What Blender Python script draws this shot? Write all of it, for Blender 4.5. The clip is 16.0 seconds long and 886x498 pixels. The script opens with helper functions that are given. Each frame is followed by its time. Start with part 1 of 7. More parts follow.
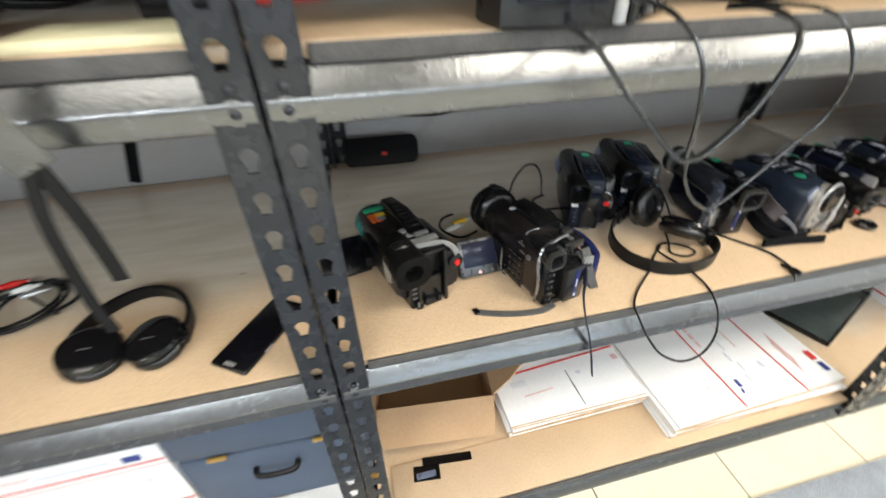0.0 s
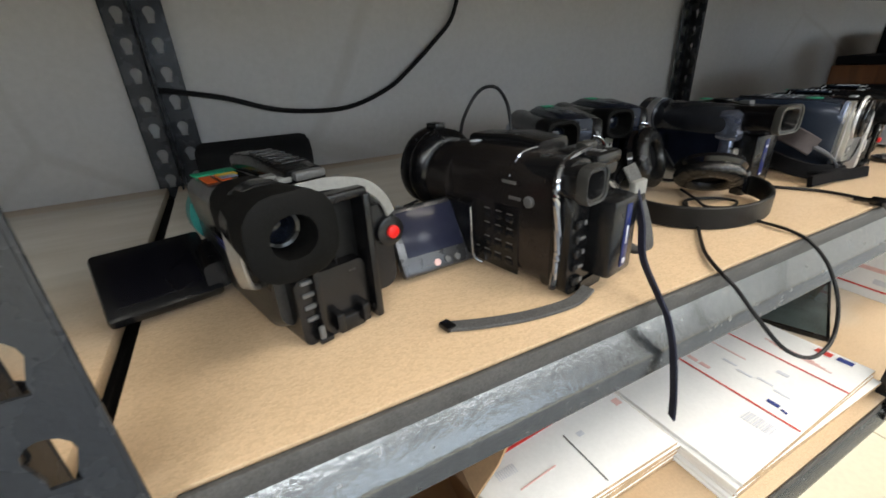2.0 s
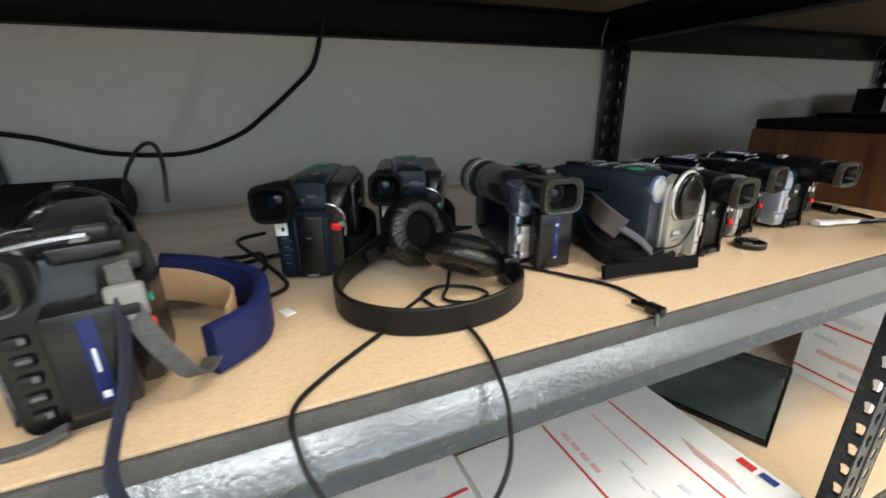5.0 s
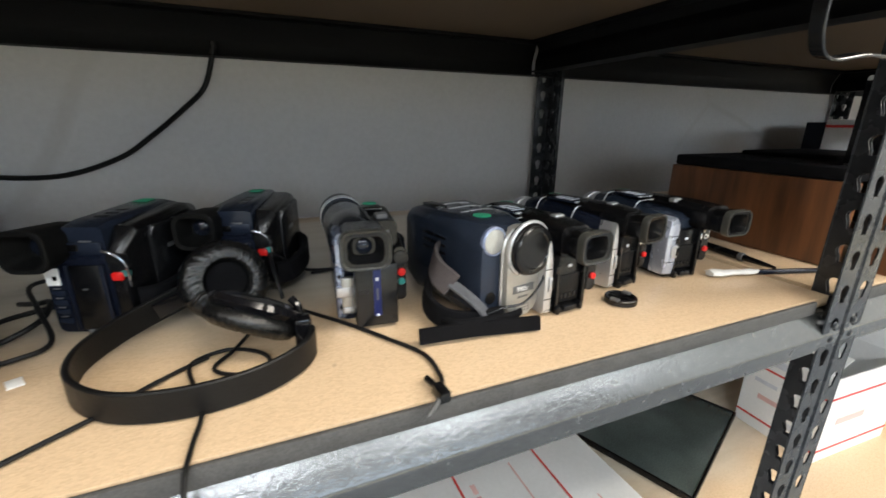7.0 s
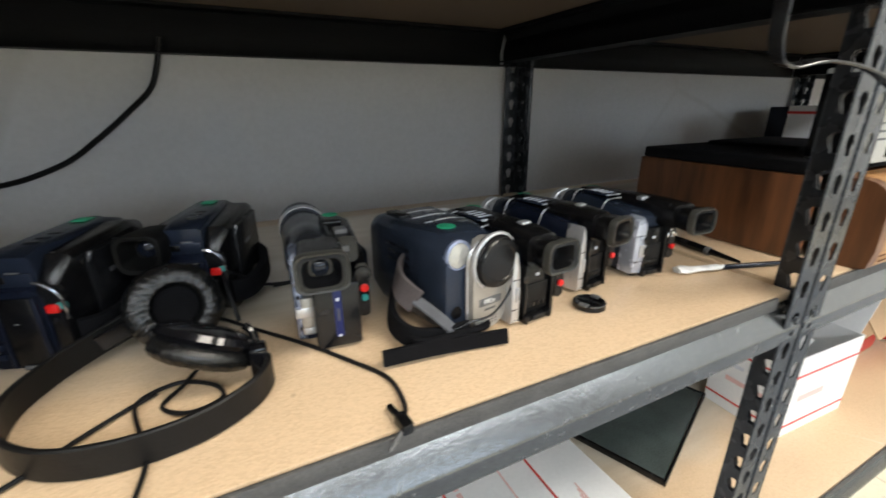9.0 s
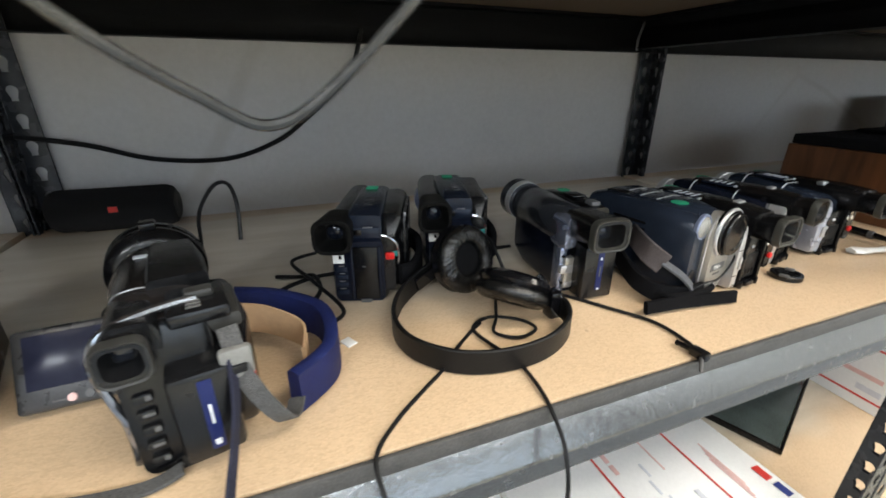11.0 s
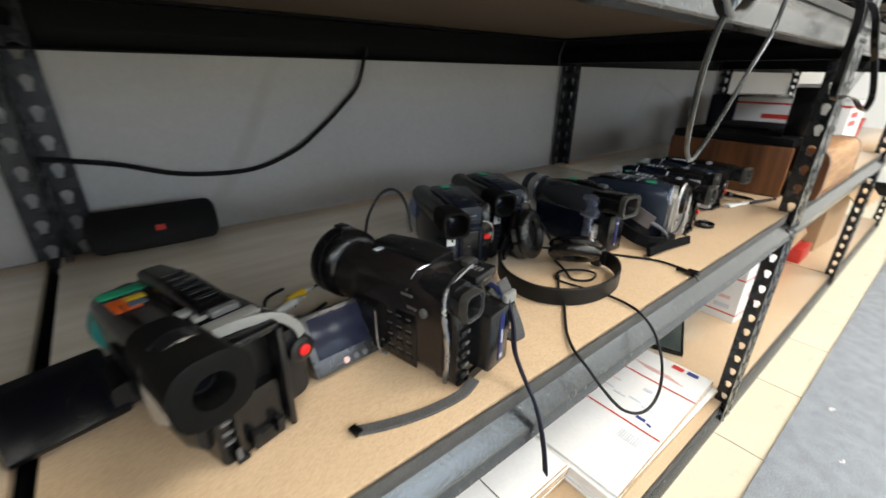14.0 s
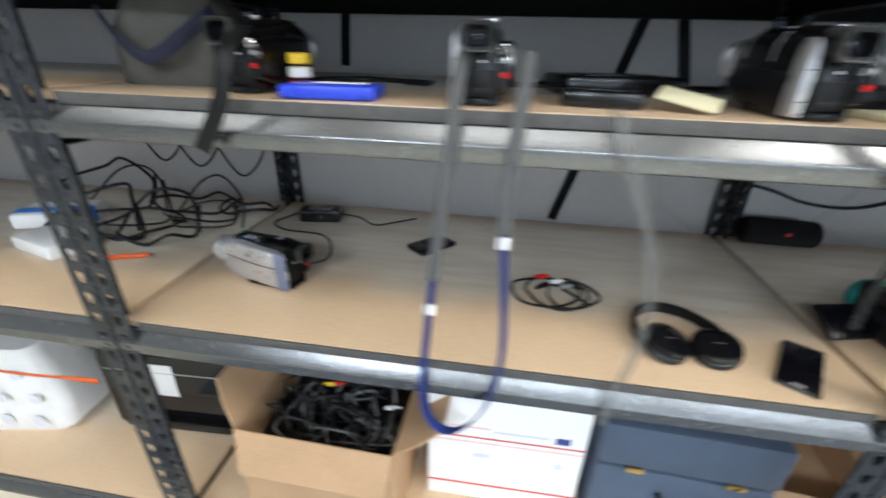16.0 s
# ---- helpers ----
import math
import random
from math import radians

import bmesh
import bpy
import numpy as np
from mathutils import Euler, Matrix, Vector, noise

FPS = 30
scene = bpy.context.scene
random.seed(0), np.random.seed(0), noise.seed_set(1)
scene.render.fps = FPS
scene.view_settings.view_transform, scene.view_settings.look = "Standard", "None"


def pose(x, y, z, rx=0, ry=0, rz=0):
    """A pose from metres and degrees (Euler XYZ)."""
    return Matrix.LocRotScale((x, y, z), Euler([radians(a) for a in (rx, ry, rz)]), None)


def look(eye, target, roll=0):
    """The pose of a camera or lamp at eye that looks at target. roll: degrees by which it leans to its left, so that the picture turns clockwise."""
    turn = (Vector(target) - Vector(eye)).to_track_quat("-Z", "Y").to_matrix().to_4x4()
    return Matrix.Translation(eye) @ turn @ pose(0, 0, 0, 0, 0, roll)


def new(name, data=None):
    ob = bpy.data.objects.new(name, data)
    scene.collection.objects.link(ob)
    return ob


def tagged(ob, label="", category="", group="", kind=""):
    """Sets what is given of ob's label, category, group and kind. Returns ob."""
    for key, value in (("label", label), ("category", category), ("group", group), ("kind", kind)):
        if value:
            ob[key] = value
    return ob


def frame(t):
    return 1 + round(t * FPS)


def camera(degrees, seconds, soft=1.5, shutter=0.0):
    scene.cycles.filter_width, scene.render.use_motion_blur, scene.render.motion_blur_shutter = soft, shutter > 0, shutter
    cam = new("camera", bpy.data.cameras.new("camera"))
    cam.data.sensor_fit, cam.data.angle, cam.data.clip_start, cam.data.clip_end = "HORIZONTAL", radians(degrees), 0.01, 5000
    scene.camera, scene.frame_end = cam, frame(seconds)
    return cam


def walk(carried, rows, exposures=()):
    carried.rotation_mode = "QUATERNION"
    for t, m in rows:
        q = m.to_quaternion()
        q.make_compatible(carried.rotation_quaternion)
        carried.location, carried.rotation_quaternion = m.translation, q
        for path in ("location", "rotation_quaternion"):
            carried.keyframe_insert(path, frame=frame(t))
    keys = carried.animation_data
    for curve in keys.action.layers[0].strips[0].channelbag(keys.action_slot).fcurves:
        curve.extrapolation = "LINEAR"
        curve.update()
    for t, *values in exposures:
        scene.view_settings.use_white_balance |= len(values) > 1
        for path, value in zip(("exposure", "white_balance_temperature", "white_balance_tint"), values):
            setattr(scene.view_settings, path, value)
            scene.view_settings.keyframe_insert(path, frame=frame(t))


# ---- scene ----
cam = camera(94.2, 16.0, soft=1.6, shutter=0.5)
PATH = [
    (0, (0.060, -0.364, 1.009), (0.427, 1.208, -0.172), -1.1),
    (0.5, (0.063, -0.282, 0.891), (0.682, 1.244, -0.244), -4.1),
    (1, (0.068, -0.228, 0.805), (0.792, 1.362, -0.167), -3.9),
    (1.5, (0.081, -0.177, 0.759), (0.844, 1.470, -0.079), -3.7),
    (2, (0.098, -0.168, 0.747), (0.901, 1.463, -0.088), -3.0),
    (2.5, (0.124, -0.180, 0.756), (0.994, 1.431, -0.050), -1.0),
    (3, (0.176, -0.191, 0.743), (1.001, 1.468, -0.010), -1.8),
    (3.5, (0.243, -0.204, 0.744), (1.021, 1.490, 0.020), -1.7),
    (4, (0.314, -0.207, 0.750), (1.069, 1.492, 0.013), -0.2),
    (4.2, (0.341, -0.210, 0.746), (1.070, 1.508, 0.027), -1.0),
    (6.3, (0.560, -0.224, 0.760), (1.306, 1.527, 0.145), 0.4),
    (6.5, (0.574, -0.221, 0.764), (1.335, 1.527, 0.162), 0.5),
    (7, (0.627, -0.232, 0.766), (1.375, 1.526, 0.175), 0.6),
    (7.5, (0.677, -0.235, 0.781), (1.498, 1.490, 0.188), 0.6),
    (8, (0.711, -0.243, 0.781), (1.603, 1.440, 0.172), -0.1),
    (8.5, (0.693, -0.239, 0.788), (1.607, 1.428, 0.166), 0.0),
    (9, (0.650, -0.218, 0.788), (1.479, 1.478, 0.126), -0.4),
    (9.5, (0.597, -0.203, 0.784), (1.319, 1.530, 0.096), 0.1),
    (10, (0.531, -0.203, 0.790), (1.117, 1.568, 0.069), 1.0),
    (10.2, (0.504, -0.203, 0.797), (1.063, 1.574, 0.069), 1.1),
    (12.3, (0.262, -0.191, 0.807), (1.302, 1.315, 0.001), -2.2),
    (12.5, (0.244, -0.183, 0.805), (1.337, 1.284, -0.001), -2.3),
    (13, (0.201, -0.162, 0.807), (1.412, 1.215, 0.008), -2.3),
    (13.5, (0.157, -0.159, 0.820), (1.404, 1.183, 0.016), -1.3),
    (14, (0.101, -0.190, 0.844), (1.261, 1.240, 0.061), 0.6),
    (14.5, (0.039, -0.272, 0.872), (0.953, 1.323, 0.086), 3.7),
    (15, (-0.083, -0.411, 0.931), (0.362, 1.378, 0.155), 4.5),
    (15.2, (-0.134, -0.449, 0.958), (0.056, 1.378, 0.165), 3.2),
    (15.4, (-0.204, -0.475, 0.980), (-0.201, 1.366, 0.198), 2.9),
    (15.8, (-0.426, -0.508, 0.996), (-0.683, 1.300, 0.180), 3.2),
    (16, (-0.588, -0.503, 1.015), (-0.842, 1.279, 0.143), 1.6),
]
EXPOSURES = [(0.0, 0.19, 6350, 10), (0.8, 0.05, 6400, 10), (1.6, 0.02, 6400, 10), (6.3, 0.06, 6350, 10), (10.0, 0.0, 6300, 10), (12.4, 0.2, 6250, 10), (13.3, 0.02, 6200, 10), (14.4, 0.06, 6400, 10), (15.2, 0.16, 6000, 10), (16.0, 0.08, 5850, 10)]
walk(cam, [(t, look(eye, target, roll)) for t, eye, target, roll in PATH], EXPOSURES)

# ---- world and lamps ----
S = 0.575                      # top of the camcorder shelf
BACK = 0.655                   # wall behind the shelving
world = bpy.data.worlds.new("world")
world.use_nodes = True
scene.world = world
world.node_tree.nodes["Background"].inputs[0].default_value = (0.75, 0.83, 1.0, 1)
world.node_tree.nodes["Background"].inputs[1].default_value = 0.2


def lamp(name, m, power, sx, sy, colour):
    d = bpy.data.lights.new(name, "AREA")
    d.shape, d.size, d.size_y, d.energy, d.color = "RECTANGLE", sx, sy, power, colour
    ob = new(name, d)
    ob.matrix_world = m
    return ob


WARM, COOL, DAYLIGHT = (1.0, 0.90, 0.76), (0.90, 0.955, 1.0), (0.70, 0.84, 1.0)
for lx, power in ((-2.6, 2), (-0.6, 4), (1.4, 36), (3.4, 42)):
    lamp("panel_light_lamp", pose(lx, -1.05, 2.70), power, 1.2, 0.6, WARM)
for lx, power in ((-1.9, 112), (0.1, 62), (2.1, 46), (4.0, 36)):
    lamp("panel_light_lamp", pose(lx, -3.6, 2.70), power, 1.2, 0.6, COOL)
# daylight through the window opposite the shelving
lamp("window_daylight", look((1.6, -4.52, 1.37), (1.6, 0.0, 1.37)), 15, 3.3, 0.72, DAYLIGHT)


# ---- materials ----
def material(name, colour, rough=0.5, metal=0.0, vary=0.12, scale=40.0, fine=400.0, bump=0.05, fine_amount=0.5, spec=0.32, coat=0.0, coat_rough=0.03):
    """A painted or plain surface: two scales of variation in colour and gloss, and a fine relief."""
    m = bpy.data.materials.new(name)
    m.use_nodes = True
    nt = m.node_tree
    b = nt.nodes["Principled BSDF"]
    b.inputs["Metallic"].default_value = metal
    b.inputs["Specular IOR Level"].default_value = spec
    b.inputs["Coat Weight"].default_value, b.inputs["Coat Roughness"].default_value = coat, coat_rough
    co = nt.nodes.new("ShaderNodeTexCoord")
    n1, n2 = nt.nodes.new("ShaderNodeTexNoise"), nt.nodes.new("ShaderNodeTexNoise")
    n1.inputs["Scale"].default_value, n2.inputs["Scale"].default_value = scale, fine
    n1.inputs["Detail"].default_value, n2.inputs["Detail"].default_value = 4, 3
    for n in (n1, n2):
        nt.links.new(co.outputs["Object"], n.inputs["Vector"])
    mix = nt.nodes.new("ShaderNodeMix")
    mix.inputs[0].default_value = fine_amount
    nt.links.new(n1.outputs["Fac"], mix.inputs[2])
    nt.links.new(n2.outputs["Fac"], mix.inputs[3])
    ramp = nt.nodes.new("ShaderNodeValToRGB")
    lo, hi = [c * (1 - vary) for c in colour], [min(1, c * (1 + vary)) for c in colour]
    ramp.color_ramp.elements[0].position, ramp.color_ramp.elements[1].position = 0.35, 0.65
    ramp.color_ramp.elements[0].color, ramp.color_ramp.elements[1].color = (*lo, 1), (*hi, 1)
    nt.links.new(mix.outputs[0], ramp.inputs[0])
    nt.links.new(ramp.outputs[0], b.inputs["Base Color"])
    mr = nt.nodes.new("ShaderNodeMapRange")
    mr.inputs[3].default_value, mr.inputs[4].default_value = max(0.02, rough - 0.1), min(1, rough + 0.1)
    nt.links.new(n1.outputs["Fac"], mr.inputs[0])
    nt.links.new(mr.outputs[0], b.inputs["Roughness"])
    if bump:
        bp = nt.nodes.new("ShaderNodeBump")
        bp.inputs["Strength"].default_value, bp.inputs["Distance"].default_value = bump, 0.002
        nt.links.new(n2.outputs["Fac"], bp.inputs["Height"])
        nt.links.new(bp.outputs[0], b.inputs["Normal"])
    return m


def glowing(name, colour, strength):
    m = bpy.data.materials.new(name)
    m.use_nodes = True
    b = m.node_tree.nodes["Principled BSDF"]
    b.inputs["Base Color"].default_value = (*colour, 1)
    b.inputs["Emission Color"].default_value = (*colour, 1)
    b.inputs["Emission Strength"].default_value = strength
    return m


def particle_board():
    m = material("particle_board", (0.62, 0.455, 0.29), 0.4, 0, 0.10, 5.0, 650.0, 0.10, 0.6, spec=0.5, coat=0.7, coat_rough=0.22)
    nt = m.node_tree
    b = nt.nodes["Principled BSDF"]
    co = nt.nodes["Texture Coordinate"]
    v = nt.nodes.new("ShaderNodeTexVoronoi")
    v.inputs["Scale"].default_value = 520
    stretch = nt.nodes.new("ShaderNodeMapping")
    stretch.inputs["Scale"].default_value = (0.6, 1.0, 1.0)
    nt.links.new(co.outputs["Object"], stretch.inputs[0])
    nt.links.new(stretch.outputs[0], v.inputs["Vector"])
    old = b.inputs["Base Color"].links[0].from_socket
    chips = nt.nodes.new("ShaderNodeValToRGB")
    chips.color_ramp.elements[0].color, chips.color_ramp.elements[1].color = (0.78, 0.74, 0.68, 1), (1.0, 1.0, 1.0, 1)
    chips.color_ramp.elements[0].position, chips.color_ramp.elements[1].position = 0.1, 0.6
    sep = nt.nodes.new("ShaderNodeSeparateColor")
    nt.links.new(v.outputs["Color"], sep.inputs[0])
    nt.links.new(sep.outputs[0], chips.inputs[0])
    mul = nt.nodes.new("ShaderNodeMix")
    mul.data_type, mul.blend_type = "RGBA", "MULTIPLY"
    mul.inputs[0].default_value = 0.4
    nt.links.new(old, mul.inputs[6])
    nt.links.new(chips.outputs[0], mul.inputs[7])
    # grey dusty film over the rear of each board, with an uneven edge and wiped streaks; the last strip by the wall is bare
    sep_xyz = nt.nodes.new("ShaderNodeSeparateXYZ")
    nt.links.new(co.outputs["Object"], sep_xyz.inputs[0])
    wave = nt.nodes.new("ShaderNodeTexNoise")
    wave.inputs["Scale"].default_value, wave.inputs["Detail"].default_value = 4.0, 5
    nt.links.new(co.outputs["Object"], wave.inputs["Vector"])
    edge = nt.nodes.new("ShaderNodeMath")
    edge.operation = "MULTIPLY_ADD"
    edge.inputs[1].default_value = 0.22
    nt.links.new(wave.outputs["Fac"], edge.inputs[0])
    nt.links.new(sep_xyz.outputs[1], edge.inputs[2])
    film, bare = nt.nodes.new("ShaderNodeMapRange"), nt.nodes.new("ShaderNodeMapRange")
    film.inputs[1].default_value, film.inputs[2].default_value = 0.27, 0.38
    bare.inputs[1].default_value, bare.inputs[2].default_value = 0.585, 0.60
    bare.inputs[3].default_value, bare.inputs[4].default_value = 0.72, 0.1
    nt.links.new(edge.outputs[0], film.inputs[0])
    nt.links.new(sep_xyz.outputs[1], bare.inputs[0])
    streak_map = nt.nodes.new("ShaderNodeMapping")
    streak_map.inputs["Scale"].default_value = (2.0, 14.0, 1.0)
    streak_map.inputs["Rotation"].default_value = (0, 0, 0.35)
    nt.links.new(co.outputs["Object"], streak_map.inputs[0])
    streaks = nt.nodes.new("ShaderNodeTexNoise")
    streaks.inputs["Scale"].default_value, streaks.inputs["Detail"].default_value = 3.0, 6
    nt.links.new(streak_map.outputs[0], streaks.inputs["Vector"])
    streak_tone = nt.nodes.new("ShaderNodeValToRGB")
    streak_tone.color_ramp.elements[0].position, streak_tone.color_ramp.elements[1].position = 0.35, 0.7
    streak_tone.color_ramp.elements[0].color, streak_tone.color_ramp.elements[1].color = (0.56, 0.525, 0.43, 1), (0.72, 0.695, 0.61, 1)
    nt.links.new(streaks.outputs["Fac"], streak_tone.inputs[0])
    amount = nt.nodes.new("ShaderNodeMath")
    amount.operation = "MULTIPLY"
    nt.links.new(film.outputs[0], amount.inputs[0])
    nt.links.new(bare.outputs[0], amount.inputs[1])
    dusty = nt.nodes.new("ShaderNodeMix")
    dusty.data_type = "RGBA"
    nt.links.new(amount.outputs[0], dusty.inputs[0])
    nt.links.new(mul.outputs[2], dusty.inputs[6])
    nt.links.new(streak_tone.outputs[0], dusty.inputs[7])
    nt.links.new(dusty.outputs[2], b.inputs["Base Color"])
    return m


def wood(name, light, dark, scale, rough=0.4, along="Y"):
    m = bpy.data.materials.new(name)
    m.use_nodes = True
    nt = m.node_tree
    b = nt.nodes["Principled BSDF"]
    co = nt.nodes.new("ShaderNodeTexCoord")
    mp = nt.nodes.new("ShaderNodeMapping")
    mp.inputs["Scale"].default_value = {"X": (0.12, 1, 1), "Y": (1, 0.12, 1), "Z": (1, 1, 0.12)}[along]
    nt.links.new(co.outputs["Object"], mp.inputs[0])
    n = nt.nodes.new("ShaderNodeTexNoise")
    n.inputs["Scale"].default_value, n.inputs["Detail"].default_value, n.inputs["Distortion"].default_value = scale, 8, 1.2
    w = nt.nodes.new("ShaderNodeTexNoise")
    w.inputs["Scale"].default_value, w.inputs["Detail"].default_value = scale * 6, 5
    for x in (n, w):
        nt.links.new(mp.outputs[0], x.inputs["Vector"])
    mix = nt.nodes.new("ShaderNodeMix")
    mix.inputs[0].default_value = 0.35
    nt.links.new(n.outputs["Fac"], mix.inputs[2])
    nt.links.new(w.outputs["Fac"], mix.inputs[3])
    r = nt.nodes.new("ShaderNodeValToRGB")
    r.color_ramp.elements[0].position, r.color_ramp.elements[1].position = 0.36, 0.62
    r.color_ramp.elements[0].color, r.color_ramp.elements[1].color = (*dark, 1), (*light, 1)
    nt.links.new(mix.outputs[0], r.inputs[0])
    nt.links.new(r.outputs[0], b.inputs["Base Color"])
    b.inputs["Roughness"].default_value = rough
    bp = nt.nodes.new("ShaderNodeBump")
    bp.inputs["Strength"].default_value, bp.inputs["Distance"].default_value = 0.1, 0.001
    nt.links.new(mix.outputs[0], bp.inputs["Height"])
    nt.links.new(bp.outputs[0], b.inputs["Normal"])
    return m


BOARD = particle_board()
BOARD_EDGE = material("board_edge", (0.075, 0.073, 0.07), 0.7, 0, 0.25, 60, 500, 0.2)
POST = material("dark_grey_enamel", (0.036, 0.039, 0.044), 0.27, 0.45, 0.15, 30, 300, 0.12)
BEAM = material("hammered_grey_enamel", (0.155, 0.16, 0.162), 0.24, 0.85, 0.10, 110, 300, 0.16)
# near-black stand-in for the grey beams in shade; the wall braces use it too
DARKBEAM = material("near_black_steel", (0.005, 0.0052, 0.0058), 0.55, 0.0, 0.2, 30, 300, 0.1, spec=0.12)
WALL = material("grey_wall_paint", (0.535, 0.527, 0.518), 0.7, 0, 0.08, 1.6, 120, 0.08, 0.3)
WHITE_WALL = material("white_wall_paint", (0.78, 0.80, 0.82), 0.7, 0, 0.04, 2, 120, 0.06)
# for the unseen south and west walls: dark, so less light bounces back
DARK_WALL = material("unseen_wall_low_bounce", (0.30, 0.30, 0.30), 0.75, 0, 0.06, 2.2, 120, 0.08, 0.3)
TILE = material("cream_vinyl_tile", (0.74, 0.68, 0.53), 0.3, 0, 0.06, 6, 90, 0.02)
GROUT = material("tile_joint_dirt", (0.2, 0.18, 0.14), 0.8, 0, 0.2, 30, 300, 0.1)
MAT = material("grey_blue_mat", (0.33, 0.365, 0.41), 0.9, 0, 0.35, 25, 420, 0.6, 0.75)
# unseen ceiling, kept grey to hold down the fill light
CEIL = material("unseen_ceiling_grey", (0.55, 0.55, 0.54), 0.85, 0, 0.05, 3, 200, 0.2)
CARD = material("brown_cardboard", (0.46, 0.30, 0.17), 0.75, 0, 0.09, 9, 200, 0.08)
PAPER = material("white_coated_card", (0.86, 0.86, 0.85), 0.45, 0, 0.035, 8, 150, 0.03)
PAPER_EDGE = material("raw_card_edge", (0.47, 0.34, 0.21), 0.8, 0, 0.3, 60, 900, 0.5)
RED_INK = material("red_ink", (0.62, 0.05, 0.04), 0.5, 0, 0.08, 40, 300, 0.0)
PINK_INK = material("faint_red_ink", (0.78, 0.52, 0.49), 0.5, 0, 0.08, 40, 300, 0.0)
BLUE_INK = material("navy_ink", (0.04, 0.06, 0.25), 0.5, 0, 0.08, 40, 300, 0.0)
GREY_INK = material("grey_ink", (0.66, 0.68, 0.73), 0.5, 0, 0.08, 40, 300, 0.0)
BLACK = material("black_plastic", (0.0045, 0.0045, 0.005), 0.24, 0, 0.25, 60, 700, 0.06, spec=0.38)
SOFTBLACK = material("matte_black_rubber", (0.006, 0.006, 0.006), 0.42, 0, 0.25, 60, 500, 0.12, spec=0.22)
FABRIC = material("black_woven_fabric", (0.006, 0.006, 0.007), 0.9, 0, 0.4, 90, 900, 0.6, 0.7, spec=0.1)
GLOSS = material("glossy_black", (0.005, 0.005, 0.006), 0.1, 0, 0.2, 40, 300, 0.0, spec=0.4, coat=0.1)
NAVY = material("navy_plastic", (0.009, 0.012, 0.023), 0.2, 0.25, 0.2, 50, 600, 0.06)
BLUEGREY = material("slate_blue_plastic", (0.026, 0.035, 0.055), 0.2, 0.35, 0.15, 50, 600, 0.06)
STEELBLUE = material("silver_blue_plastic", (0.22, 0.26, 0.38), 0.3, 0.5, 0.1, 50, 600, 0.05)
SILVER = material("silver_paint", (0.56, 0.56, 0.57), 0.3, 0.7, 0.08, 50, 600, 0.05)
CHAMPAGNE = material("champagne_silver_paint", (0.40, 0.385, 0.35), 0.32, 0.6, 0.08, 50, 600, 0.05)
BRONZE = material("dark_bronze_paint", (0.040, 0.035, 0.034), 0.2, 0.65, 0.2, 40, 600, 0.05)
CHARCOAL = material("charcoal_plastic", (0.0085, 0.0088, 0.0098), 0.24, 0.1, 0.2, 50, 600, 0.1, spec=0.42)
GREYPL = material("mid_grey_plastic", (0.11, 0.11, 0.11), 0.45, 0.1, 0.15, 50, 600, 0.08)
RED = material("red_button_plastic", (0.60, 0.014, 0.012), 0.28, 0, 0.08, 50, 300, 0.0)
GREEN = material("green_sticker", (0.02, 0.30, 0.15), 0.5, 0, 0.08, 50, 300, 0.0)
TEAL = material("teal_paint", (0.03, 0.22, 0.20), 0.4, 0.2, 0.15, 50, 300, 0.0)
YELLOW = material("yellow_plastic", (0.78, 0.52, 0.03), 0.4, 0, 0.08, 50, 300, 0.0)
ORANGE = material("orange_sticker", (0.74, 0.13, 0.02), 0.45, 0, 0.08, 50, 300, 0.0)
WHITE = material("white_plastic", (0.78, 0.78, 0.76), 0.4, 0, 0.05, 40, 300, 0.02)
CREAM = material("aged_grey_plastic", (0.37, 0.36, 0.325), 0.5, 0, 0.07, 20, 400, 0.06)
SCREEN = material("dark_screen_glass", (0.004, 0.004, 0.006), 0.25, 0, 0.1, 20, 200, 0.0, spec=0.25)
SCREEN_BLUE = material("grey_blue_screen_glass", (0.016, 0.018, 0.036), 0.2, 0, 0.1, 10, 200, 0.0, spec=0.18)
LENS = material("lens_glass", (0.006, 0.008, 0.014), 0.06, 0, 0.1, 20, 200, 0.0, spec=0.3, coat=0.2)
REFLECTOR = material("lamp_reflector", (0.55, 0.55, 0.52), 0.15, 0.7, 0.1, 90, 500, 0.3)
STRAP = material("grey_woven_strap", (0.085, 0.085, 0.085), 0.85, 0, 0.3, 90, 800, 0.6, 0.7)
STRAP_FLAP = material("brown_grey_suede", (0.065, 0.055, 0.056), 0.85, 0, 0.2, 60, 600, 0.3)
STRAP_DARK = material("dark_navy_strap", (0.020, 0.022, 0.042), 0.85, 0, 0.3, 90, 800, 0.6, 0.7)
STRAP_BLUE = material("blue_woven_strap", (0.008, 0.022, 0.14), 0.7, 0, 0.25, 60, 900, 0.5, 0.6)
PADBLUE = material("blue_padded_nylon", (0.006, 0.012, 0.075), 0.6, 0, 0.3, 50, 800, 0.4, 0.6)
BATTBLUE = material("blue_print", (0.007, 0.014, 0.085), 0.35, 0, 0.1, 50, 300, 0.0)
CABLE = material("black_cable_rubber", (0.007, 0.007, 0.0075), 0.42, 0, 0.2, 50, 300, 0.05, spec=0.22)
CABLE_GREY = material("black_ribbon_cable", (0.022, 0.023, 0.022), 0.2, 0, 0.12, 50, 300, 0.05, spec=0.7)
SPEAKER = material("black_mesh_fabric", (0.010, 0.010, 0.011), 0.9, 0, 0.4, 300, 1500, 0.8, 0.7)
LEATHER = material("black_leatherette", (0.007, 0.007, 0.007), 0.24, 0, 0.2, 60, 350, 0.4, spec=0.5)
CASE_BLUE = material("slate_blue_case", (0.075, 0.10, 0.145), 0.6, 0, 0.12, 20, 400, 0.2)
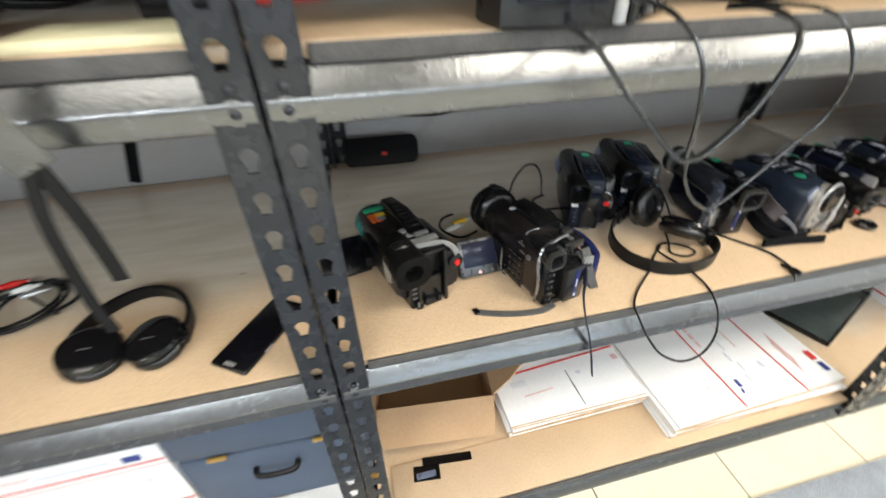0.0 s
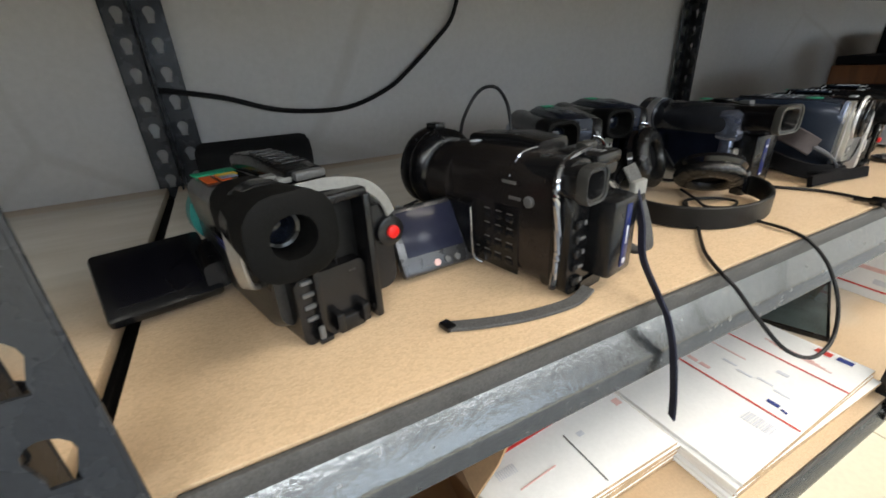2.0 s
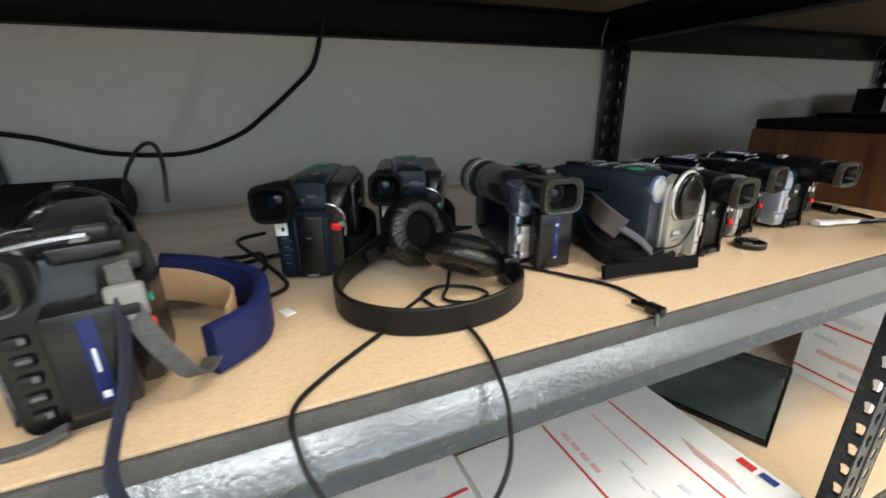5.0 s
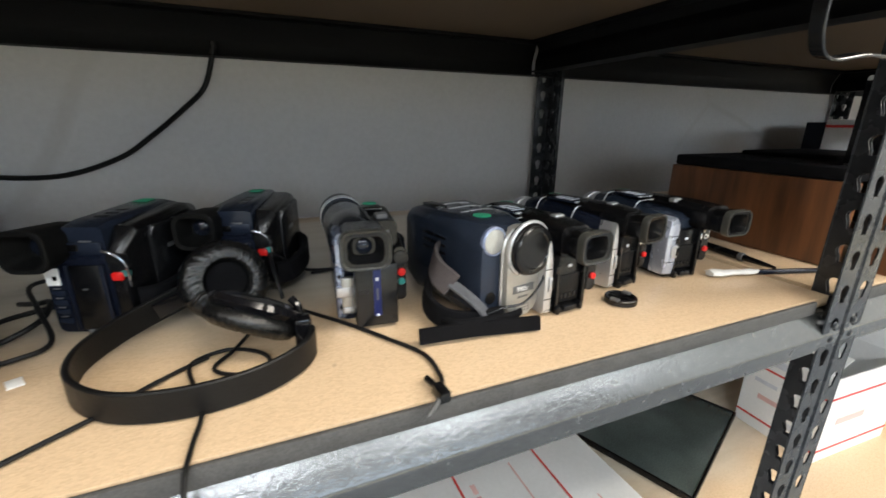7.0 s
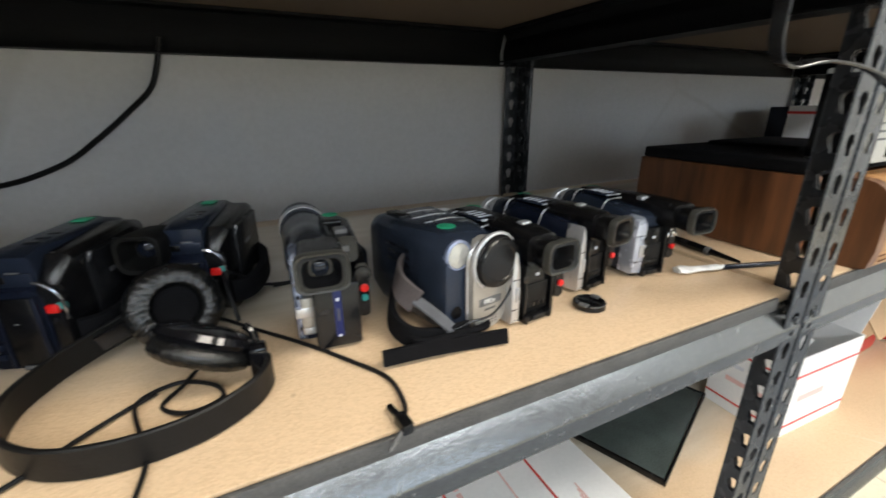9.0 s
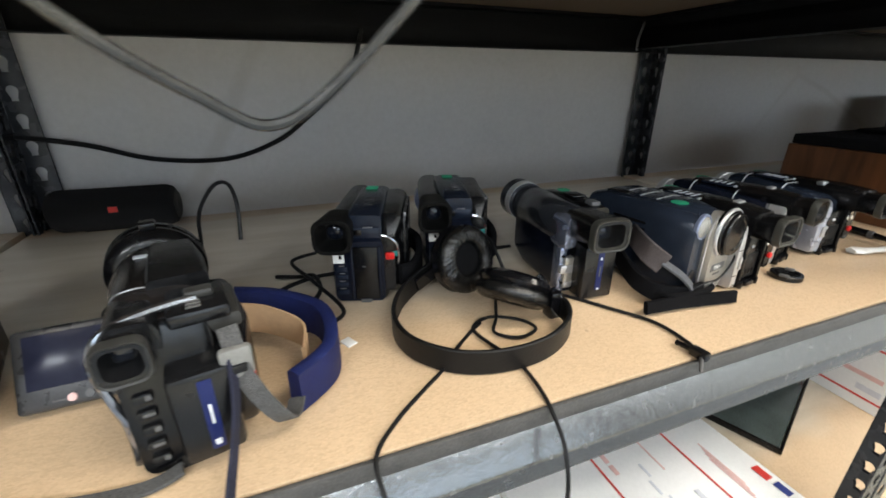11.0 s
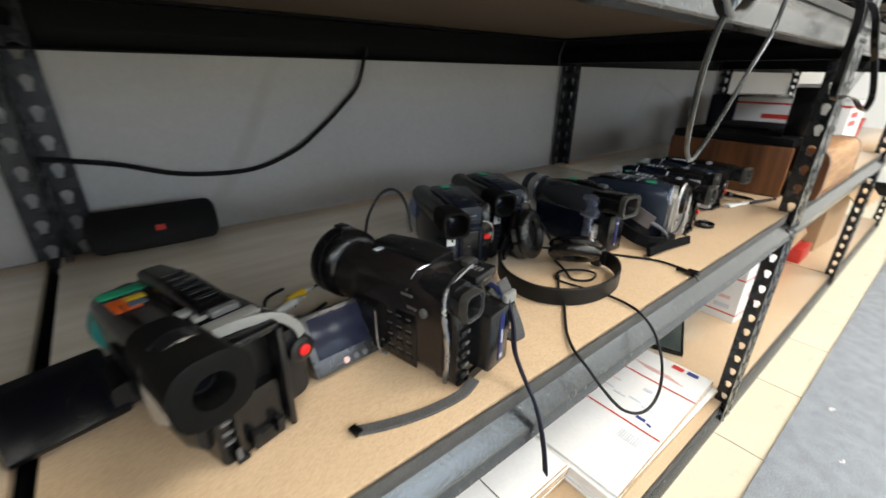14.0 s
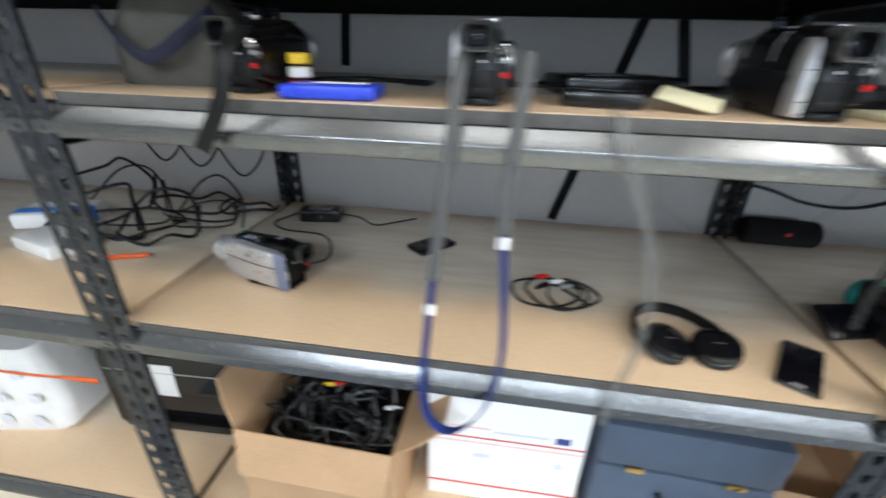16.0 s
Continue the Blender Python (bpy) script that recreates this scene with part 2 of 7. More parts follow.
BRASS = material("brass", (0.62, 0.40, 0.12), 0.3, 0.9, 0.1, 60, 300, 0.05)
DARKGLASS = material("dusty_dark_glass", (0.06, 0.075, 0.07), 0.2, 0, 0.3, 12, 300, 0.02, coat=0.3)
WALNUT = wood("walnut_veneer", (0.20, 0.078, 0.028), (0.040, 0.014, 0.005), 11, 0.4, "Z")
OAK = wood("oak", (0.52, 0.285, 0.11), (0.20, 0.085, 0.028), 22, 0.45, "X")
TAPE_RED = material("red_printed_tape", (0.55, 0.04, 0.03), 0.4, 0, 0.1, 50, 300, 0.0)
YELLOWPAPER = material("pale_yellow_paper", (0.70, 0.65, 0.42), 0.7, 0, 0.06, 20, 300, 0.05)
LIGHT_PANEL = glowing("light_diffuser", (1.0, 0.95, 0.87), 4.0)
SKYLIGHT = glowing("daylit_pane", (0.75, 0.87, 1.0), 0.9)
BEZEL = material("grey_metal_bezel", (0.085, 0.085, 0.088), 0.28, 0.7, 0.1, 50, 500, 0.04)
BARREL = material("slate_grey_metal_paint", (0.055, 0.060, 0.072), 0.2, 0.55, 0.12, 50, 600, 0.03)
BUCKLE = material("grey_buckle_plastic", (0.20, 0.20, 0.19), 0.4, 0, 0.1, 50, 400, 0.05)
TRIM = material("dark_chrome_trim", (0.34, 0.35, 0.38), 0.16, 0.95, 0.1, 50, 400, 0.02)
SILVER_SIDE = material("blue_grey_metal_paint", (0.25, 0.285, 0.39), 0.24, 0.75, 0.1, 50, 600, 0.03)
CUP_RUBBER = material("dull_black_rubber", (0.0045, 0.0045, 0.0043), 0.6, 0, 0.25, 60, 500, 0.12, spec=0.09)
EYE_FRAME = material("dark_grey_eyepiece_frame", (0.034, 0.034, 0.032), 0.35, 0, 0.15, 50, 600, 0.08)

RIBBON = material("glossy_black_cord", (0.006, 0.006, 0.0065), 0.2, 0, 0.2, 50, 300, 0.03, spec=0.6)
FILM = material("translucent_grey_plastic", (0.17, 0.17, 0.16), 0.3, 0, 0.2, 30, 300, 0.05)
PALE_STRAP = material("pale_grey_webbing", (0.105, 0.105, 0.095), 0.8, 0, 0.2, 80, 800, 0.5)
LINT = material("white_lint", (0.75, 0.75, 0.74), 0.9, 0, 0.1, 60, 500, 0.1)
FILM.node_tree.nodes["Principled BSDF"].inputs["Alpha"].default_value = 0.26
# brown for board undersides, darkened to carry the shade beneath them
UNDERSIDE = material("shaded_underside_brown", (0.125, 0.088, 0.056), 0.8, 0, 0.1, 6, 400, 0.15)
CHROME = material("chrome_plating", (0.75, 0.76, 0.78), 0.1, 1.0, 0.05, 40, 300, 0.0)
SILVER_BLUE = material("pale_silver_blue_paint", (0.50, 0.54, 0.64), 0.26, 0.6, 0.08, 50, 600, 0.04)
EYE_RIM = material("olive_grey_rubber", (0.034, 0.034, 0.030), 0.35, 0, 0.15, 50, 600, 0.08)
SLATE = material("dark_slate_plastic", (0.016, 0.022, 0.038), 0.24, 0.3, 0.15, 50, 600, 0.06)
PALE_CARD = material("pale_brown_cardboard", (0.58, 0.43, 0.28), 0.75, 0, 0.08, 9, 200, 0.08)
DUSTY = material("dusty_grey_metal_paint", (0.028, 0.029, 0.029), 0.3, 0.45, 0.3, 45, 500, 0.08)
WEBBING = material("light_grey_webbing", (0.085, 0.088, 0.098), 0.8, 0, 0.2, 80, 800, 0.5)
BLUE_PLASTIC = material("bright_blue_plastic", (0.03, 0.06, 0.55), 0.35, 0, 0.1, 40, 300, 0.03)
CANVAS = material("olive_canvas", (0.085, 0.082, 0.070), 0.9, 0, 0.2, 30, 700, 0.5)


def marked(m, scale, low, high, amount, colour, cracks=False):
    """Wear with a shape of its own over a painted or raw surface: sparse specks, or broken hairline cracks."""
    nt = m.node_tree
    b = nt.nodes["Principled BSDF"]
    co = nt.nodes["Texture Coordinate"]
    n = nt.nodes.new("ShaderNodeTexNoise")
    n.inputs["Scale"].default_value, n.inputs["Detail"].default_value = scale * 0.6, 3
    warp = nt.nodes.new("ShaderNodeMix")
    warp.data_type = "VECTOR"
    warp.inputs[0].default_value = 0.12
    nt.links.new(co.outputs["Object"], n.inputs["Vector"])
    nt.links.new(co.outputs["Object"], warp.inputs[4])
    nt.links.new(n.outputs["Color"], warp.inputs[5])
    v = nt.nodes.new("ShaderNodeTexVoronoi")
    v.feature = "DISTANCE_TO_EDGE" if cracks else "F1"
    v.inputs["Scale"].default_value = scale
    nt.links.new(warp.outputs[1], v.inputs["Vector"])
    near = nt.nodes.new("ShaderNodeMapRange")
    near.inputs[1].default_value, near.inputs[2].default_value = low, high
    near.inputs[3].default_value, near.inputs[4].default_value = amount, 0.0
    nt.links.new(v.outputs["Distance"], near.inputs[0])
    part_of = nt.nodes.new("ShaderNodeMapRange")
    part_of.inputs[1].default_value, part_of.inputs[2].default_value = 0.52, 0.62
    n2 = nt.nodes.new("ShaderNodeTexNoise")
    n2.inputs["Scale"].default_value = scale * 0.8
    nt.links.new(co.outputs["Object"], n2.inputs["Vector"])
    nt.links.new(n2.outputs["Fac"], part_of.inputs[0])
    mul = nt.nodes.new("ShaderNodeMath")
    mul.operation = "MULTIPLY"
    nt.links.new(near.outputs[0], mul.inputs[0])
    nt.links.new(part_of.outputs[0], mul.inputs[1])
    mix = nt.nodes.new("ShaderNodeMix")
    mix.data_type = "RGBA"
    old = b.inputs["Base Color"].links[0].from_socket
    nt.links.new(mul.outputs[0], mix.inputs[0])
    nt.links.new(old, mix.inputs[6])
    mix.inputs[7].default_value = (*colour, 1)
    nt.links.new(mix.outputs[2], b.inputs["Base Color"])


marked(WALL, 1.3, 0.004, 0.012, 0.35, (0.40, 0.38, 0.35), True)
marked(BOARD, 14.0, 0.03, 0.06, 0.7, (0.22, 0.15, 0.09))
marked(BOARD, 2.6, 0.002, 0.012, 0.35, (0.70, 0.58, 0.44), True)
marked(POST, 22.0, 0.05, 0.10, 0.6, (0.14, 0.14, 0.14))
SKY_BLUE = material("bright_sky_blue_card", (0.04, 0.22, 0.72), 0.4, 0, 0.08, 30, 300, 0.03)

# ---- mesh helpers ----
def add(bm, verts, faces):
    vs = [bm.verts.new(v) for v in verts]
    for f in faces:
        try:
            bm.faces.new([vs[i] for i in f])
        except ValueError:
            pass
    return bm


def absorb(bm, other, m=None):
    other.verts.index_update()
    vs = [(m @ v.co) if m else v.co.copy() for v in other.verts]
    fs = [[v.index for v in f.verts] for f in other.faces]
    other.free()
    return add(bm, vs, fs)


def box(size, at=(0, 0, 0), bevel=0.0015, bm=None, rot=None, seg=2):
    """A block centred on at, with rounded edges."""
    b = bmesh.new()
    bmesh.ops.create_cube(b, size=1)
    for v in b.verts:
        v.co = Vector((v.co.x * size[0], v.co.y * size[1], v.co.z * size[2]))
    bevel = min(bevel, 0.45 * min(size))
    if bevel > 0:
        bmesh.ops.bevel(b, geom=b.edges[:], offset=bevel, segments=seg, affect="EDGES", profile=0.5)
    m = Matrix.Translation(at) @ (rot if rot else Matrix())
    return absorb(bm or bmesh.new(), b, m)


def rrect(w, h, r, y=0.0, x=0.0, z=0.0, n=4):
    """A rounded rectangle in x and z at depth y, whose bottom middle is (x, z)."""
    r = min(r, 0.499 * w, 0.499 * h)
    out = []
    for cx, cz, a0 in ((w / 2 - r, h - r, 0), (-w / 2 + r, h - r, 90), (-w / 2 + r, r, 180), (w / 2 - r, r, 270)):
        for i in range(n + 1):
            a = radians(a0 + 90 * i / n)
            out.append(Vector((x + cx + r * math.cos(a), y, z + cz + r * math.sin(a))))
    return out


def loft(rings, bm=None, caps=(True, True), closed=False):
    bm = bm or bmesh.new()
    n = len(rings[0])
    verts = [v for ring in rings for v in ring]
    faces = []
    for k in range(len(rings) - (0 if closed else 1)):
        a, b = k * n, ((k + 1) % len(rings)) * n
        faces += [(a + i, a + (i + 1) % n, b + (i + 1) % n, b + i) for i in range(n)]
    if not closed:
        if caps[0]:
            faces.append(tuple(range(n)))
        if caps[1]:
            faces.append(tuple(reversed(range((len(rings) - 1) * n, len(rings) * n))))
    return add(bm, verts, faces)


def ringpts(c, axis, r, n=20, squash=1.0, up=None):
    axis = Vector(axis).normalized()
    u = (Vector(up) if up else (Vector((0, 0, 1)) if abs(axis.z) < 0.9 else Vector((1, 0, 0))))
    s = axis.cross(u).normalized()
    u = s.cross(axis)
    return [Vector(c) + r * (math.cos(2 * math.pi * i / n) * s + squash * math.sin(2 * math.pi * i / n) * u) for i in range(n)]


def lathe(p, axis, profile, n=24, bm=None, squash=1.0, caps=(True, True)):
    """Rings of (along, radius) round an axis through p."""
    axis = Vector(axis).normalized()
    return loft([ringpts(Vector(p) + axis * a, axis, max(r, 1e-5), n, squash) for a, r in profile], bm, caps)


def cyl(p0, p1, r, n=20, bm=None, bevel=0.0):
    d = Vector(p1) - Vector(p0)
    ln = d.length
    prof = [(0, r - bevel), (bevel, r), (ln - bevel, r), (ln, r - bevel)] if bevel else [(0, r), (ln, r)]
    return lathe(p0, d, prof, n, bm)


def smooth_path(pts, per=8, closed=False):
    pts = [Vector(p) for p in pts]
    n = len(pts)
    out = []
    for i in range(n if closed else n - 1):
        p = [pts[(i + k) % n] if closed else pts[min(max(i + k, 0), n - 1)] for k in (-1, 0, 1, 2)]
        for j in range(per):
            t = j / per
            out.append(0.5 * (2 * p[1] + (p[2] - p[0]) * t + (2 * p[0] - 5 * p[1] + 4 * p[2] - p[3]) * t * t + (3 * p[1] - p[0] - 3 * p[2] + p[3]) * t ** 3))
    if not closed:
        out.append(pts[-1])
    return out


def tube(pts, r, n=8, bm=None, per=8, closed=False, width=None, up=(0, 0, 1), across=None):
    """A cable along pts; with a width, a flat strap r thick and so wide, lying across up, or with its width along across."""
    path = smooth_path(pts, per, closed) if per > 1 else [Vector(p) for p in pts]
    rings, side = [], None
    k = len(path)
    for i, p in enumerate(path):
        a = path[(i - 1) % k] if closed or i else p
        b = path[(i + 1) % k] if closed or i < k - 1 else p
        t = (b - a).normalized() if (b - a).length > 1e-9 else Vector((1, 0, 0))
        ref = Vector(up)
        s = Vector(across) - Vector(across).dot(t) * t if across else t.cross(ref)
        if s.length < 0.05:
            s = side if side is not None else t.cross(Vector((0.3, 1, 0.2)))
        s.normalize()
        if side is not None and s.dot(side) < 0 and not width:
            s = -s
        if width and side is not None and s.dot(side) < 0:
            s = -s
        side = s
        u = s.cross(t)
        if width:
            rings.append([p + s * (width / 2 * sx) + u * (r / 2 * sz) for sx, sz in ((1, 0.5), (0.9, 1), (-0.9, 1), (-1, 0.5), (-1, -0.5), (-0.9, -1), (0.9, -1), (1, -0.5))])
        else:
            rings.append([p + r * (math.cos(2 * math.pi * j / n) * s + math.sin(2 * math.pi * j / n) * u) for j in range(n)])
    return loft(rings, bm, closed=closed)


def plate(pts, thick, bm=None, axis=(0, 0, 1)):
    """A flat outline given thickness along axis."""
    a = Vector(axis) * thick
    return loft([[Vector(p) for p in pts], [Vector(p) + a for p in pts]], bm)


def finish(bm, smooth=38):
    bmesh.ops.recalc_face_normals(bm, faces=bm.faces[:])
    for f in bm.faces:
        f.smooth = True
    lim = math.cos(radians(smooth))
    for e in bm.edges:
        if len(e.link_faces) == 2:
            e.smooth = e.link_faces[0].normal.dot(e.link_faces[1].normal) > lim
    return bm


def part(name, bm, mat, parent=None, label="", kind=""):
    me = bpy.data.meshes.new(name)
    finish(bm).to_mesh(me)
    bm.free()
    me.materials.append(mat)
    ob = new(name, me)
    if parent is not None:
        ob.parent = parent
    return tagged(ob, label, kind=kind)


def thing(name, m, label, category, group=""):
    ob = new(name)
    ob.empty_display_size = 0.02
    ob.matrix_basis = m
    return tagged(ob, label, category, group)


def lone(name, bm, mat, label, category, m=None, group=""):
    ob = part(name, bm, mat)
    if m:
        ob.matrix_basis = m
    return tagged(ob, label, category, group)


def structure(name, bm, mat, label="", category=""):
    return tagged(part(name, bm, mat), label, category, kind="structure")


# ---- the room ----
X0, X1, Y0, CEILING = -4.2, 4.75, -4.6, 2.75
structure("floor", box((X1 - X0 + 0.4, BACK - Y0 + 0.4, 0.1), ((X0 + X1) / 2, (Y0 + BACK) / 2, -0.053), 0), GROUT, "cream vinyl tile floor with dark dirty joints", "floor")
structure("wall_north", box((X1 - X0 + 0.4, 0.12, CEILING), ((X0 + X1) / 2, BACK + 0.06, CEILING / 2), 0), WALL, "scuffed grey painted wall behind the shelving", "wall")
WX0, WX1, WZ0, WZ1 = -0.1, 3.3, 0.95, 1.78
south = bmesh.new()
for x0, x1, z0, z1 in ((X0 - 0.2, WX0, 0, CEILING), (WX1, X1 + 0.2, 0, CEILING), (WX0, WX1, 0, WZ0), (WX0, WX1, WZ1, CEILING)):
    box((x1 - x0, 0.12, z1 - z0), ((x0 + x1) / 2, Y0 - 0.06, (z0 + z1) / 2), 0, south)
structure("wall_south", south, DARK_WALL, "unseen wall with a wide window, dark grey to cut bounce", "wall")
window = tagged(new("window_1"), "wide window in a white frame", "window", kind="structure")
for x0, x1, z0, z1 in ((WX0, WX1, WZ0, WZ0 + 0.04), (WX0, WX1, WZ1 - 0.04, WZ1), (WX0, WX0 + 0.04, WZ0 + 0.04, WZ1 - 0.04), (WX1 - 0.04, WX1, WZ0 + 0.04, WZ1 - 0.04)):
    part("window_frame", box((x1 - x0, 0.06, z1 - z0), ((x0 + x1) / 2, Y0 - 0.06, (z0 + z1) / 2), 0.004), WHITE, window)
part("window_pane", box((WX1 - WX0 - 0.08, 0.006, WZ1 - WZ0 - 0.08), ((WX0 + WX1) / 2, Y0 - 0.07, (WZ0 + WZ1) / 2), 0), SKYLIGHT, window, "bright pane with daylight behind")
structure("wall_east", box((0.12, BACK - Y0, CEILING), (X1 + 0.06, (Y0 + BACK) / 2, CEILING / 2), 0), WHITE_WALL, "plain white painted end wall", "wall")
structure("wall_west", box((0.12, BACK - Y0, CEILING), (X0 - 0.06, (Y0 + BACK) / 2, CEILING / 2), 0), DARK_WALL, "unseen wall, dark grey to cut bounce", "wall")
structure("ceiling", box((X1 - X0 + 0.4, BACK - Y0 + 0.4, 0.1), ((X0 + X1) / 2, (Y0 + BACK) / 2, CEILING + 0.05), 0), CEIL, "unseen ceiling, greyed to cut bounce", "ceiling")
structure("baseboard", box((0.012, BACK - Y0 - 0.02, 0.10), (X1 - 0.006, (Y0 + BACK) / 2, 0.05), 0.003), BLACK, "black rubber baseboard", "baseboard")
mat_ob = structure("floor_mat", box((4.9, 1.3, 0.006), (0.92, -0.775, 0.004), 0.002), MAT, "grey-blue worn floor runner with white lint", "mat")
for lx, ly, wide in [(x, -1.05, 0.62) for x in (-2.6, -0.6, 1.4, 3.4)] + [(x, -3.6, 0.62) for x in (-1.9, 0.1, 2.1, 4.0)]:
    t = thing("ceiling_light", pose(lx, ly, CEILING), "white fluorescent ceiling light", "ceiling light", "ceiling lights")
    part("frame", box((1.26, wide + 0.06, 0.03), (0, 0, -0.016), 0.004), WHITE, t)
    part("diffuser", box((1.2, wide, 0.006), (0, 0, -0.035), 0.002), LIGHT_PANEL, t)

# ---- boltless steel shelving ----
PITCH = 1.232                  # from bay to bay
HOLE = 0.0404                  # from keyhole to keyhole
FLANGE = 0.036
HEIGHT = 1.86
DEPTH = 0.64


def keyhole(n=14):
    """The outline of a keyhole, as fractions of a cell: round above, a narrow slot below."""
    out = []
    for i in range(n):
        a = 2 * math.pi * i / n
        x, z = math.cos(a), math.sin(a)
        if z >= -0.35:
            out.append((0.0078 * x, 0.0035 + 0.0078 * z))
        else:
            out.append((0.0046 * (1 if x > 0.02 else -1 if x < -0.02 else 0), 0.0035 - 0.0062 - 0.0085 * (-z)))
    return out


def punched(bm, m, cells, width, thick=0.0018):
    """A strip of plate in x and z with a row of keyholes through it."""
    hole = keyhole()
    n = len(hole)
    hw, hh = width / 2, HOLE / 2
    rim = []
    for hx, hz in hole:
        a = math.atan2(hz / hh, hx / hw)
        c, s = math.cos(a), math.sin(a)
        k = 1 / max(abs(c), abs(s))
        rim.append((hw * c * k, hh * s * k))
    for corner in ((hw, hh), (-hw, hh), (-hw, -hh), (hw, -hh)):
        i = min(range(n), key=lambda j: (rim[j][0] - corner[0]) ** 2 + (rim[j][1] - corner[1]) ** 2)
        rim[i] = corner
    for c in range(cells):
        z0 = HOLE * (c + 0.5)
        vs = []
        for y in (0, thick):
            vs += [m @ Vector((x, y, z0 + z)) for x, z in rim] + [m @ Vector((x, y, z0 + z)) for x, z in hole]
        fs = []
        for i in range(n):
            j = (i + 1) % n
            fs += [(i, j, n + j, n + i), (2 * n + i, 3 * n + i, 3 * n + j, 2 * n + j), (n + i, n + j, 3 * n + j, 3 * n + i)]
        add(bm, vs, fs)


def post_mesh():
    """An angle post at the origin: one flange along +x facing -y, one along +y facing -x."""
    bm = bmesh.new()
    cells = int(HEIGHT / HOLE)
    punched(bm, Matrix.Translation((FLANGE / 2, 0, -0.001)), cells, FLANGE)
    punched(bm, Matrix.Translation((0, FLANGE / 2, -0.001)) @ Matrix.Rotation(radians(90), 4, "Z") @ Matrix.Translation((0, -0.0018, 0)), cells, FLANGE)
    # rolled outer corner and edges
    h = cells * HOLE
    cyl((0.001, 0.001, 0.002), (0.001, 0.001, h), 0.0016, 8, bm)
    cyl((FLANGE, 0.001, 0.002), (FLANGE, 0.001, h), 0.0013, 6, bm)
    cyl((0.001, FLANGE, 0.002), (0.001, FLANGE, h), 0.0013, 6, bm)
    me = bpy.data.meshes.new("post")
    finish(bm, 30).to_mesh(me)
    bm.free()
    me.materials.append(POST)
    return me


POST_MESH = post_mesh()
LEVELS = (0.045, S, S + 0.378, S + 0.60, S + 1.10)


def beam_mesh(length, name, mat, tall=1.0):
    """A front or back beam along x, its top ledge at z = 0, facing -y: rolled lip, sloped face, and a return below."""
    prof = [(0.012, -0.0129), (0.008, -0.0160), (0.0005, -0.0168), (-0.001, -0.0185), (-0.0132, -0.0370), (-0.0144, -0.0392), (-0.0147, -0.0415), (-0.0130, -0.0590), (-0.0105, -0.0610), (0.014, -0.0610), (0.014, -0.0590),
            (-0.0095, -0.0590), (-0.0110, -0.0575), (-0.0126, -0.0415), (-0.0112, -0.0380), (0.0008, -0.0200), (0.0020, -0.0188), (0.03, -0.0188), (0.03, -0.0129)]
    bm = loft([[Vector((x, y, z * tall if z < -0.03 else z)) for y, z in prof] for x in (0, length)])
    me = bpy.data.meshes.new(name)
    finish(bm, 25).to_mesh(me)
    bm.free()
    me.materials.append(mat)
    return me


INNER = PITCH - 0.004
# back and side beams hold their shade as a near-black colour
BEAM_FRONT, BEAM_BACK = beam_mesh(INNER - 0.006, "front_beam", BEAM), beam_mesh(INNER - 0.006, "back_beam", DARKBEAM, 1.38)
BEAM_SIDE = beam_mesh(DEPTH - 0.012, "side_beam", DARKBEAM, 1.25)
RIVET_BM = lathe((0, 0, 0), (0, -1, 0), [(0, 0.0046), (0.0008, 0.0044), (0.0018, 0.003), (0.0021, 0.0)], 12)
RIVET_MESH = bpy.data.meshes.new("rivet")
finish(RIVET_BM, 60).to_mesh(RIVET_MESH)
RIVET_BM.free()
RIVET_MESH.materials.append(POST)


def child(name, me, parent, m):
    ob = new(name, me)
    ob.parent = parent
    ob.matrix_basis = m
    return ob


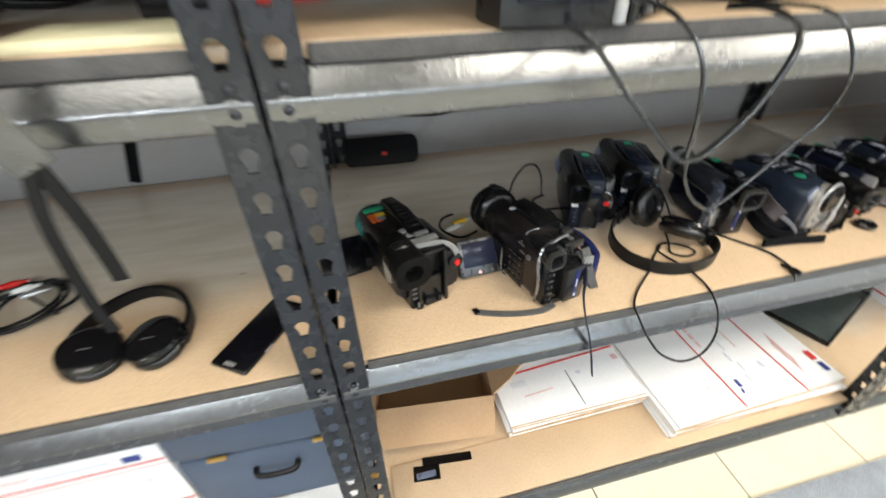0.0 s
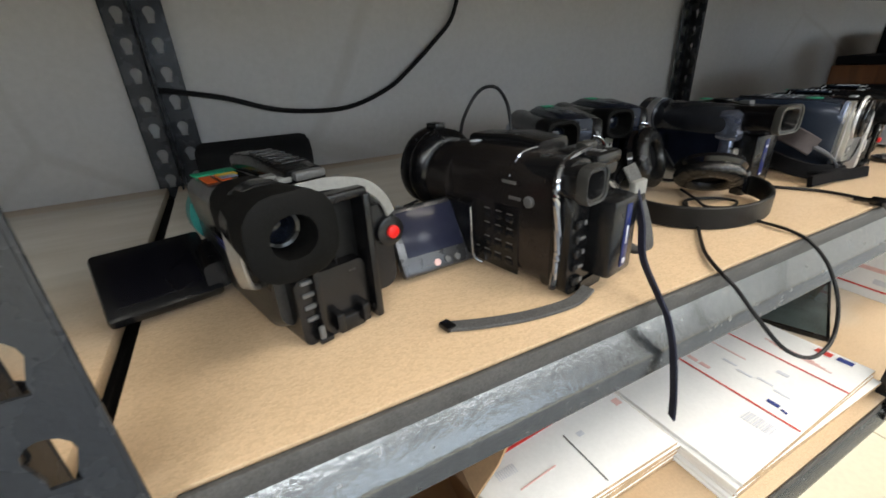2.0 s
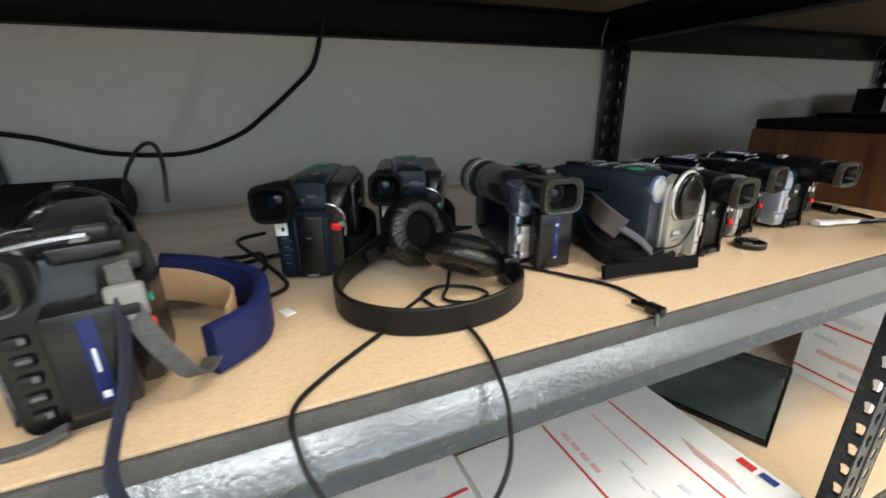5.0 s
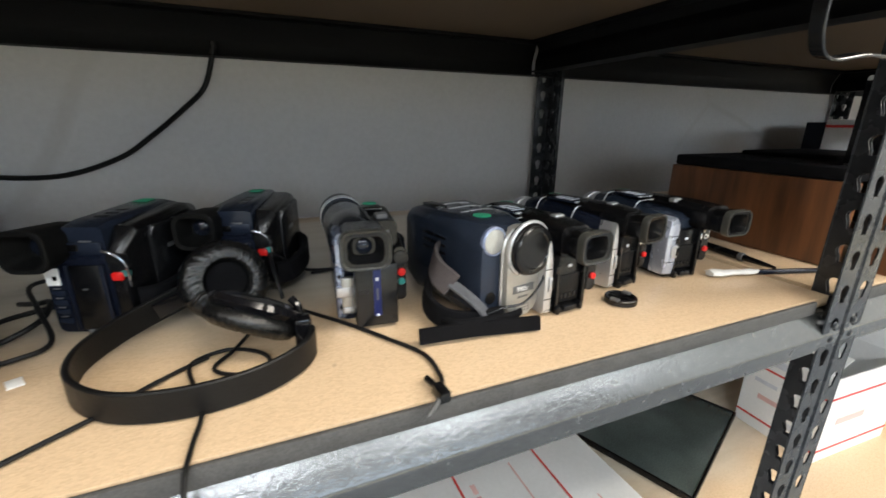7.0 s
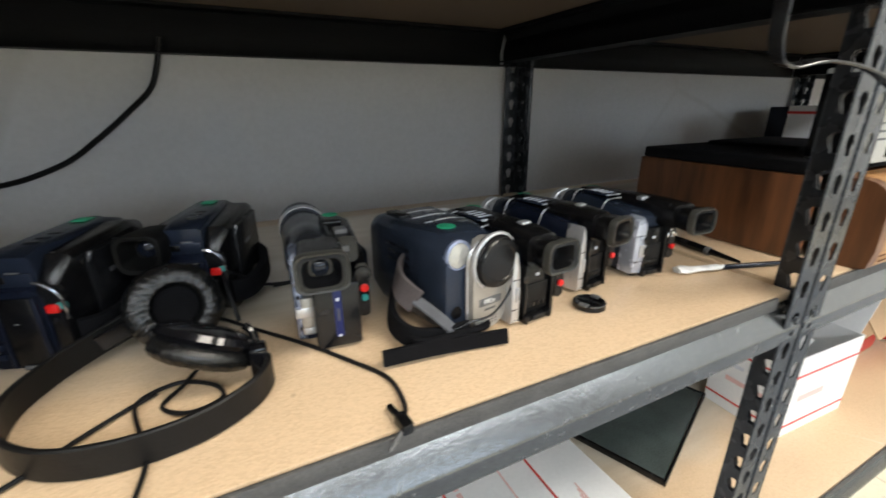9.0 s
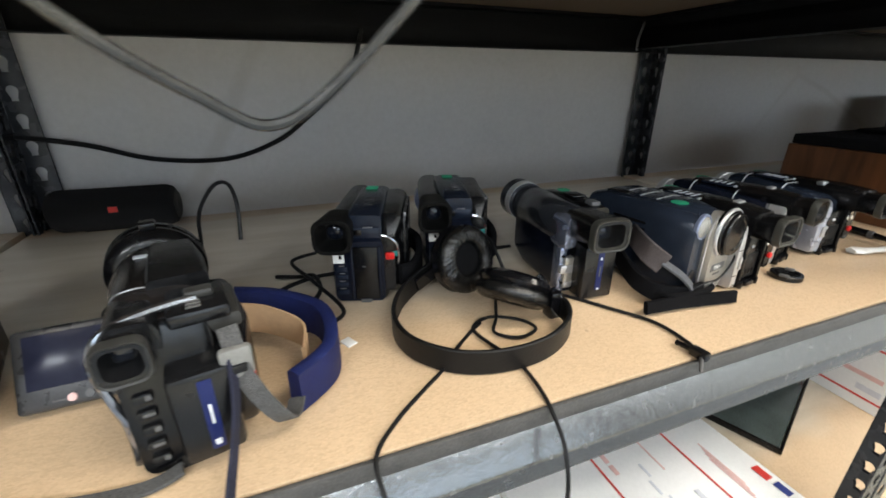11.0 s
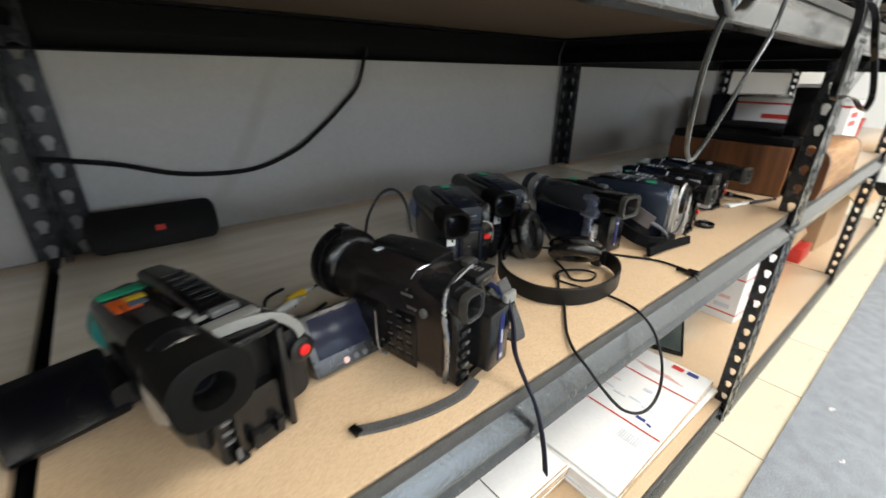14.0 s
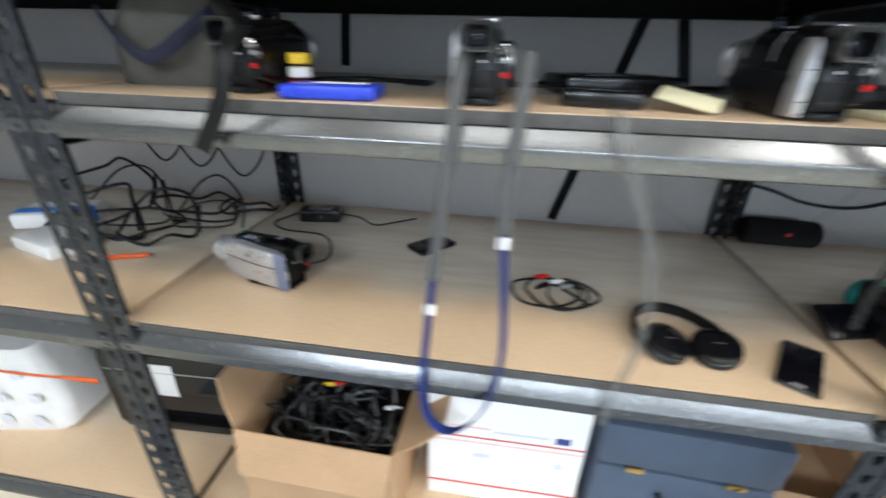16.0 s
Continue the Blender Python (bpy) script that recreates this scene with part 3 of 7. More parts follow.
def shelving_bay(n):
    """The bay number n; the back posts stand a little out of line."""
    x = n * PITCH - 0.002
    skew = {0: 0.020, 1: 0.045, 2: 0.050}
    bay = thing("shelving_unit", pose(x, 0, 0), "dark grey boltless steel shelving unit with particle board shelves", "shelving", "shelving units in a row")
    w = INNER
    front, back = -0.0145, DEPTH + 0.004
    child("post", POST_MESH, bay, pose(0.002, front, 0))
    child("post", POST_MESH, bay, pose(0.002 + w, front, 0) @ Matrix.Rotation(radians(90), 4, "Z"))
    child("post", POST_MESH, bay, pose(0.002 + skew.get(n, 0.0), back, 0) @ Matrix.Rotation(radians(-90), 4, "Z"))
    child("post", POST_MESH, bay, pose(0.002 + w + skew.get(n + 1, 0.0), back, 0) @ Matrix.Rotation(radians(180), 4, "Z"))
    for k, z in enumerate(LEVELS):
        board = part("shelf_board", box((w - 0.012, DEPTH - 0.004, 0.0125), (0.002 + w / 2, DEPTH / 2, z - 0.00625), 0.0012), BOARD, bay)
        part("edge_band", box((w - 0.08, 0.004, 0.0155), (0.002 + w / 2, -0.0016, z - 0.0086), 0.001), BOARD_EDGE, board, "dark dirty board edge")
        # thin added sheet: the shade below the board, put into its colour
        part("underside_shade", box((w - 0.05, DEPTH - 0.03, 0.0008), (0.002 + w / 2, DEPTH / 2, z - 0.0131), 0), UNDERSIDE, board, "added underside sheet, dark brown for the shade below the board")
        child("front_beam", BEAM_FRONT, bay, pose(0.005, -0.001, z))
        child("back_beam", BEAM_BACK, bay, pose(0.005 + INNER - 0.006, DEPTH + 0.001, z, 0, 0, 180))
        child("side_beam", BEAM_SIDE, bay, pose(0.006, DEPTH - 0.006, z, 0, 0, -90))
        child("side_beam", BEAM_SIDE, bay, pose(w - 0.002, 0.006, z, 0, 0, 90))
        for px in (0.020, w - 0.016):
            for dz in (-0.028, -0.046):
                child("rivet", RIVET_MESH, bay, pose(px, front - 0.0005, z + dz))
    return bay


for n in range(-3, 3):
    shelving_bay(n)


# ---- camcorders ----
def at_shelf(x, y, turn=0.0, z=S):
    return pose(x, y, z + 0.0004, 0, 0, turn)


def text_part(words, size, m, mat, parent, name="lettering", label=""):
    c = bpy.data.curves.new("words", "FONT")
    c.body, c.size, c.align_x, c.align_y, c.extrude = words, size, "CENTER", "CENTER", 0.0001
    tmp = new("words", c)
    me = bpy.data.meshes.new_from_object(tmp)
    bpy.data.objects.remove(tmp)
    me.name = name
    me.materials.clear()
    me.materials.append(mat)
    ob = new(name, me)
    ob.parent, ob.matrix_basis = parent, m
    return tagged(ob, label)


def shell(sections, n=5):
    """A body through rounded sections (y, x, z, width, height, radius)."""
    return loft([rrect(w, h, r, y, x, z, n) for y, x, z, w, h, r in sections])


def eyecup(parent, x, y, z, w, h, deep=0.022, r=0.008, rim=SOFTBLACK, tube_len=0.03, frame_mat=None, opening=0.74):
    """A rubber viewfinder cup that opens to -y, with its glass inside."""
    a = rrect(w, h, r, y, x, z - h / 2)
    b = rrect(w * 0.93, h * 0.93, r, y + deep, x, z - h * 0.465)
    c = rrect(w * 0.8, h * 0.8, r * 0.8, y + deep + tube_len, x, z - h * 0.4)
    i0 = rrect(w * opening, h * opening * 0.97, r * 0.8, y - 0.0006, x, z - h * opening * 0.485)
    i1 = rrect(w * 0.46, h * 0.46, r * 0.5, y + deep * 0.92, x, z - h * 0.23)
    lip = rrect(w * 0.95, h * 0.95, r, y - 0.001, x, z - h * 0.475)
    if frame_mat is not None:
        part("eyepiece_frame", loft([rrect(w * 1.03, h * 1.03, r, y + 0.006, x, z - h * 0.515), rrect(w * 1.04, h * 1.04, r, y - 0.0005, x, z - h * 0.52), rrect(w, h, r, y - 0.0022, x, z - h / 2), rrect(w * 0.92, h * 0.91, r * 0.9, y - 0.0016, x, z - h * 0.455), rrect(w * 0.90, h * 0.89, r * 0.88, y + 0.004, x, z - h * 0.445)], caps=(False, False)), frame_mat, parent, "grey eyepiece frame")
    cup = part("eyecup", loft([c, b, a, lip, i0, i1], caps=(True, True)), rim, parent, "rubber eyecup")
    part("eyepiece_lens", lathe((x, y + deep * 0.91, z), (0, -1, 0), [(0, min(w, h) * 0.22), (0.001, min(w, h) * 0.19), (0.002, 0.0)], 16), LENS, cup)
    return cup


def button(parent, p, size, mat, name="button", label="", axis=(0, -1, 0)):
    a = Vector(axis)
    return part(name, lathe(Vector(p), a, [(0, size), (0.002, size), (0.0028, size * 0.8), (0.003, 0.0)], 16), mat, parent, label)


def slab(parent, name, size, p, mat, label="", bevel=0.001, rot=None):
    return part(name, box(size, p, bevel, rot=rot), mat, parent, label)


def lcd_panel(parent, hinge, width, height, turn, lean, body_mat, screen_mat, buttons=False):
    """An open screen that stands out to -x from its hinge."""
    m = Matrix.Translation(hinge) @ Matrix.Rotation(radians(turn), 4, "Z") @ Matrix.Rotation(radians(lean), 4, "X")
    body = bmesh.new()
    box((width, 0.011, height), (-width / 2 - 0.006, 0, height / 2), 0.004, body)
    cyl((-0.004, 0, height * 0.2), (-0.004, 0, height * 0.8), 0.006, 12, body)
    bmesh.ops.transform(body, matrix=m, verts=body.verts[:])
    lcd = part("screen_panel", body, body_mat, parent, "open fold-out screen panel")
    lift = 0.008 if buttons else 0.0
    s = box((width * 0.74, 0.0012, height * 0.70 - lift * 0.4), (-width * 0.5 - 0.008, -0.0058, height / 2 + lift * 0.7), 0.0004)
    bmesh.ops.transform(s, matrix=m, verts=s.verts[:])
    part("screen", s, screen_mat, lcd, "dark screen")
    if buttons:
        for k, (bx, mt) in enumerate(((0.56, RED_INK), (0.42, WHITE), (0.29, WHITE))):
            b = lathe((-width * bx - 0.006, -0.0054, 0.0065), (0, -1, 0), [(0, 0.0032), (0.0012, 0.003), (0.0014, 0)], 12)
            bmesh.ops.transform(b, matrix=m, verts=b.verts[:])
            part("button", b, PINK_INK if k == 0 else GREYPL, lcd)
        b = box((0.009, 0.0006, 0.0012), (-width * 0.74, -0.0057, 0.006), 0.0002)
        bmesh.ops.transform(b, matrix=m, verts=b.verts[:])
        part("marking", b, GREYPL, lcd)
    return lcd


def hand_strap(parent, pts, width, mat, thick=0.004, across=(0, 0, 1), name="hand_strap", label=""):
    return part(name, tube(pts, thick, width=width, across=across), mat, parent, label)


def ribs(parent, n, p, step, size, mat, name="rib"):
    for k in range(n):
        part(name, box(size, Vector(p) + Vector(step) * k, 0.0005), mat, parent)


def analog_camcorder(m):
    """A large tape camcorder seen from behind, its screen folded out and its battery off."""
    t = thing("camcorder", m, "dark grey tape camcorder with open screen, stickers and no battery", "camcorder", "camcorders on the shelf")
    body = part("body", shell([(0.012, 0, 0.012, 0.060, 0.086, 0.012), (0.03, 0, 0.003, 0.066, 0.092, 0.014), (0.10, 0, 0.0, 0.068, 0.094, 0.016),
                               (0.14, -0.004, 0.004, 0.062, 0.088, 0.024), (0.165, -0.006, 0.012, 0.054, 0.082, 0.026), (0.172, -0.006, 0.016, 0.048, 0.074, 0.024)]), DUSTY, t)
    part("lower_shell", shell([(0.0, 0.004, 0.0, 0.052, 0.05, 0.006), (0.05, 0.004, 0.0, 0.060, 0.055, 0.008), (0.12, 0.002, 0.0, 0.062, 0.05, 0.010)]), BLACK, t)
    part("lens_ring", lathe((-0.008, 0.165, 0.056), (0, 1, 0), [(0, 0.031), (0.014, 0.031), (0.018, 0.028), (0.018, 0.022), (0.008, 0.018), (0.008, 0)], 28), TEAL, t, "teal and black lens surround")
    # battery bay: a frame round a recess, with contacts
    bay = bmesh.new()
    box((0.005, 0.02, 0.082), (-0.008, 0.004, 0.046), 0.0015, bay)
    box((0.006, 0.024, 0.094), (0.034, 0.004, 0.049), 0.002, bay)
    box((0.046, 0.02, 0.006), (0.013, 0.004, 0.097), 0.002, bay)
    part("battery_bay", bay, BLACK, t)
    slab(t, "bay_plate", (0.040, 0.003, 0.088), (0.013, 0.0105, 0.050), SOFTBLACK)
    button(body, (0.010, 0.009, 0.068), 0.0022, BLACK, "screw")
    button(body, (0.012, 0.009, 0.052), 0.0014, BLACK, "screw")
    slab(body, "contact", (0.004, 0.003, 0.0015), (0.022, 0.0085, 0.022), BRASS, "small brass contact", 0.0004)
    for k in range(2):
        slab(t, "bay_tongue", (0.006, 0.012, 0.014), (0.002 + 0.020 * k, -0.003, 0.012), BLACK, "", 0.0012)
    for k in range(4):
        slab(body, "contact", (0.008, 0.004, 0.003), (-0.014, 0.0, 0.020 + 0.009 * k), GREYPL)
    slab(t, "latch", (0.020, 0.010, 0.012), (0.012, 0.0, 0.007), BLACK)
    slab(t, "latch", (0.010, 0.014, 0.004), (-0.010, -0.002, 0.005), BLACK)
    slab(t, "terminal", (0.004, 0.003, 0.012), (-0.012, -0.007, 0.010), GREYPL)
    eyecup(t, -0.024, -0.026, 0.089, 0.052, 0.050, 0.026, 0.019, CUP_RUBBER, 0.05, None, 0.52)
    part("eyepiece_ring", lathe((-0.024, -0.006, 0.089), (0, -1, 0), [(-0.004, 0.0125), (0.0, 0.0125), (0.001, 0.0115), (0.0005, 0.0095), (-0.004, 0.009)], 28, caps=(False, False)), GLOSS, t)
    part("cup_collar", lathe((-0.024, 0.006, 0.089), (0, -1, 0), [(-0.016, 0.024), (0.0, 0.0245), (0.003, 0.0215), (0.009, 0.0215)], 28), CHARCOAL, t)
    part("viewfinder_housing", shell([(0.016, -0.022, 0.064, 0.044, 0.044, 0.014), (0.05, -0.019, 0.060, 0.046, 0.043, 0.014), (0.10, -0.016, 0.056, 0.046, 0.0405, 0.010), (0.14, -0.015, 0.056, 0.045, 0.040, 0.010), (0.165, -0.014, 0.058, 0.042, 0.034, 0.012)]), BRONZE, t, "bronze-grey viewfinder housing")
    part("flash_trim", tube([(-0.034, 0.034, 0.040), (-0.042, 0.022, 0.048), (-0.0445, 0.020, 0.066), (-0.043, 0.026, 0.090)], 0.003, width=0.009, across=(0.5, -0.8, 0)), CHAMPAGNE, t, "champagne trim blade")
    slab(t, "deck_key", (0.012, 0.010, 0.004), (-0.004, 0.052, 0.1045), BUCKLE, "silver deck key", 0.0014)
    slab(t, "deck_key", (0.010, 0.008, 0.004), (0.000, 0.038, 0.1045), BUCKLE, "silver deck key", 0.0014)
    part("side_seam", tube([(-0.0338, 0.03, 0.050), (-0.0345, 0.07, 0.052), (-0.0342, 0.11, 0.054), (-0.033, 0.145, 0.058)], 0.0008, 5), BLACK, t)
    part("top_seam", tube([(-0.026, 0.03, 0.098), (-0.026, 0.07, 0.1005), (-0.026, 0.11, 0.1005)], 0.0008, 5), BLACK, t)
    for k in range(3):
        slab(t, "side_key", (0.002, 0.010, 0.004), (-0.0342, 0.050 + 0.016 * k, 0.084), GREYPL, "", 0.0008)
    # top: tape lid, zoom and shoe
    part("handle_top", shell([(0.035, 0.014, 0.094, 0.030, 0.016, 0.006), (0.10, 0.014, 0.096, 0.030, 0.017, 0.007), (0.15, 0.012, 0.094, 0.024, 0.014, 0.006)]), BLACK, t)
    ribs(body, 6, (0.014, 0.05, 0.1128), (0, 0.012, 0), (0.018, 0.004, 0.0016), CHARCOAL)
    slab(t, "top_trim", (0.040, 0.012, 0.005), (0.016, 0.024, 0.100), BUCKLE, "worn silver trim")
    slab(t, "zoom_rocker", (0.022, 0.010, 0.006), (0.016, 0.034, 0.106), GREYPL, "grey zoom rocker", 0.002)
    # grip on the far side with the red button
    part("grip", shell([(0.004, 0.046, 0.016, 0.026, 0.066, 0.010), (0.03, 0.050, 0.012, 0.032, 0.070, 0.014), (0.11, 0.047, 0.014, 0.028, 0.064, 0.012), (0.14, 0.042, 0.022, 0.018, 0.046, 0.008)]), CHARCOAL, t)
    part("dial", lathe((0.055, 0.006, 0.061), (0, -1, 0), [(0, 0.012), (0.006, 0.011), (0.007, 0.009), (0.007, 0)], 24), CHARCOAL, t)
    button(t, (0.0555, -0.001, 0.061), 0.0048, RED, "record_button", "red record button")
    part("trim", tube([(-0.004, 0.010, 0.1035), (0.020, 0.006, 0.1035), (0.040, 0.003, 0.098), (0.052, 0.002, 0.086), (0.057, 0.002, 0.074)], 0.0026, width=0.008, across=(0.5, 0.15, 0.85)), BUCKLE, t, "dusty champagne trim")
    lcd_panel(t, (-0.033, 0.108, 0.009), 0.078, 0.066, -2, -58, CHARCOAL, SCREEN)
    part("screen_arm", shell([(0.110, -0.040, 0.012, 0.020, 0.022, 0.006), (0.135, -0.038, 0.018, 0.020, 0.026, 0.008)]), BLACK, t)
    # stickers
    slab(t, "sticker", (0.018, 0.026, 0.0006), (-0.022, 0.118, 0.0969), ORANGE, "orange and yellow sticker", 0.0002)
    slab(t, "sticker", (0.014, 0.010, 0.0006), (-0.012, 0.124, 0.0975), YELLOW, "yellow sticker", 0.0002)
    slab(t, "sticker", (0.012, 0.010, 0.0006), (-0.014, 0.112, 0.0981), STEELBLUE, "white sticker", 0.0002)
    slab(t, "sticker", (0.032, 0.014, 0.0008), (-0.016, 0.146, 0.0962), GREEN, "green sticker", 0.0002)
    slab(t, "sticker", (0.0006, 0.018, 0.022), (-0.0344, 0.098, 0.060), BLUE_INK, "blue sticker with white border", 0.0002)
    slab(t, "marking", (0.0006, 0.012, 0.003), (-0.0348, 0.098, 0.064), WHITE, "", 0.0001)
    return t


def dark_camcorder(m):
    """A bronze-black camcorder with a wide lens hood, an open screen and hanging straps."""
    t = thing("camcorder", m, "dark bronze camcorder with wide lens hood, open screen and dangling strap", "camcorder", "camcorders on the shelf")
    body = part("body", shell([(0.012, 0, 0.004, 0.056, 0.096, 0.014), (0.05, 0, 0.002, 0.060, 0.104, 0.020), (0.10, -0.001, 0.006, 0.061, 0.100, 0.028), (0.135, -0.002, 0.026, 0.060, 0.078, 0.029)]), BRONZE, t)
    part("barrel", lathe((-0.003, 0.122, 0.068), (0, 1, 0), [(0, 0.034), (0.012, 0.034), (0.014, 0.032), (0.032, 0.032), (0.033, 0.030), (0.036, 0.031)], 30), BRONZE, t)
    hood = part("lens_hood", lathe((-0.003, 0.152, 0.072), (0, 1, 0), [(0, 0.030), (0.003, 0.035), (0.008, 0.0385), (0.010, 0.0372), (0.013, 0.0388), (0.018, 0.0390), (0.020, 0.0376), (0.023, 0.0392), (0.032, 0.0394), (0.034, 0.038), (0.032, 0.034), (0.013, 0.027), (0.011, 0)], 40), BLACK, t, "wide ribbed black lens hood")
    slab(hood, "tab", (0.012, 0.016, 0.006), (-0.003, 0.174, 0.1125), BLACK)
    part("tape_lid", shell([(0.045, 0.014, 0.099, 0.036, 0.012, 0.004), (0.075, 0.014, 0.100, 0.036, 0.0135, 0.005), (0.125, 0.012, 0.098, 0.030, 0.012, 0.005)]), CHARCOAL, t)
    # silver trim that frames the back
    part("trim", tube([(0.022, 0.018, 0.1055), (-0.006, 0.013, 0.1050), (-0.026, 0.009, 0.0995), (-0.0330, 0.006, 0.085), (-0.0300, 0.005, 0.058), (-0.0270, 0.006, 0.040), (-0.0270, 0.007, 0.022), (-0.0280, 0.008, 0.007)], 0.0027, 8), TRIM, t, "polished silver trim")
    part("back_plate", shell([(-0.002, 0.0, 0.002, 0.050, 0.072, 0.008), (0.006, 0.0, 0.002, 0.054, 0.096, 0.012), (0.02, 0.0, 0.002, 0.056, 0.099, 0.012)]), BLACK, t)
    part("viewfinder_housing", shell([(0.002, -0.013, 0.076, 0.028, 0.029, 0.009), (0.018, -0.012, 0.074, 0.031, 0.031, 0.010), (0.05, -0.011, 0.073, 0.031, 0.030, 0.012)]), CHARCOAL, t)
    eyecup(t, -0.0170, -0.013, 0.0910, 0.0255, 0.0255, 0.014, 0.007, CHARCOAL, 0.02, EYE_FRAME)
    b = slab(t, "battery", (0.034, 0.030, 0.062), (0.015, -0.007, 0.046), CHARCOAL, "charcoal battery with blue stripe", 0.004)
    slab(b, "stripe", (0.0075, 0.0008, 0.050), (0.0165, -0.0222, 0.047), BATTBLUE, "blue printed stripe", 0.0002)
    slab(b, "marking", (0.0036, 0.0006, 0.004), (0.0165, -0.0228, 0.027), GREY_INK, "", 0.0001)
    slab(b, "marking", (0.0016, 0.0006, 0.014), (0.0165, -0.0228, 0.048), GREY_INK, "", 0.0001)
    for k in range(5):
        slab(t, "button", (0.010, 0.005, 0.0075), (-0.015, -0.003, 0.014 + 0.0115 * k), CHARCOAL, "", 0.0018)
        slab(body, "marking", (0.003 + 0.003 * (k % 2), 0.0006, 0.0034 - 0.0012 * (k % 2)), (-0.0120 - 0.002 * (k % 2), -0.0058, 0.0150 + 0.0115 * k), GREYPL, "", 0.0001)
    # button field on the side that the screen covers when shut
    slab(t, "side_recess", (0.002, 0.062, 0.058), (-0.0295, 0.072, 0.036), BLACK, "", 0.001)
    for r in range(4):
        for c in range(4):
            slab(body, "key", (0.002, 0.008, 0.005), (-0.0306, 0.05 + 0.0125 * c, 0.016 + 0.0125 * r), CHARCOAL, "", 0.0008)
            slab(body, "marking", (0.0006, 0.006, 0.0009), (-0.0307, 0.05 + 0.0125 * c, 0.0205 + 0.0125 * r), GREYPL, "", 0.0001)
    slab(t, "marking", (0.0006, 0.014, 0.0026), (-0.0302, 0.052, 0.084), GREYPL, "grey lettering bar", 0.0001)
    button(t, (-0.0290, 0.032, 0.072), 0.0045, GREYPL, "dial", "", (-1, 0, 0))
    slab(body, "marking", (0.0006, 0.012, 0.0026), (-0.0300, 0.046, 0.072), GREYPL, "", 0.0001)
    slab(t, "marking", (0.013, 0.006, 0.0008), (-0.006, 0.112, 0.1056), GREY_INK, "grey lettering block", 0.0001)
    slab(t, "marking", (0.005, 0.006, 0.0008), (0.004, 0.118, 0.1052), GREY_INK, "", 0.0001)
    part("seam", tube([(-0.0295, 0.052, 0.088), (-0.022, 0.050, 0.1025), (-0.012, 0.048, 0.1065), (-0.002, 0.046, 0.1070)], 0.0009, 6), TRIM, t)
    # top controls and grip
    slab(t, "zoom_plate", (0.034, 0.040, 0.010), (0.022, 0.020, 0.100), CHARCOAL, "", 0.003)
    slab(t, "zoom_lever", (0.016, 0.010, 0.006), (0.024, 0.022, 0.107), EYE_FRAME, "grey zoom lever", 0.002)
    for k in range(3):
        slab(body, "marking", (0.008, 0.0022, 0.0006), (0.020, 0.006 + 0.004 * k, 0.1052), GREYPL, "", 0.0001)
    slab(t, "grip_top", (0.022, 0.05, 0.012), (0.034, 0.03, 0.090), EYE_FRAME, "", 0.004)
    part("grip", shell([(-0.005, 0.036, 0.026, 0.016, 0.044, 0.006), (0.004, 0.035, 0.012, 0.018, 0.068, 0.007), (0.04, 0.038, 0.010, 0.024, 0.072, 0.011), (0.10, 0.036, 0.014, 0.020, 0.066, 0.009), (0.125, 0.030, 0.02, 0.012, 0.05, 0.005)]), CHARCOAL, t)
    button(t, (0.040, -0.006, 0.055), 0.005, RED, "record_button", "red record button")
    slab(t, "mode_lever", (0.007, 0.006, 0.005), (0.042, 0.001, 0.068), TEAL)
    hand_strap(t, [(0.046, 0.125, 0.040), (0.086, 0.116, 0.030), (0.114, 0.082, 0.023), (0.104, 0.030, 0.020), (0.068, 0.004, 0.020)], 0.036, PADBLUE, 0.011, (0, 0, 1), "hand_strap", "blue padded hand strap")
    hand_strap(t, [(0.046, 0.105, 0.038), (0.070, 0.096, 0.032), (0.092, 0.068, 0.024), (0.084, 0.034, 0.021)], 0.028, CARD, 0.003, (0, 0, 1), "strap_lining", "tan strap lining")
    slab(t, "buckle", (0.018, 0.006, 0.021), (0.035, -0.017, 0.074), BUCKLE, "grey plastic buckle", 0.002)
    slab(t, "buckle_bar", (0.010, 0.008, 0.006), (0.035, -0.0175, 0.071), BLACK)
    hand_strap(t, [(0.034, -0.008, 0.094), (0.035, -0.015, 0.082), (0.037, -0.019, 0.066), (0.045, -0.023, 0.044), (0.055, -0.022, 0.024), (0.062, -0.012, 0.016), (0.068, 0.002, 0.016)], 0.012, STRAP, 0.002, (1, -0.3, 0.1), "buckle_strap", "grey woven strap")
    # a thin strap that hangs over the shelf edge, and one that lies flat
    hand_strap(t, [(0.033, -0.015, 0.082), (0.030, -0.026, 0.055), (0.024, -0.034, 0.030), (0.015, -0.054, 0.008), (0.0145, -0.062, -0.004), (0.020, -0.068, -0.03), (0.028, -0.071, -0.062), (0.034, -0.073, -0.09), (0.040, -0.073, -0.112)], 0.0080, STRAP_DARK, 0.002, (0.54, 0.85, 0), "wrist_strap", "dark strap hanging over the shelf edge")
    flat = [(-0.006, -0.010, 0.006), (-0.024, -0.010, 0.0022), (-0.048, -0.004, 0.0016), (-0.0706, 0.0048, 0.0016), (-0.095, 0.018, 0.0016), (-0.113, 0.030, 0.0018)]
    part("loose_strap", tube(flat, 0.0028, width=0.0105), STRAP, t, "grey woven strap lying flat")
    slab(t, "strap_tip", (0.008, 0.011, 0.004), (-0.114, 0.031, 0.0024), BLACK)
    part("foot", shell([(-0.004, 0.006, 0.0, 0.030, 0.010, 0.003), (0.02, 0.006, 0.0, 0.034, 0.008, 0.003)]), BLACK, t)
    lcd_panel(t, (-0.022, 0.091, 0.005), 0.075, 0.061, -8, -30, BEZEL, SCREEN_BLUE, True)
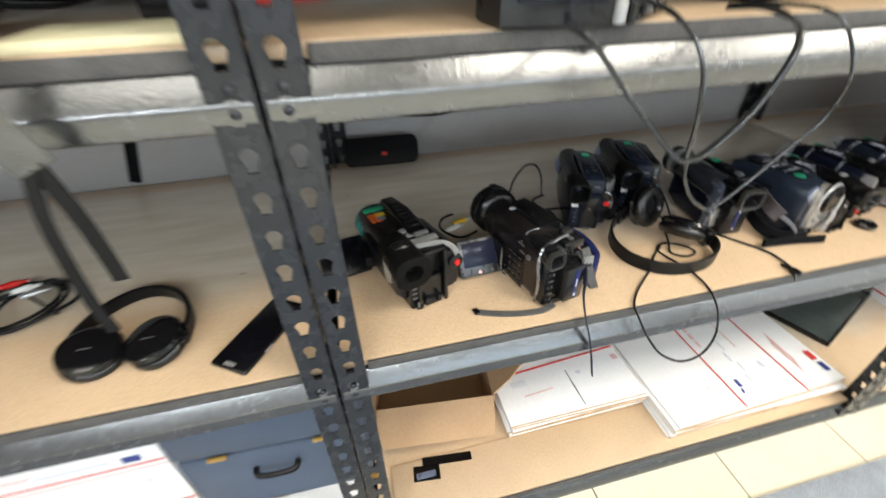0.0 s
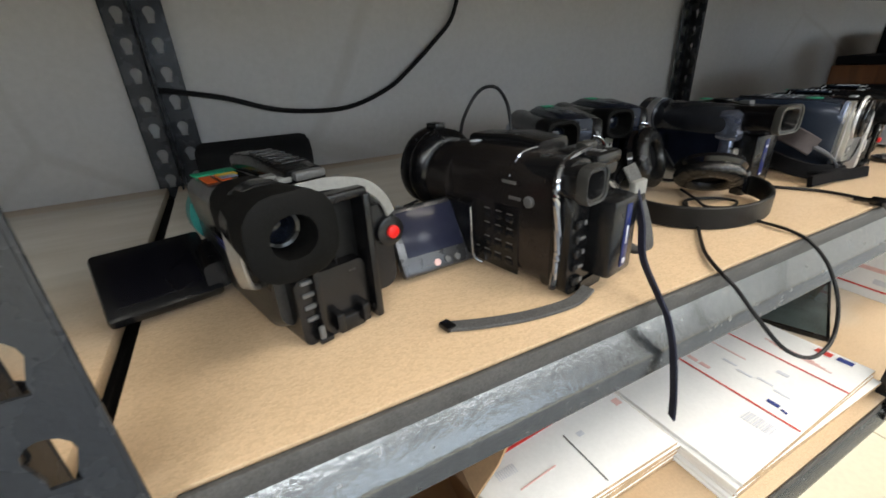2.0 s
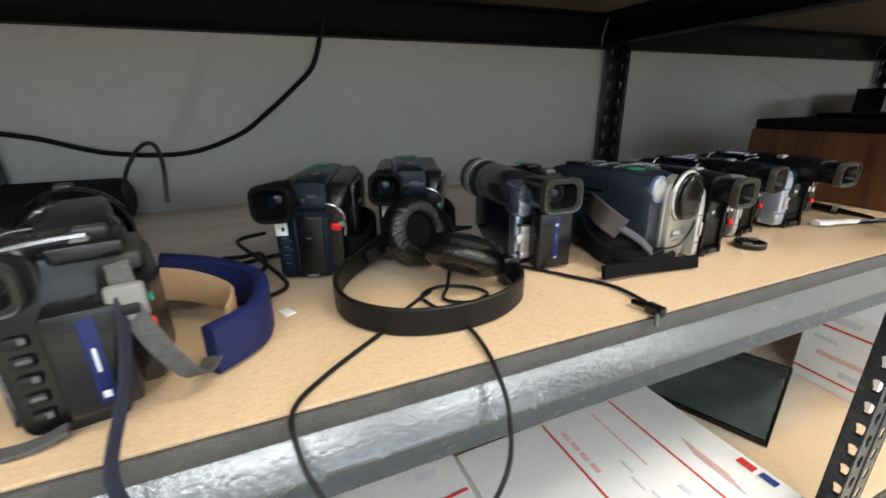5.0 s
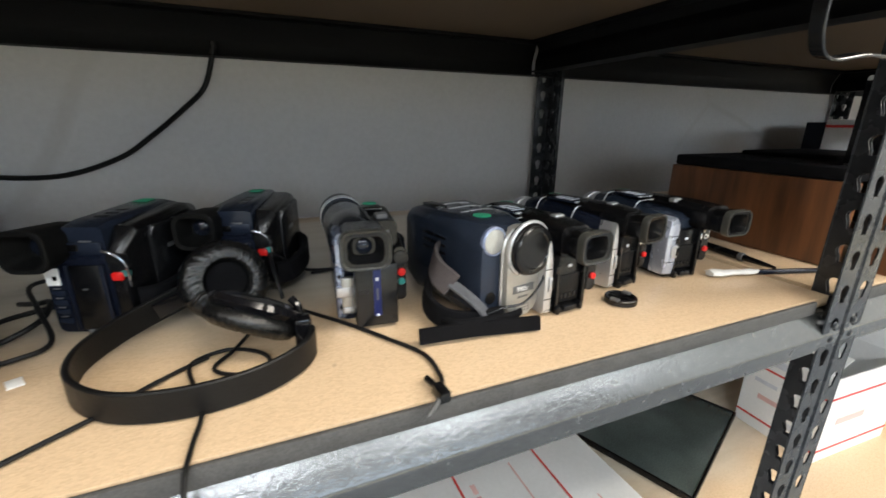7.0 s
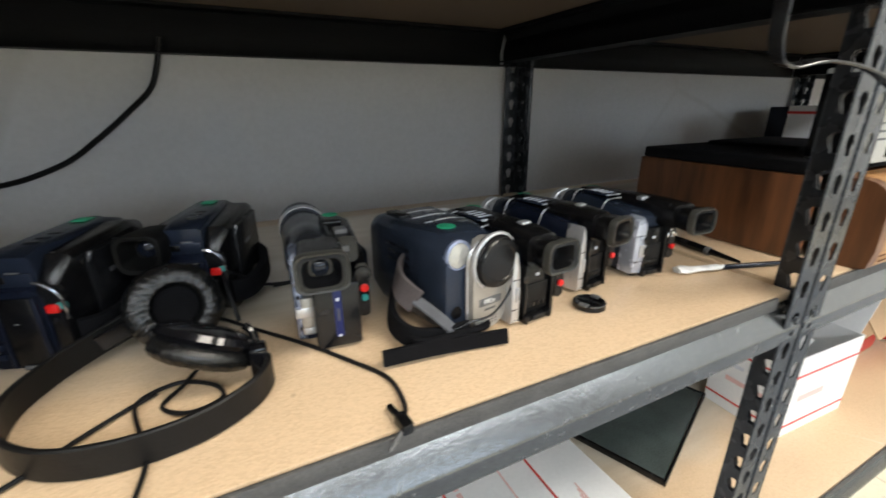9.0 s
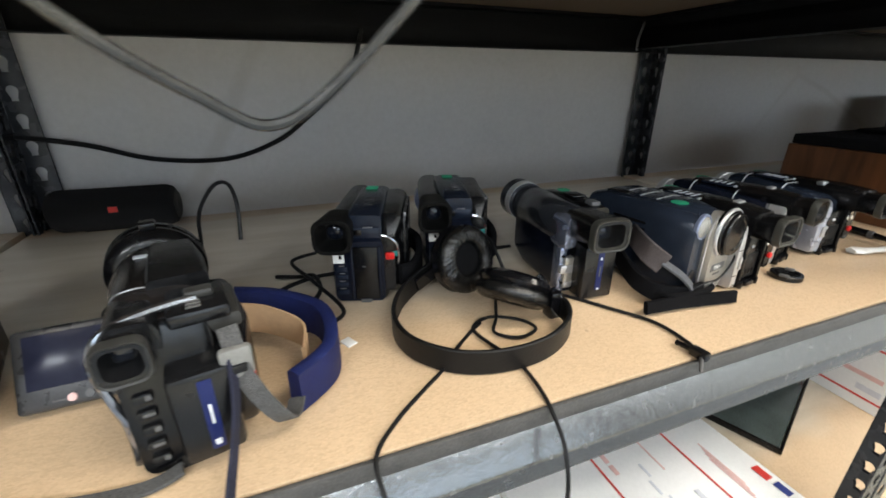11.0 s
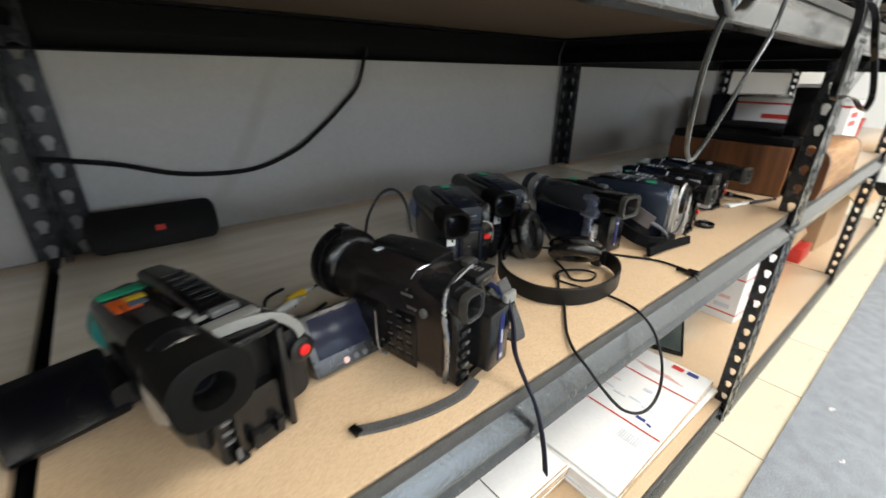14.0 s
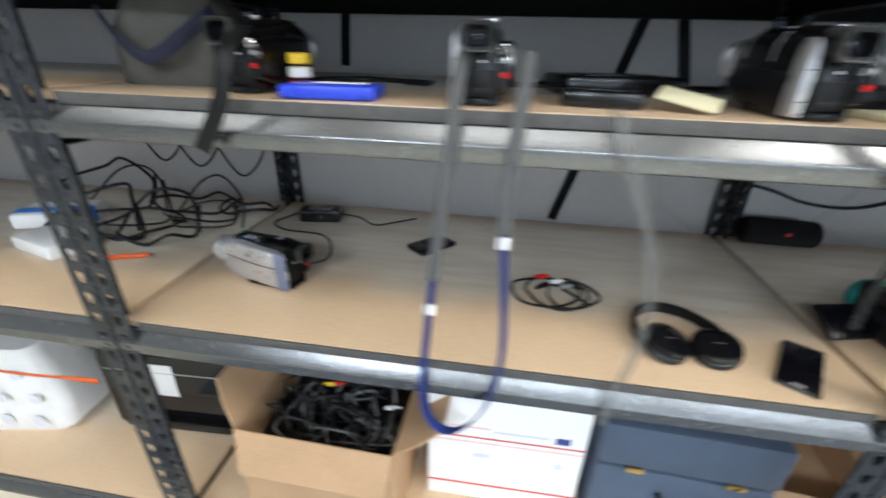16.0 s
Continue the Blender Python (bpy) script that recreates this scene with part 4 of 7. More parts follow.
    part("hinge_block", shell([(0.088, -0.032, 0.012, 0.012, 0.050, 0.004), (0.122, -0.031, 0.012, 0.012, 0.050, 0.004)]), BLACK, t)
    part("hinge_trim", tube([(-0.0385, 0.087, 0.058), (-0.0385, 0.086, 0.030), (-0.037, 0.085, 0.012), (-0.032, 0.080, 0.006)], 0.0014, 8), TRIM, t, "silver hinge trim")
    return t


def navy_camcorder(m, strap_pad=True, cord=False):
    """A blue-black camcorder with a round eyecup, a white tag and a red button."""
    t = thing("camcorder", m, "navy and black camcorder with eyecup, white tag and red record button", "camcorder", "camcorders on the shelf")
    body = part("body", shell([(0.0, 0.004, 0.002, 0.054, 0.070, 0.007), (0.008, 0.004, 0.0, 0.060, 0.078, 0.008), (0.09, 0.002, 0.0, 0.062, 0.082, 0.012), (0.135, 0.0, 0.006, 0.056, 0.074, 0.018), (0.145, 0.0, 0.010, 0.050, 0.066, 0.018)]), NAVY, t)
    part("upper_shell", shell([(0.004, 0.012, 0.070, 0.036, 0.030, 0.005), (0.02, 0.012, 0.070, 0.038, 0.034, 0.007), (0.11, 0.012, 0.070, 0.038, 0.036, 0.008), (0.14, 0.010, 0.070, 0.034, 0.028, 0.010)]), SLATE, t, "slate blue upper shell")
    part("viewfinder_tube", shell([(0.012, -0.016, 0.066, 0.030, 0.032, 0.012), (0.12, -0.014, 0.066, 0.032, 0.032, 0.014), (0.15, -0.012, 0.068, 0.034, 0.030, 0.014)]), CHARCOAL, t)
    part("lens_ring", lathe((-0.008, 0.138, 0.062), (0, 1, 0), [(0, 0.026), (0.016, 0.027), (0.020, 0.025), (0.018, 0.019), (0.008, 0.015), (0.008, 0)], 26), STEELBLUE, t)
    eyecup(t, -0.017, -0.022, 0.085, 0.039, 0.037, 0.020, 0.011, CUP_RUBBER, 0.03, None, 0.80)
    part("grip_trim", tube([(0.030, -0.001, 0.080), (0.038, -0.002, 0.078), (0.0455, -0.001, 0.070), (0.0475, 0.0, 0.058), (0.046, 0.002, 0.046)], 0.0013, 8), TRIM, t, "chrome grip trim")
    slab(t, "tag", (0.012, 0.001, 0.016), (-0.017, -0.0005, 0.056), WHITE, "white paper tag", 0.0003)
    slab(t, "marking", (0.003, 0.0006, 0.004), (-0.015, -0.0012, 0.055), BLACK, "", 0.0001)
    slab(t, "back_plate", (0.026, 0.004, 0.062), (0.012, -0.001, 0.036), BLACK, "", 0.0015)
    slab(t, "plate_rail", (0.004, 0.006, 0.064), (-0.003, -0.001, 0.036), NAVY, "", 0.0012)
    slab(t, "plate_rail", (0.004, 0.006, 0.064), (0.027, -0.001, 0.036), NAVY, "", 0.0012)
    for k in range(4):
        slab(t, "button", (0.012, 0.003, 0.0055), (-0.014, -0.001, 0.014 + 0.009 * k), SLATE, "", 0.001)
        slab(body, "marking", (0.006, 0.0004, 0.001), (-0.014, -0.0027, 0.0188 + 0.009 * k), GREYPL, "", 0.0001)
    slab(t, "shelf_trim", (0.032, 0.003, 0.010), (0.012, 0.003, 0.082), SLATE, "", 0.001)
    slab(t, "slot", (0.010, 0.002, 0.006), (0.004, 0.002, 0.082), BLACK, "", 0.0006)
    slab(t, "marking", (0.010, 0.0008, 0.0014), (0.016, 0.0012, 0.088), GREYPL, "", 0.0002)
    slab(t, "latch", (0.012, 0.003, 0.004), (0.010, -0.003, 0.004), GREYPL)
    slab(t, "marking", (0.004, 0.0006, 0.0012), (0.010, -0.0033, 0.045), GREYPL, "", 0.0001)
    part("grip", shell([(0.002, 0.036, 0.014, 0.014, 0.064, 0.006), (0.018, 0.038, 0.006, 0.026, 0.092, 0.008), (0.10, 0.038, 0.004, 0.030, 0.100, 0.009), (0.128, 0.036, 0.008, 0.024, 0.090, 0.008), (0.134, 0.035, 0.014, 0.018, 0.076, 0.006)]), BLACK, t)
    part("tape_hatch", shell([(0.030, 0.0505, 0.020, 0.006, 0.066, 0.002), (0.034, 0.0515, 0.014, 0.008, 0.080, 0.003), (0.108, 0.0515, 0.014, 0.008, 0.080, 0.003), (0.112, 0.0505, 0.020, 0.006, 0.066, 0.002)]), CHARCOAL, t)
    slab(t, "marking", (0.0006, 0.020, 0.004), (0.0558, 0.060, 0.070), GREYPL, "", 0.0001)
    slab(t, "record_button", (0.010, 0.005, 0.008), (0.038, 0.000, 0.056), RED, "red record button", 0.002)
    slab(t, "mode_switch", (0.007, 0.004, 0.006), (0.044, 0.002, 0.058), TEAL, "teal switch", 0.001)
    part("dial", lathe((0.038, 0.005, 0.068), (0, -1, 0), [(0, 0.010), (0.004, 0.009), (0.005, 0)], 20), CHARCOAL, t)
    if strap_pad:
        hand_strap(t, [(0.050, 0.11, 0.040), (0.064, 0.09, 0.036), (0.068, 0.055, 0.032), (0.062, 0.02, 0.030), (0.048, 0.006, 0.030)], 0.024, FABRIC, 0.008, (0, 0, 1), "hand_strap", "black padded hand strap")
    slab(t, "top_sticker", (0.014, 0.016, 0.0008), (0.010, 0.100, 0.1064), GREEN, "green sticker", 0.0003)
    for k in range(3):
        slab(body, "top_button", (0.010, 0.006, 0.002), (0.014, 0.03 + 0.014 * k, 0.1045), BLACK, "", 0.0008)
    return t


def blue_camcorder(m):
    """A silver-blue camcorder with a long lens barrel and its battery on."""
    t = thing("camcorder", m, "silver and blue camcorder with lens barrel, battery and green sticker", "camcorder", "camcorders on the shelf")
    body = part("body", shell([(0.004, 0, 0.0, 0.054, 0.066, 0.008), (0.02, 0, 0.0, 0.058, 0.076, 0.012), (0.09, 0, 0.0, 0.056, 0.080, 0.014), (0.12, 0, 0.006, 0.048, 0.070, 0.016)]), NAVY, t)
    part("barrel", lathe((-0.008, 0.002, 0.076), (0, 1, 0), [(0, 0.021), (0.012, 0.0245), (0.10, 0.025), (0.102, 0.0235), (0.118, 0.0235), (0.120, 0.026), (0.150, 0.0265), (0.153, 0.024), (0.148, 0.020), (0.137, 0.016), (0.137, 0)], 30), BARREL, t, "slate grey lens barrel")
    part("barrel_ring", lathe((-0.008, 0.124, 0.076), (0, 1, 0), [(0, 0.0266), (0.012, 0.0268), (0.013, 0.0262)], 30), SILVER, t, "silver ring", )
    part("side_cap", shell([(-0.006, -0.0215, 0.058, 0.014, 0.034, 0.006), (0.002, -0.0225, 0.054, 0.017, 0.042, 0.008), (0.020, -0.0225, 0.056, 0.016, 0.038, 0.008)]), SILVER_SIDE, t, "silver blue corner cap")
    slab(t, "side_panel", (0.010, 0.016, 0.056), (-0.025, 0.006, 0.031), SILVER_SIDE, "silver blue side panel", 0.003)
    slab(t, "clip", (0.012, 0.008, 0.038), (-0.019, -0.002, 0.028), CHAMPAGNE, "silver clip", 0.002)
    slab(t, "clip_tab", (0.016, 0.007, 0.010), (-0.022, -0.0035, 0.033), SILVER, "", 0.0015)
    slab(t, "clip_tab", (0.010, 0.005, 0.006), (-0.019, -0.0045, 0.014), SILVER, "", 0.001)
    for k in range(2):
        button(body, (-0.026, -0.0025, 0.016 + 0.032 * k), 0.0016, BLACK, "screw")
    eyecup(t, -0.006, -0.050, 0.087, 0.042, 0.033, 0.014, 0.009, BLACK, 0.03, EYE_RIM)
    part("viewfinder_tube", shell([(-0.034, -0.005, 0.072, 0.038, 0.030, 0.008), (0.0, -0.003, 0.068, 0.040, 0.032, 0.009), (0.03, -0.002, 0.066, 0.040, 0.030, 0.010)]), BLACK, t)
    b = slab(t, "battery", (0.040, 0.032, 0.062), (0.006, -0.010, 0.034), CHARCOAL, "charcoal battery with blue stripe", 0.0025)
    slab(b, "stripe", (0.007, 0.0008, 0.046), (0.006, -0.0262, 0.037), BATTBLUE, "blue printed stripe", 0.0002)
    slab(b, "marking", (0.0026, 0.0006, 0.003), (0.006, -0.0268, 0.051), GREY_INK, "", 0.0001)
    slab(b, "marking", (0.0015, 0.0006, 0.012), (0.006, -0.0268, 0.036), GREYPL, "", 0.0001)
    slab(b, "marking", (0.003, 0.0006, 0.002), (0.006, -0.0268, 0.015), GREY_INK, "", 0.0001)
    part("top_deck", shell([(0.006, 0.020, 0.072, 0.026, 0.026, 0.006), (0.06, 0.021, 0.074, 0.028, 0.028, 0.007), (0.115, 0.019, 0.072, 0.024, 0.022, 0.007)]), BLACK, t)
    part("green_dot", lathe((0.018, 0.078, 0.1017), (0, 0, 1), [(0, 0.008), (0.0007, 0.008), (0.0008, 0)], 18), GREEN, t, "round green sticker")
    slab(t, "zoom_rocker", (0.012, 0.014, 0.005), (0.020, 0.02, 0.1005), GREYPL, "", 0.0015)
    slab(t, "window", (0.010, 0.002, 0.006), (0.020, 0.0055, 0.086), GREYPL, "", 0.0005)
    part("grip", shell([(0.0, 0.034, 0.016, 0.012, 0.056, 0.005), (0.03, 0.037, 0.012, 0.018, 0.066, 0.008), (0.10, 0.034, 0.014, 0.014, 0.06, 0.006)]), BLACK, t)
    button(t, (0.035, 0.0, 0.046), 0.0042, RED, "record_button", "red record button")
    button(t, (0.035, 0.0, 0.036), 0.0036, TEAL, "mode_button", "teal mode button")
    part("dial", lathe((0.034, 0.002, 0.060), (0, -1, 0), [(0, 0.009), (0.004, 0.008), (0.005, 0)], 20), CHARCOAL, t)
    slab(t, "accessory_shoe", (0.018, 0.020, 0.003), (0.016, 0.050, 0.1025), BLACK, "", 0.0008)
    return t


def facing_camcorder(m):
    """A slate blue camcorder whose lens side faces forward (-y), with lamp, capped lens and strap."""
    t = thing("camcorder", m, "slate blue camcorder with silver front, capped lens and grey strap", "camcorder", "camcorders on the shelf")
    body = part("body", shell([(0.0, -0.010, 0.010, 0.058, 0.078, 0.014), (0.008, -0.006, 0.004, 0.072, 0.092, 0.018), (0.04, -0.002, 0.002, 0.080, 0.098, 0.016), (0.12, 0.0, 0.0, 0.082, 0.100, 0.014), (0.145, 0.0, 0.004, 0.074, 0.090, 0.016)]), BLUEGREY, t)
    for k in range(3):
        slab(body, "grille_slot", (0.0012, 0.05, 0.004), (-0.0412, 0.075, 0.060 + 0.008 * k), BLACK, "", 0.0006)
    part("lamp", lathe((-0.024, 0.004, 0.084), (0, -1, 0), [(0, 0.013), (0.004, 0.012), (0.004, 0.0115), (0.0045, 0.008), (0.0055, 0.0)], 24), REFLECTOR, t, "silver video lamp")
    part("lamp_rim", lathe((-0.024, 0.004, 0.084), (0, -1, 0), [(0, 0.0145), (0.0035, 0.0145), (0.0045, 0.0130), (0.0042, 0.0122)], 24, caps=(True, False)), STEELBLUE, t)
    part("sensor_window", loft([rrect(0.016, 0.046, 0.0078, y, -0.027, 0.018) for y in (0.006, 0.001)]), GLOSS, t, "glossy black sensor window")
    part("mode_dial", lathe((-0.027, 0.001, 0.028), (0, -1, 0), [(0, 0.0065), (0.002, 0.006), (0.002, 0)], 18), BLACK, t)
    part("front_panel", loft([rrect(w, h, r, y, 0.008, z0) for y, w, h, r, z0 in ((0.03, 0.050, 0.092, 0.022, 0.004), (-0.004, 0.048, 0.094, 0.022, 0.002), (-0.009, 0.044, 0.090, 0.021, 0.004))]), CHAMPAGNE, t, "champagne silver lens panel")
    part("lens_mount", lathe((0.012, -0.004, 0.074), (0, -1, 0), [(0, 0.026), (0.008, 0.026), (0.010, 0.0245)], 30), BLACK, t)
    cap = part("lens_cap", lathe((0.012, -0.012, 0.074), (0, -1, 0), [(0, 0.0240), (0.005, 0.0240), (0.0065, 0.0226), (0.0067, 0.0180), (0.0055, 0.0170), (0.0055, 0)], 32), BLACK, t, "black lens cap")
    part("lens_bezel", tube([(0.012 + 0.0265 * math.cos(radians(a)), -0.0095, 0.074 + 0.0265 * math.sin(radians(a))) for a in range(40, 241, 20)], 0.0022, 8), SILVER, t, "bright silver lens bezel")
    slab(t, "badge", (0.028, 0.001, 0.008), (0.008, -0.0092, 0.034), GREYPL, "dark zoom badge", 0.0003)
    text_part("990x", 0.0075, pose(0.006, -0.0099, 0.034, 90, 0, 0), WHITE, body)
    for k in range(3):
        for c in range(5):
            slab(body, "speaker_slot", (0.003, 0.0008, 0.0012), (-0.002 + 0.0045 * c, -0.0090, 0.010 + 0.003 * k), GREYPL, "", 0.0002)
    slab(t, "marking", (0.014, 0.0006, 0.002), (0.008, -0.0092, 0.0255), GREYPL, "", 0.0001)
    part("cap_cord", tube([(0.030, -0.014, 0.058), (0.026, -0.016, 0.040), (0.005, -0.015, 0.022), (-0.020, -0.012, 0.021), (-0.045, -0.010, 0.018)], 0.0012, 6), BLACK, t)
    part("green_dot", lathe((-0.008, 0.040, 0.0998), (0, 0, 1), [(0, 0.0095), (0.0007, 0.0095), (0.0008, 0)], 18), GREEN, t, "oval green sticker")
    for k in range(4):
        slab(body, "top_button", (0.010, 0.006, 0.0022), (0.018 - 0.002 * k, 0.045 + 0.018 * k, 0.1000), GREYPL, "", 0.0008)
    slab(t, "top_rail", (0.014, 0.030, 0.004), (-0.02, 0.11, 0.100), BLACK, "", 0.001)
    for k in range(3):
        part("trim_line", tube([(-0.018, 0.062 + 0.022 * k, 0.1002), (0.010, 0.060 + 0.022 * k, 0.1012), (0.030, 0.058 + 0.022 * k, 0.0985)], 0.0006, 6), SILVER, t, "silver trim line")
    part("front_seam", tube([(-0.0335, 0.004, 0.012), (-0.0360, 0.006, 0.050), (-0.034, 0.008, 0.084), (-0.022, 0.010, 0.0975)], 0.0010, 6), NAVY, t)
    part("panel_edge", tube([(-0.0162, -0.003, 0.014), (-0.0165, -0.003, 0.060), (-0.0145, -0.003, 0.082), (-0.004, -0.003, 0.0945)], 0.0012, 6), SILVER, t, "silver panel edge")
    # hand strap that bulges to the side, its grey pad and webbing
    hand_strap(t, [(-0.042, 0.085, 0.030), (-0.062, 0.060, 0.026), (-0.076, 0.032, 0.020), (-0.072, 0.008, 0.015), (-0.050, -0.006, 0.013), (-0.020, -0.010, 0.012)], 0.020, FABRIC, 0.006, (0.2, 0, 1), "hand_strap", "dark hand strap")
    hand_strap(t, [(-0.042, 0.070, 0.060), (-0.060, 0.050, 0.060), (-0.068, 0.030, 0.054), (-0.062, 0.014, 0.044)], 0.024, STRAP_FLAP, 0.004, (0.3, 0, 1), "strap_flap", "brown-grey strap flap")
    hand_strap(t, [(-0.062, 0.016, 0.046), (-0.053, 0.000, 0.036), (-0.044, -0.008, 0.025), (-0.038, -0.010, 0.016)], 0.012, WEBBING, 0.003, (0.8, 0.4, 0.2), "webbing", "light grey webbing")
    slab(t, "strap_clip", (0.014, 0.006, 0.010), (-0.042, -0.008, 0.013), BLACK)
    hand_strap(t, [(-0.106, 0.0, 0.010), (-0.066, -0.011, 0.010), (-0.025, -0.023, 0.008), (0.006, -0.035, 0.008)], 0.014, FABRIC, 0.006, (0, 0.2, 1), "loose_strap", "black fabric strap on the shelf")
    part("strap_loop", tube([(-0.074, 0.012, 0.014), (-0.070, -0.006, 0.016), (-0.045, -0.014, 0.016), (0.0, -0.012, 0.010), (0.006, 0.0, 0.012)], 0.0035, 8), FABRIC, t)
    return t


def side_blade(parent, w, mat, rounded=False):
    """The silver strip down the rear edge: a bowed blade with a pointed or rounded top, its joints and a catch."""
    if rounded:
        out = [(-0.031, 0.006), (-0.031 + w * 0.8, 0.004), (-0.031 + w, 0.020), (-0.031 + w, 0.058), (-0.031 + w * 0.9, 0.072), (-0.031 + w * 0.6, 0.080), (-0.029, 0.076), (-0.031, 0.06)]
    else:
        out = [(-0.030, 0.004), (-0.030 + w, 0.003), (-0.030 + w, 0.046), (-0.030 + w * 0.9, 0.060), (-0.030 + w * 0.55, 0.078), (-0.030 + w * 0.25, 0.083), (-0.0305, 0.060)]
    cx, cz = sum(x for x, z in out) / len(out), sum(z for x, z in out) / len(out)
    rings = [[Vector((cx + (x - cx) * k, y, cz + (z - cz) * (0.5 + 0.5 * k))) for x, z in out] for y, k in ((0.016, 1.0), (-0.0035, 1.0), (-0.006, 0.9), (-0.0068, 0.6))]
    blade = part("side_blade", loft(rings), mat, parent, "silver rear blade")
    for z in ((0.022, 0.056) if rounded else (0.020, 0.052)):
        part("joint", box((w * 0.98, 0.0012, 0.0010), (-0.0302 + w / 2, -0.0064, z), 0.0002), BLACK, blade)
    part("catch", box((w * 0.5, 0.004, 0.016), (-0.0302 + w * 0.62, -0.0070, 0.036), 0.0014), SILVER, blade)
    part("catch_slot", box((w * 0.22, 0.002, 0.010), (-0.0302 + w * 0.80, -0.0086, 0.036), 0.0004), BLACK, blade)
    return blade


def compact_camcorder(m, shell_mat, clip_mat, label, ex=0.010, ey=-0.030, clip_w=0.010):
    """A slim camcorder seen from behind, viewfinder pulled out, battery bay empty."""
    t = thing("camcorder", m, label, "camcorder", "camcorders on the shelf")
    wide = clip_w > 0.015
    body = part("body", shell([(0.006, 0, 0.004, 0.050, 0.070, 0.007), (0.016, 0, 0.0, 0.056, 0.080, 0.010), (0.10, 0, 0.0, 0.058, 0.092, 0.014), (0.14, 0, 0.004, 0.052, 0.086, 0.022), (0.155, 0, 0.010, 0.046, 0.074, 0.022)]), shell_mat, t)
    part("lens_ring", lathe((-0.004, 0.145, 0.058), (0, 1, 0), [(0, 0.027), (0.008, 0.0285), (0.009, 0.0265), (0.012, 0.0265), (0.013, 0.0285), (0.022, 0.028), (0.024, 0.026), (0.020, 0.020), (0.010, 0.016), (0.010, 0)], 26), SILVER, t)
    part("viewfinder_tube", shell([(ey + 0.026, ex - 0.002, 0.062, 0.038, 0.030, 0.007), (0.02, ex * 0.8, 0.064, 0.040, 0.031, 0.008), (0.05, ex * 0.6, 0.066, 0.040, 0.030, 0.009), (0.12, 0.002, 0.070, 0.040, 0.026, 0.010)]), BLACK, t)
    eyecup(t, ex, ey, 0.076, 0.040, 0.031, 0.016, 0.009, BLACK, 0.02, EYE_RIM)
    side_blade(t, clip_w, clip_mat, wide)
    # black lower shell with the empty battery bay
    part("lower_shell", shell([(0.001, 0.003, 0.0, 0.052, 0.014, 0.003), (0.006, 0.003, 0.0, 0.056, 0.018, 0.005), (0.09, 0.0, 0.0, 0.0585, 0.014, 0.005)]), BLACK, t)
    bay = bmesh.new()
    box((0.034, 0.010, 0.056), (0.006, 0.003, 0.034), 0.001, bay)
    box((0.004, 0.012, 0.060), (-0.012, -0.001, 0.034), 0.0012, bay)
    box((0.005, 0.012, 0.060), (0.025, -0.001, 0.034), 0.0015, bay)
    box((0.040, 0.014, 0.006), (0.006, -0.001, 0.004), 0.0015, bay)
    part("battery_bay", bay, BLACK, t)
    slab(t, "bay_step", (0.028, 0.002, 0.030), (0.006, -0.0026, 0.026), SOFTBLACK, "", 0.0006)
    slab(t, "latch", (0.016, 0.006, 0.006), (0.004, -0.008, 0.006), CHARCOAL, "", 0.001)
    for sx in (-0.012, 0.020):
        slab(t, "lug", (0.004, 0.009, 0.009), (sx, -0.006, 0.0055), BLACK, "", 0.001)
    for k in range(4):
        slab(body, "contact", (0.003, 0.002, 0.006), (-0.004 + 0.006 * k, -0.0036, 0.018), CHARCOAL, "", 0.0005)
    slab(body, "marking", (0.005, 0.0006, 0.003), (0.006, -0.0024, 0.050), GREY_INK, "", 0.0001)
    slab(body, "socket", (0.006, 0.0012, 0.008), (-0.014, -0.0068, 0.050), GLOSS, "", 0.0004)
    part("grip", shell([(-0.008, 0.033, 0.020, 0.012, 0.046, 0.005), (0.03, 0.035, 0.010, 0.018, 0.064, 0.008), (0.11, 0.033, 0.014, 0.014, 0.058, 0.006)]), BLACK, t)
    button(t, (0.034, -0.008, 0.036), 0.0036, RED, "record_button", "red record button")
    part("dial", lathe((0.034, -0.004, 0.052), (0, -1, 0), [(0, 0.009), (0.003, 0.0085), (0.004, 0.0065), (0.0035, 0.005), (0.005, 0)], 20), CHROME, t, "silver dial")
    part("strap_ring", tube([(0.030, -0.006, 0.056), (0.028, -0.010, 0.064), (0.033, -0.010, 0.068), (0.038, -0.008, 0.062), (0.037, -0.006, 0.055)], 0.0012, 6), CHROME, t, "chrome ring")
    # top: printed panel, trim lines that run down the side, sticker
    slab(t, "top_panel", (0.026, 0.042, 0.0025), (-0.006, 0.085, 0.0945), BLUEGREY, "slate printed top panel", 0.0006)
    for k in range(4):
        slab(body, "marking", (0.018 - 0.003 * (k % 2), 0.003, 0.0006), (-0.006, 0.072 + 0.008 * k, 0.0960), GREY_INK, "", 0.0001)
    for y, zt in ((0.056, 0.0885), (0.114, 0.0915)):
        part("trim_line", tube([(-0.0292, y + 0.004, zt - 0.030), (-0.0288, y + 0.002, zt - 0.014), (-0.024, y, zt - 0.001), (-0.014, y, zt + 0.0022), (0.010, y, zt + 0.0024)], 0.0008, 6), SILVER, t, "silver trim line")
    slab(t, "top_trim", (0.030, 0.003, 0.002), (-0.002, 0.062, 0.0945), SILVER, "", 0.0006)
    slab(t, "zoom_lever", (0.014, 0.009, 0.005), (0.014, 0.030, 0.0945), SILVER, "", 0.0016)
    part("seam", tube([(-0.0292, 0.02, 0.048), (-0.0296, 0.06, 0.050), (-0.0294, 0.10, 0.054), (-0.026, 0.14, 0.058)], 0.0007, 5), SOFTBLACK, t)
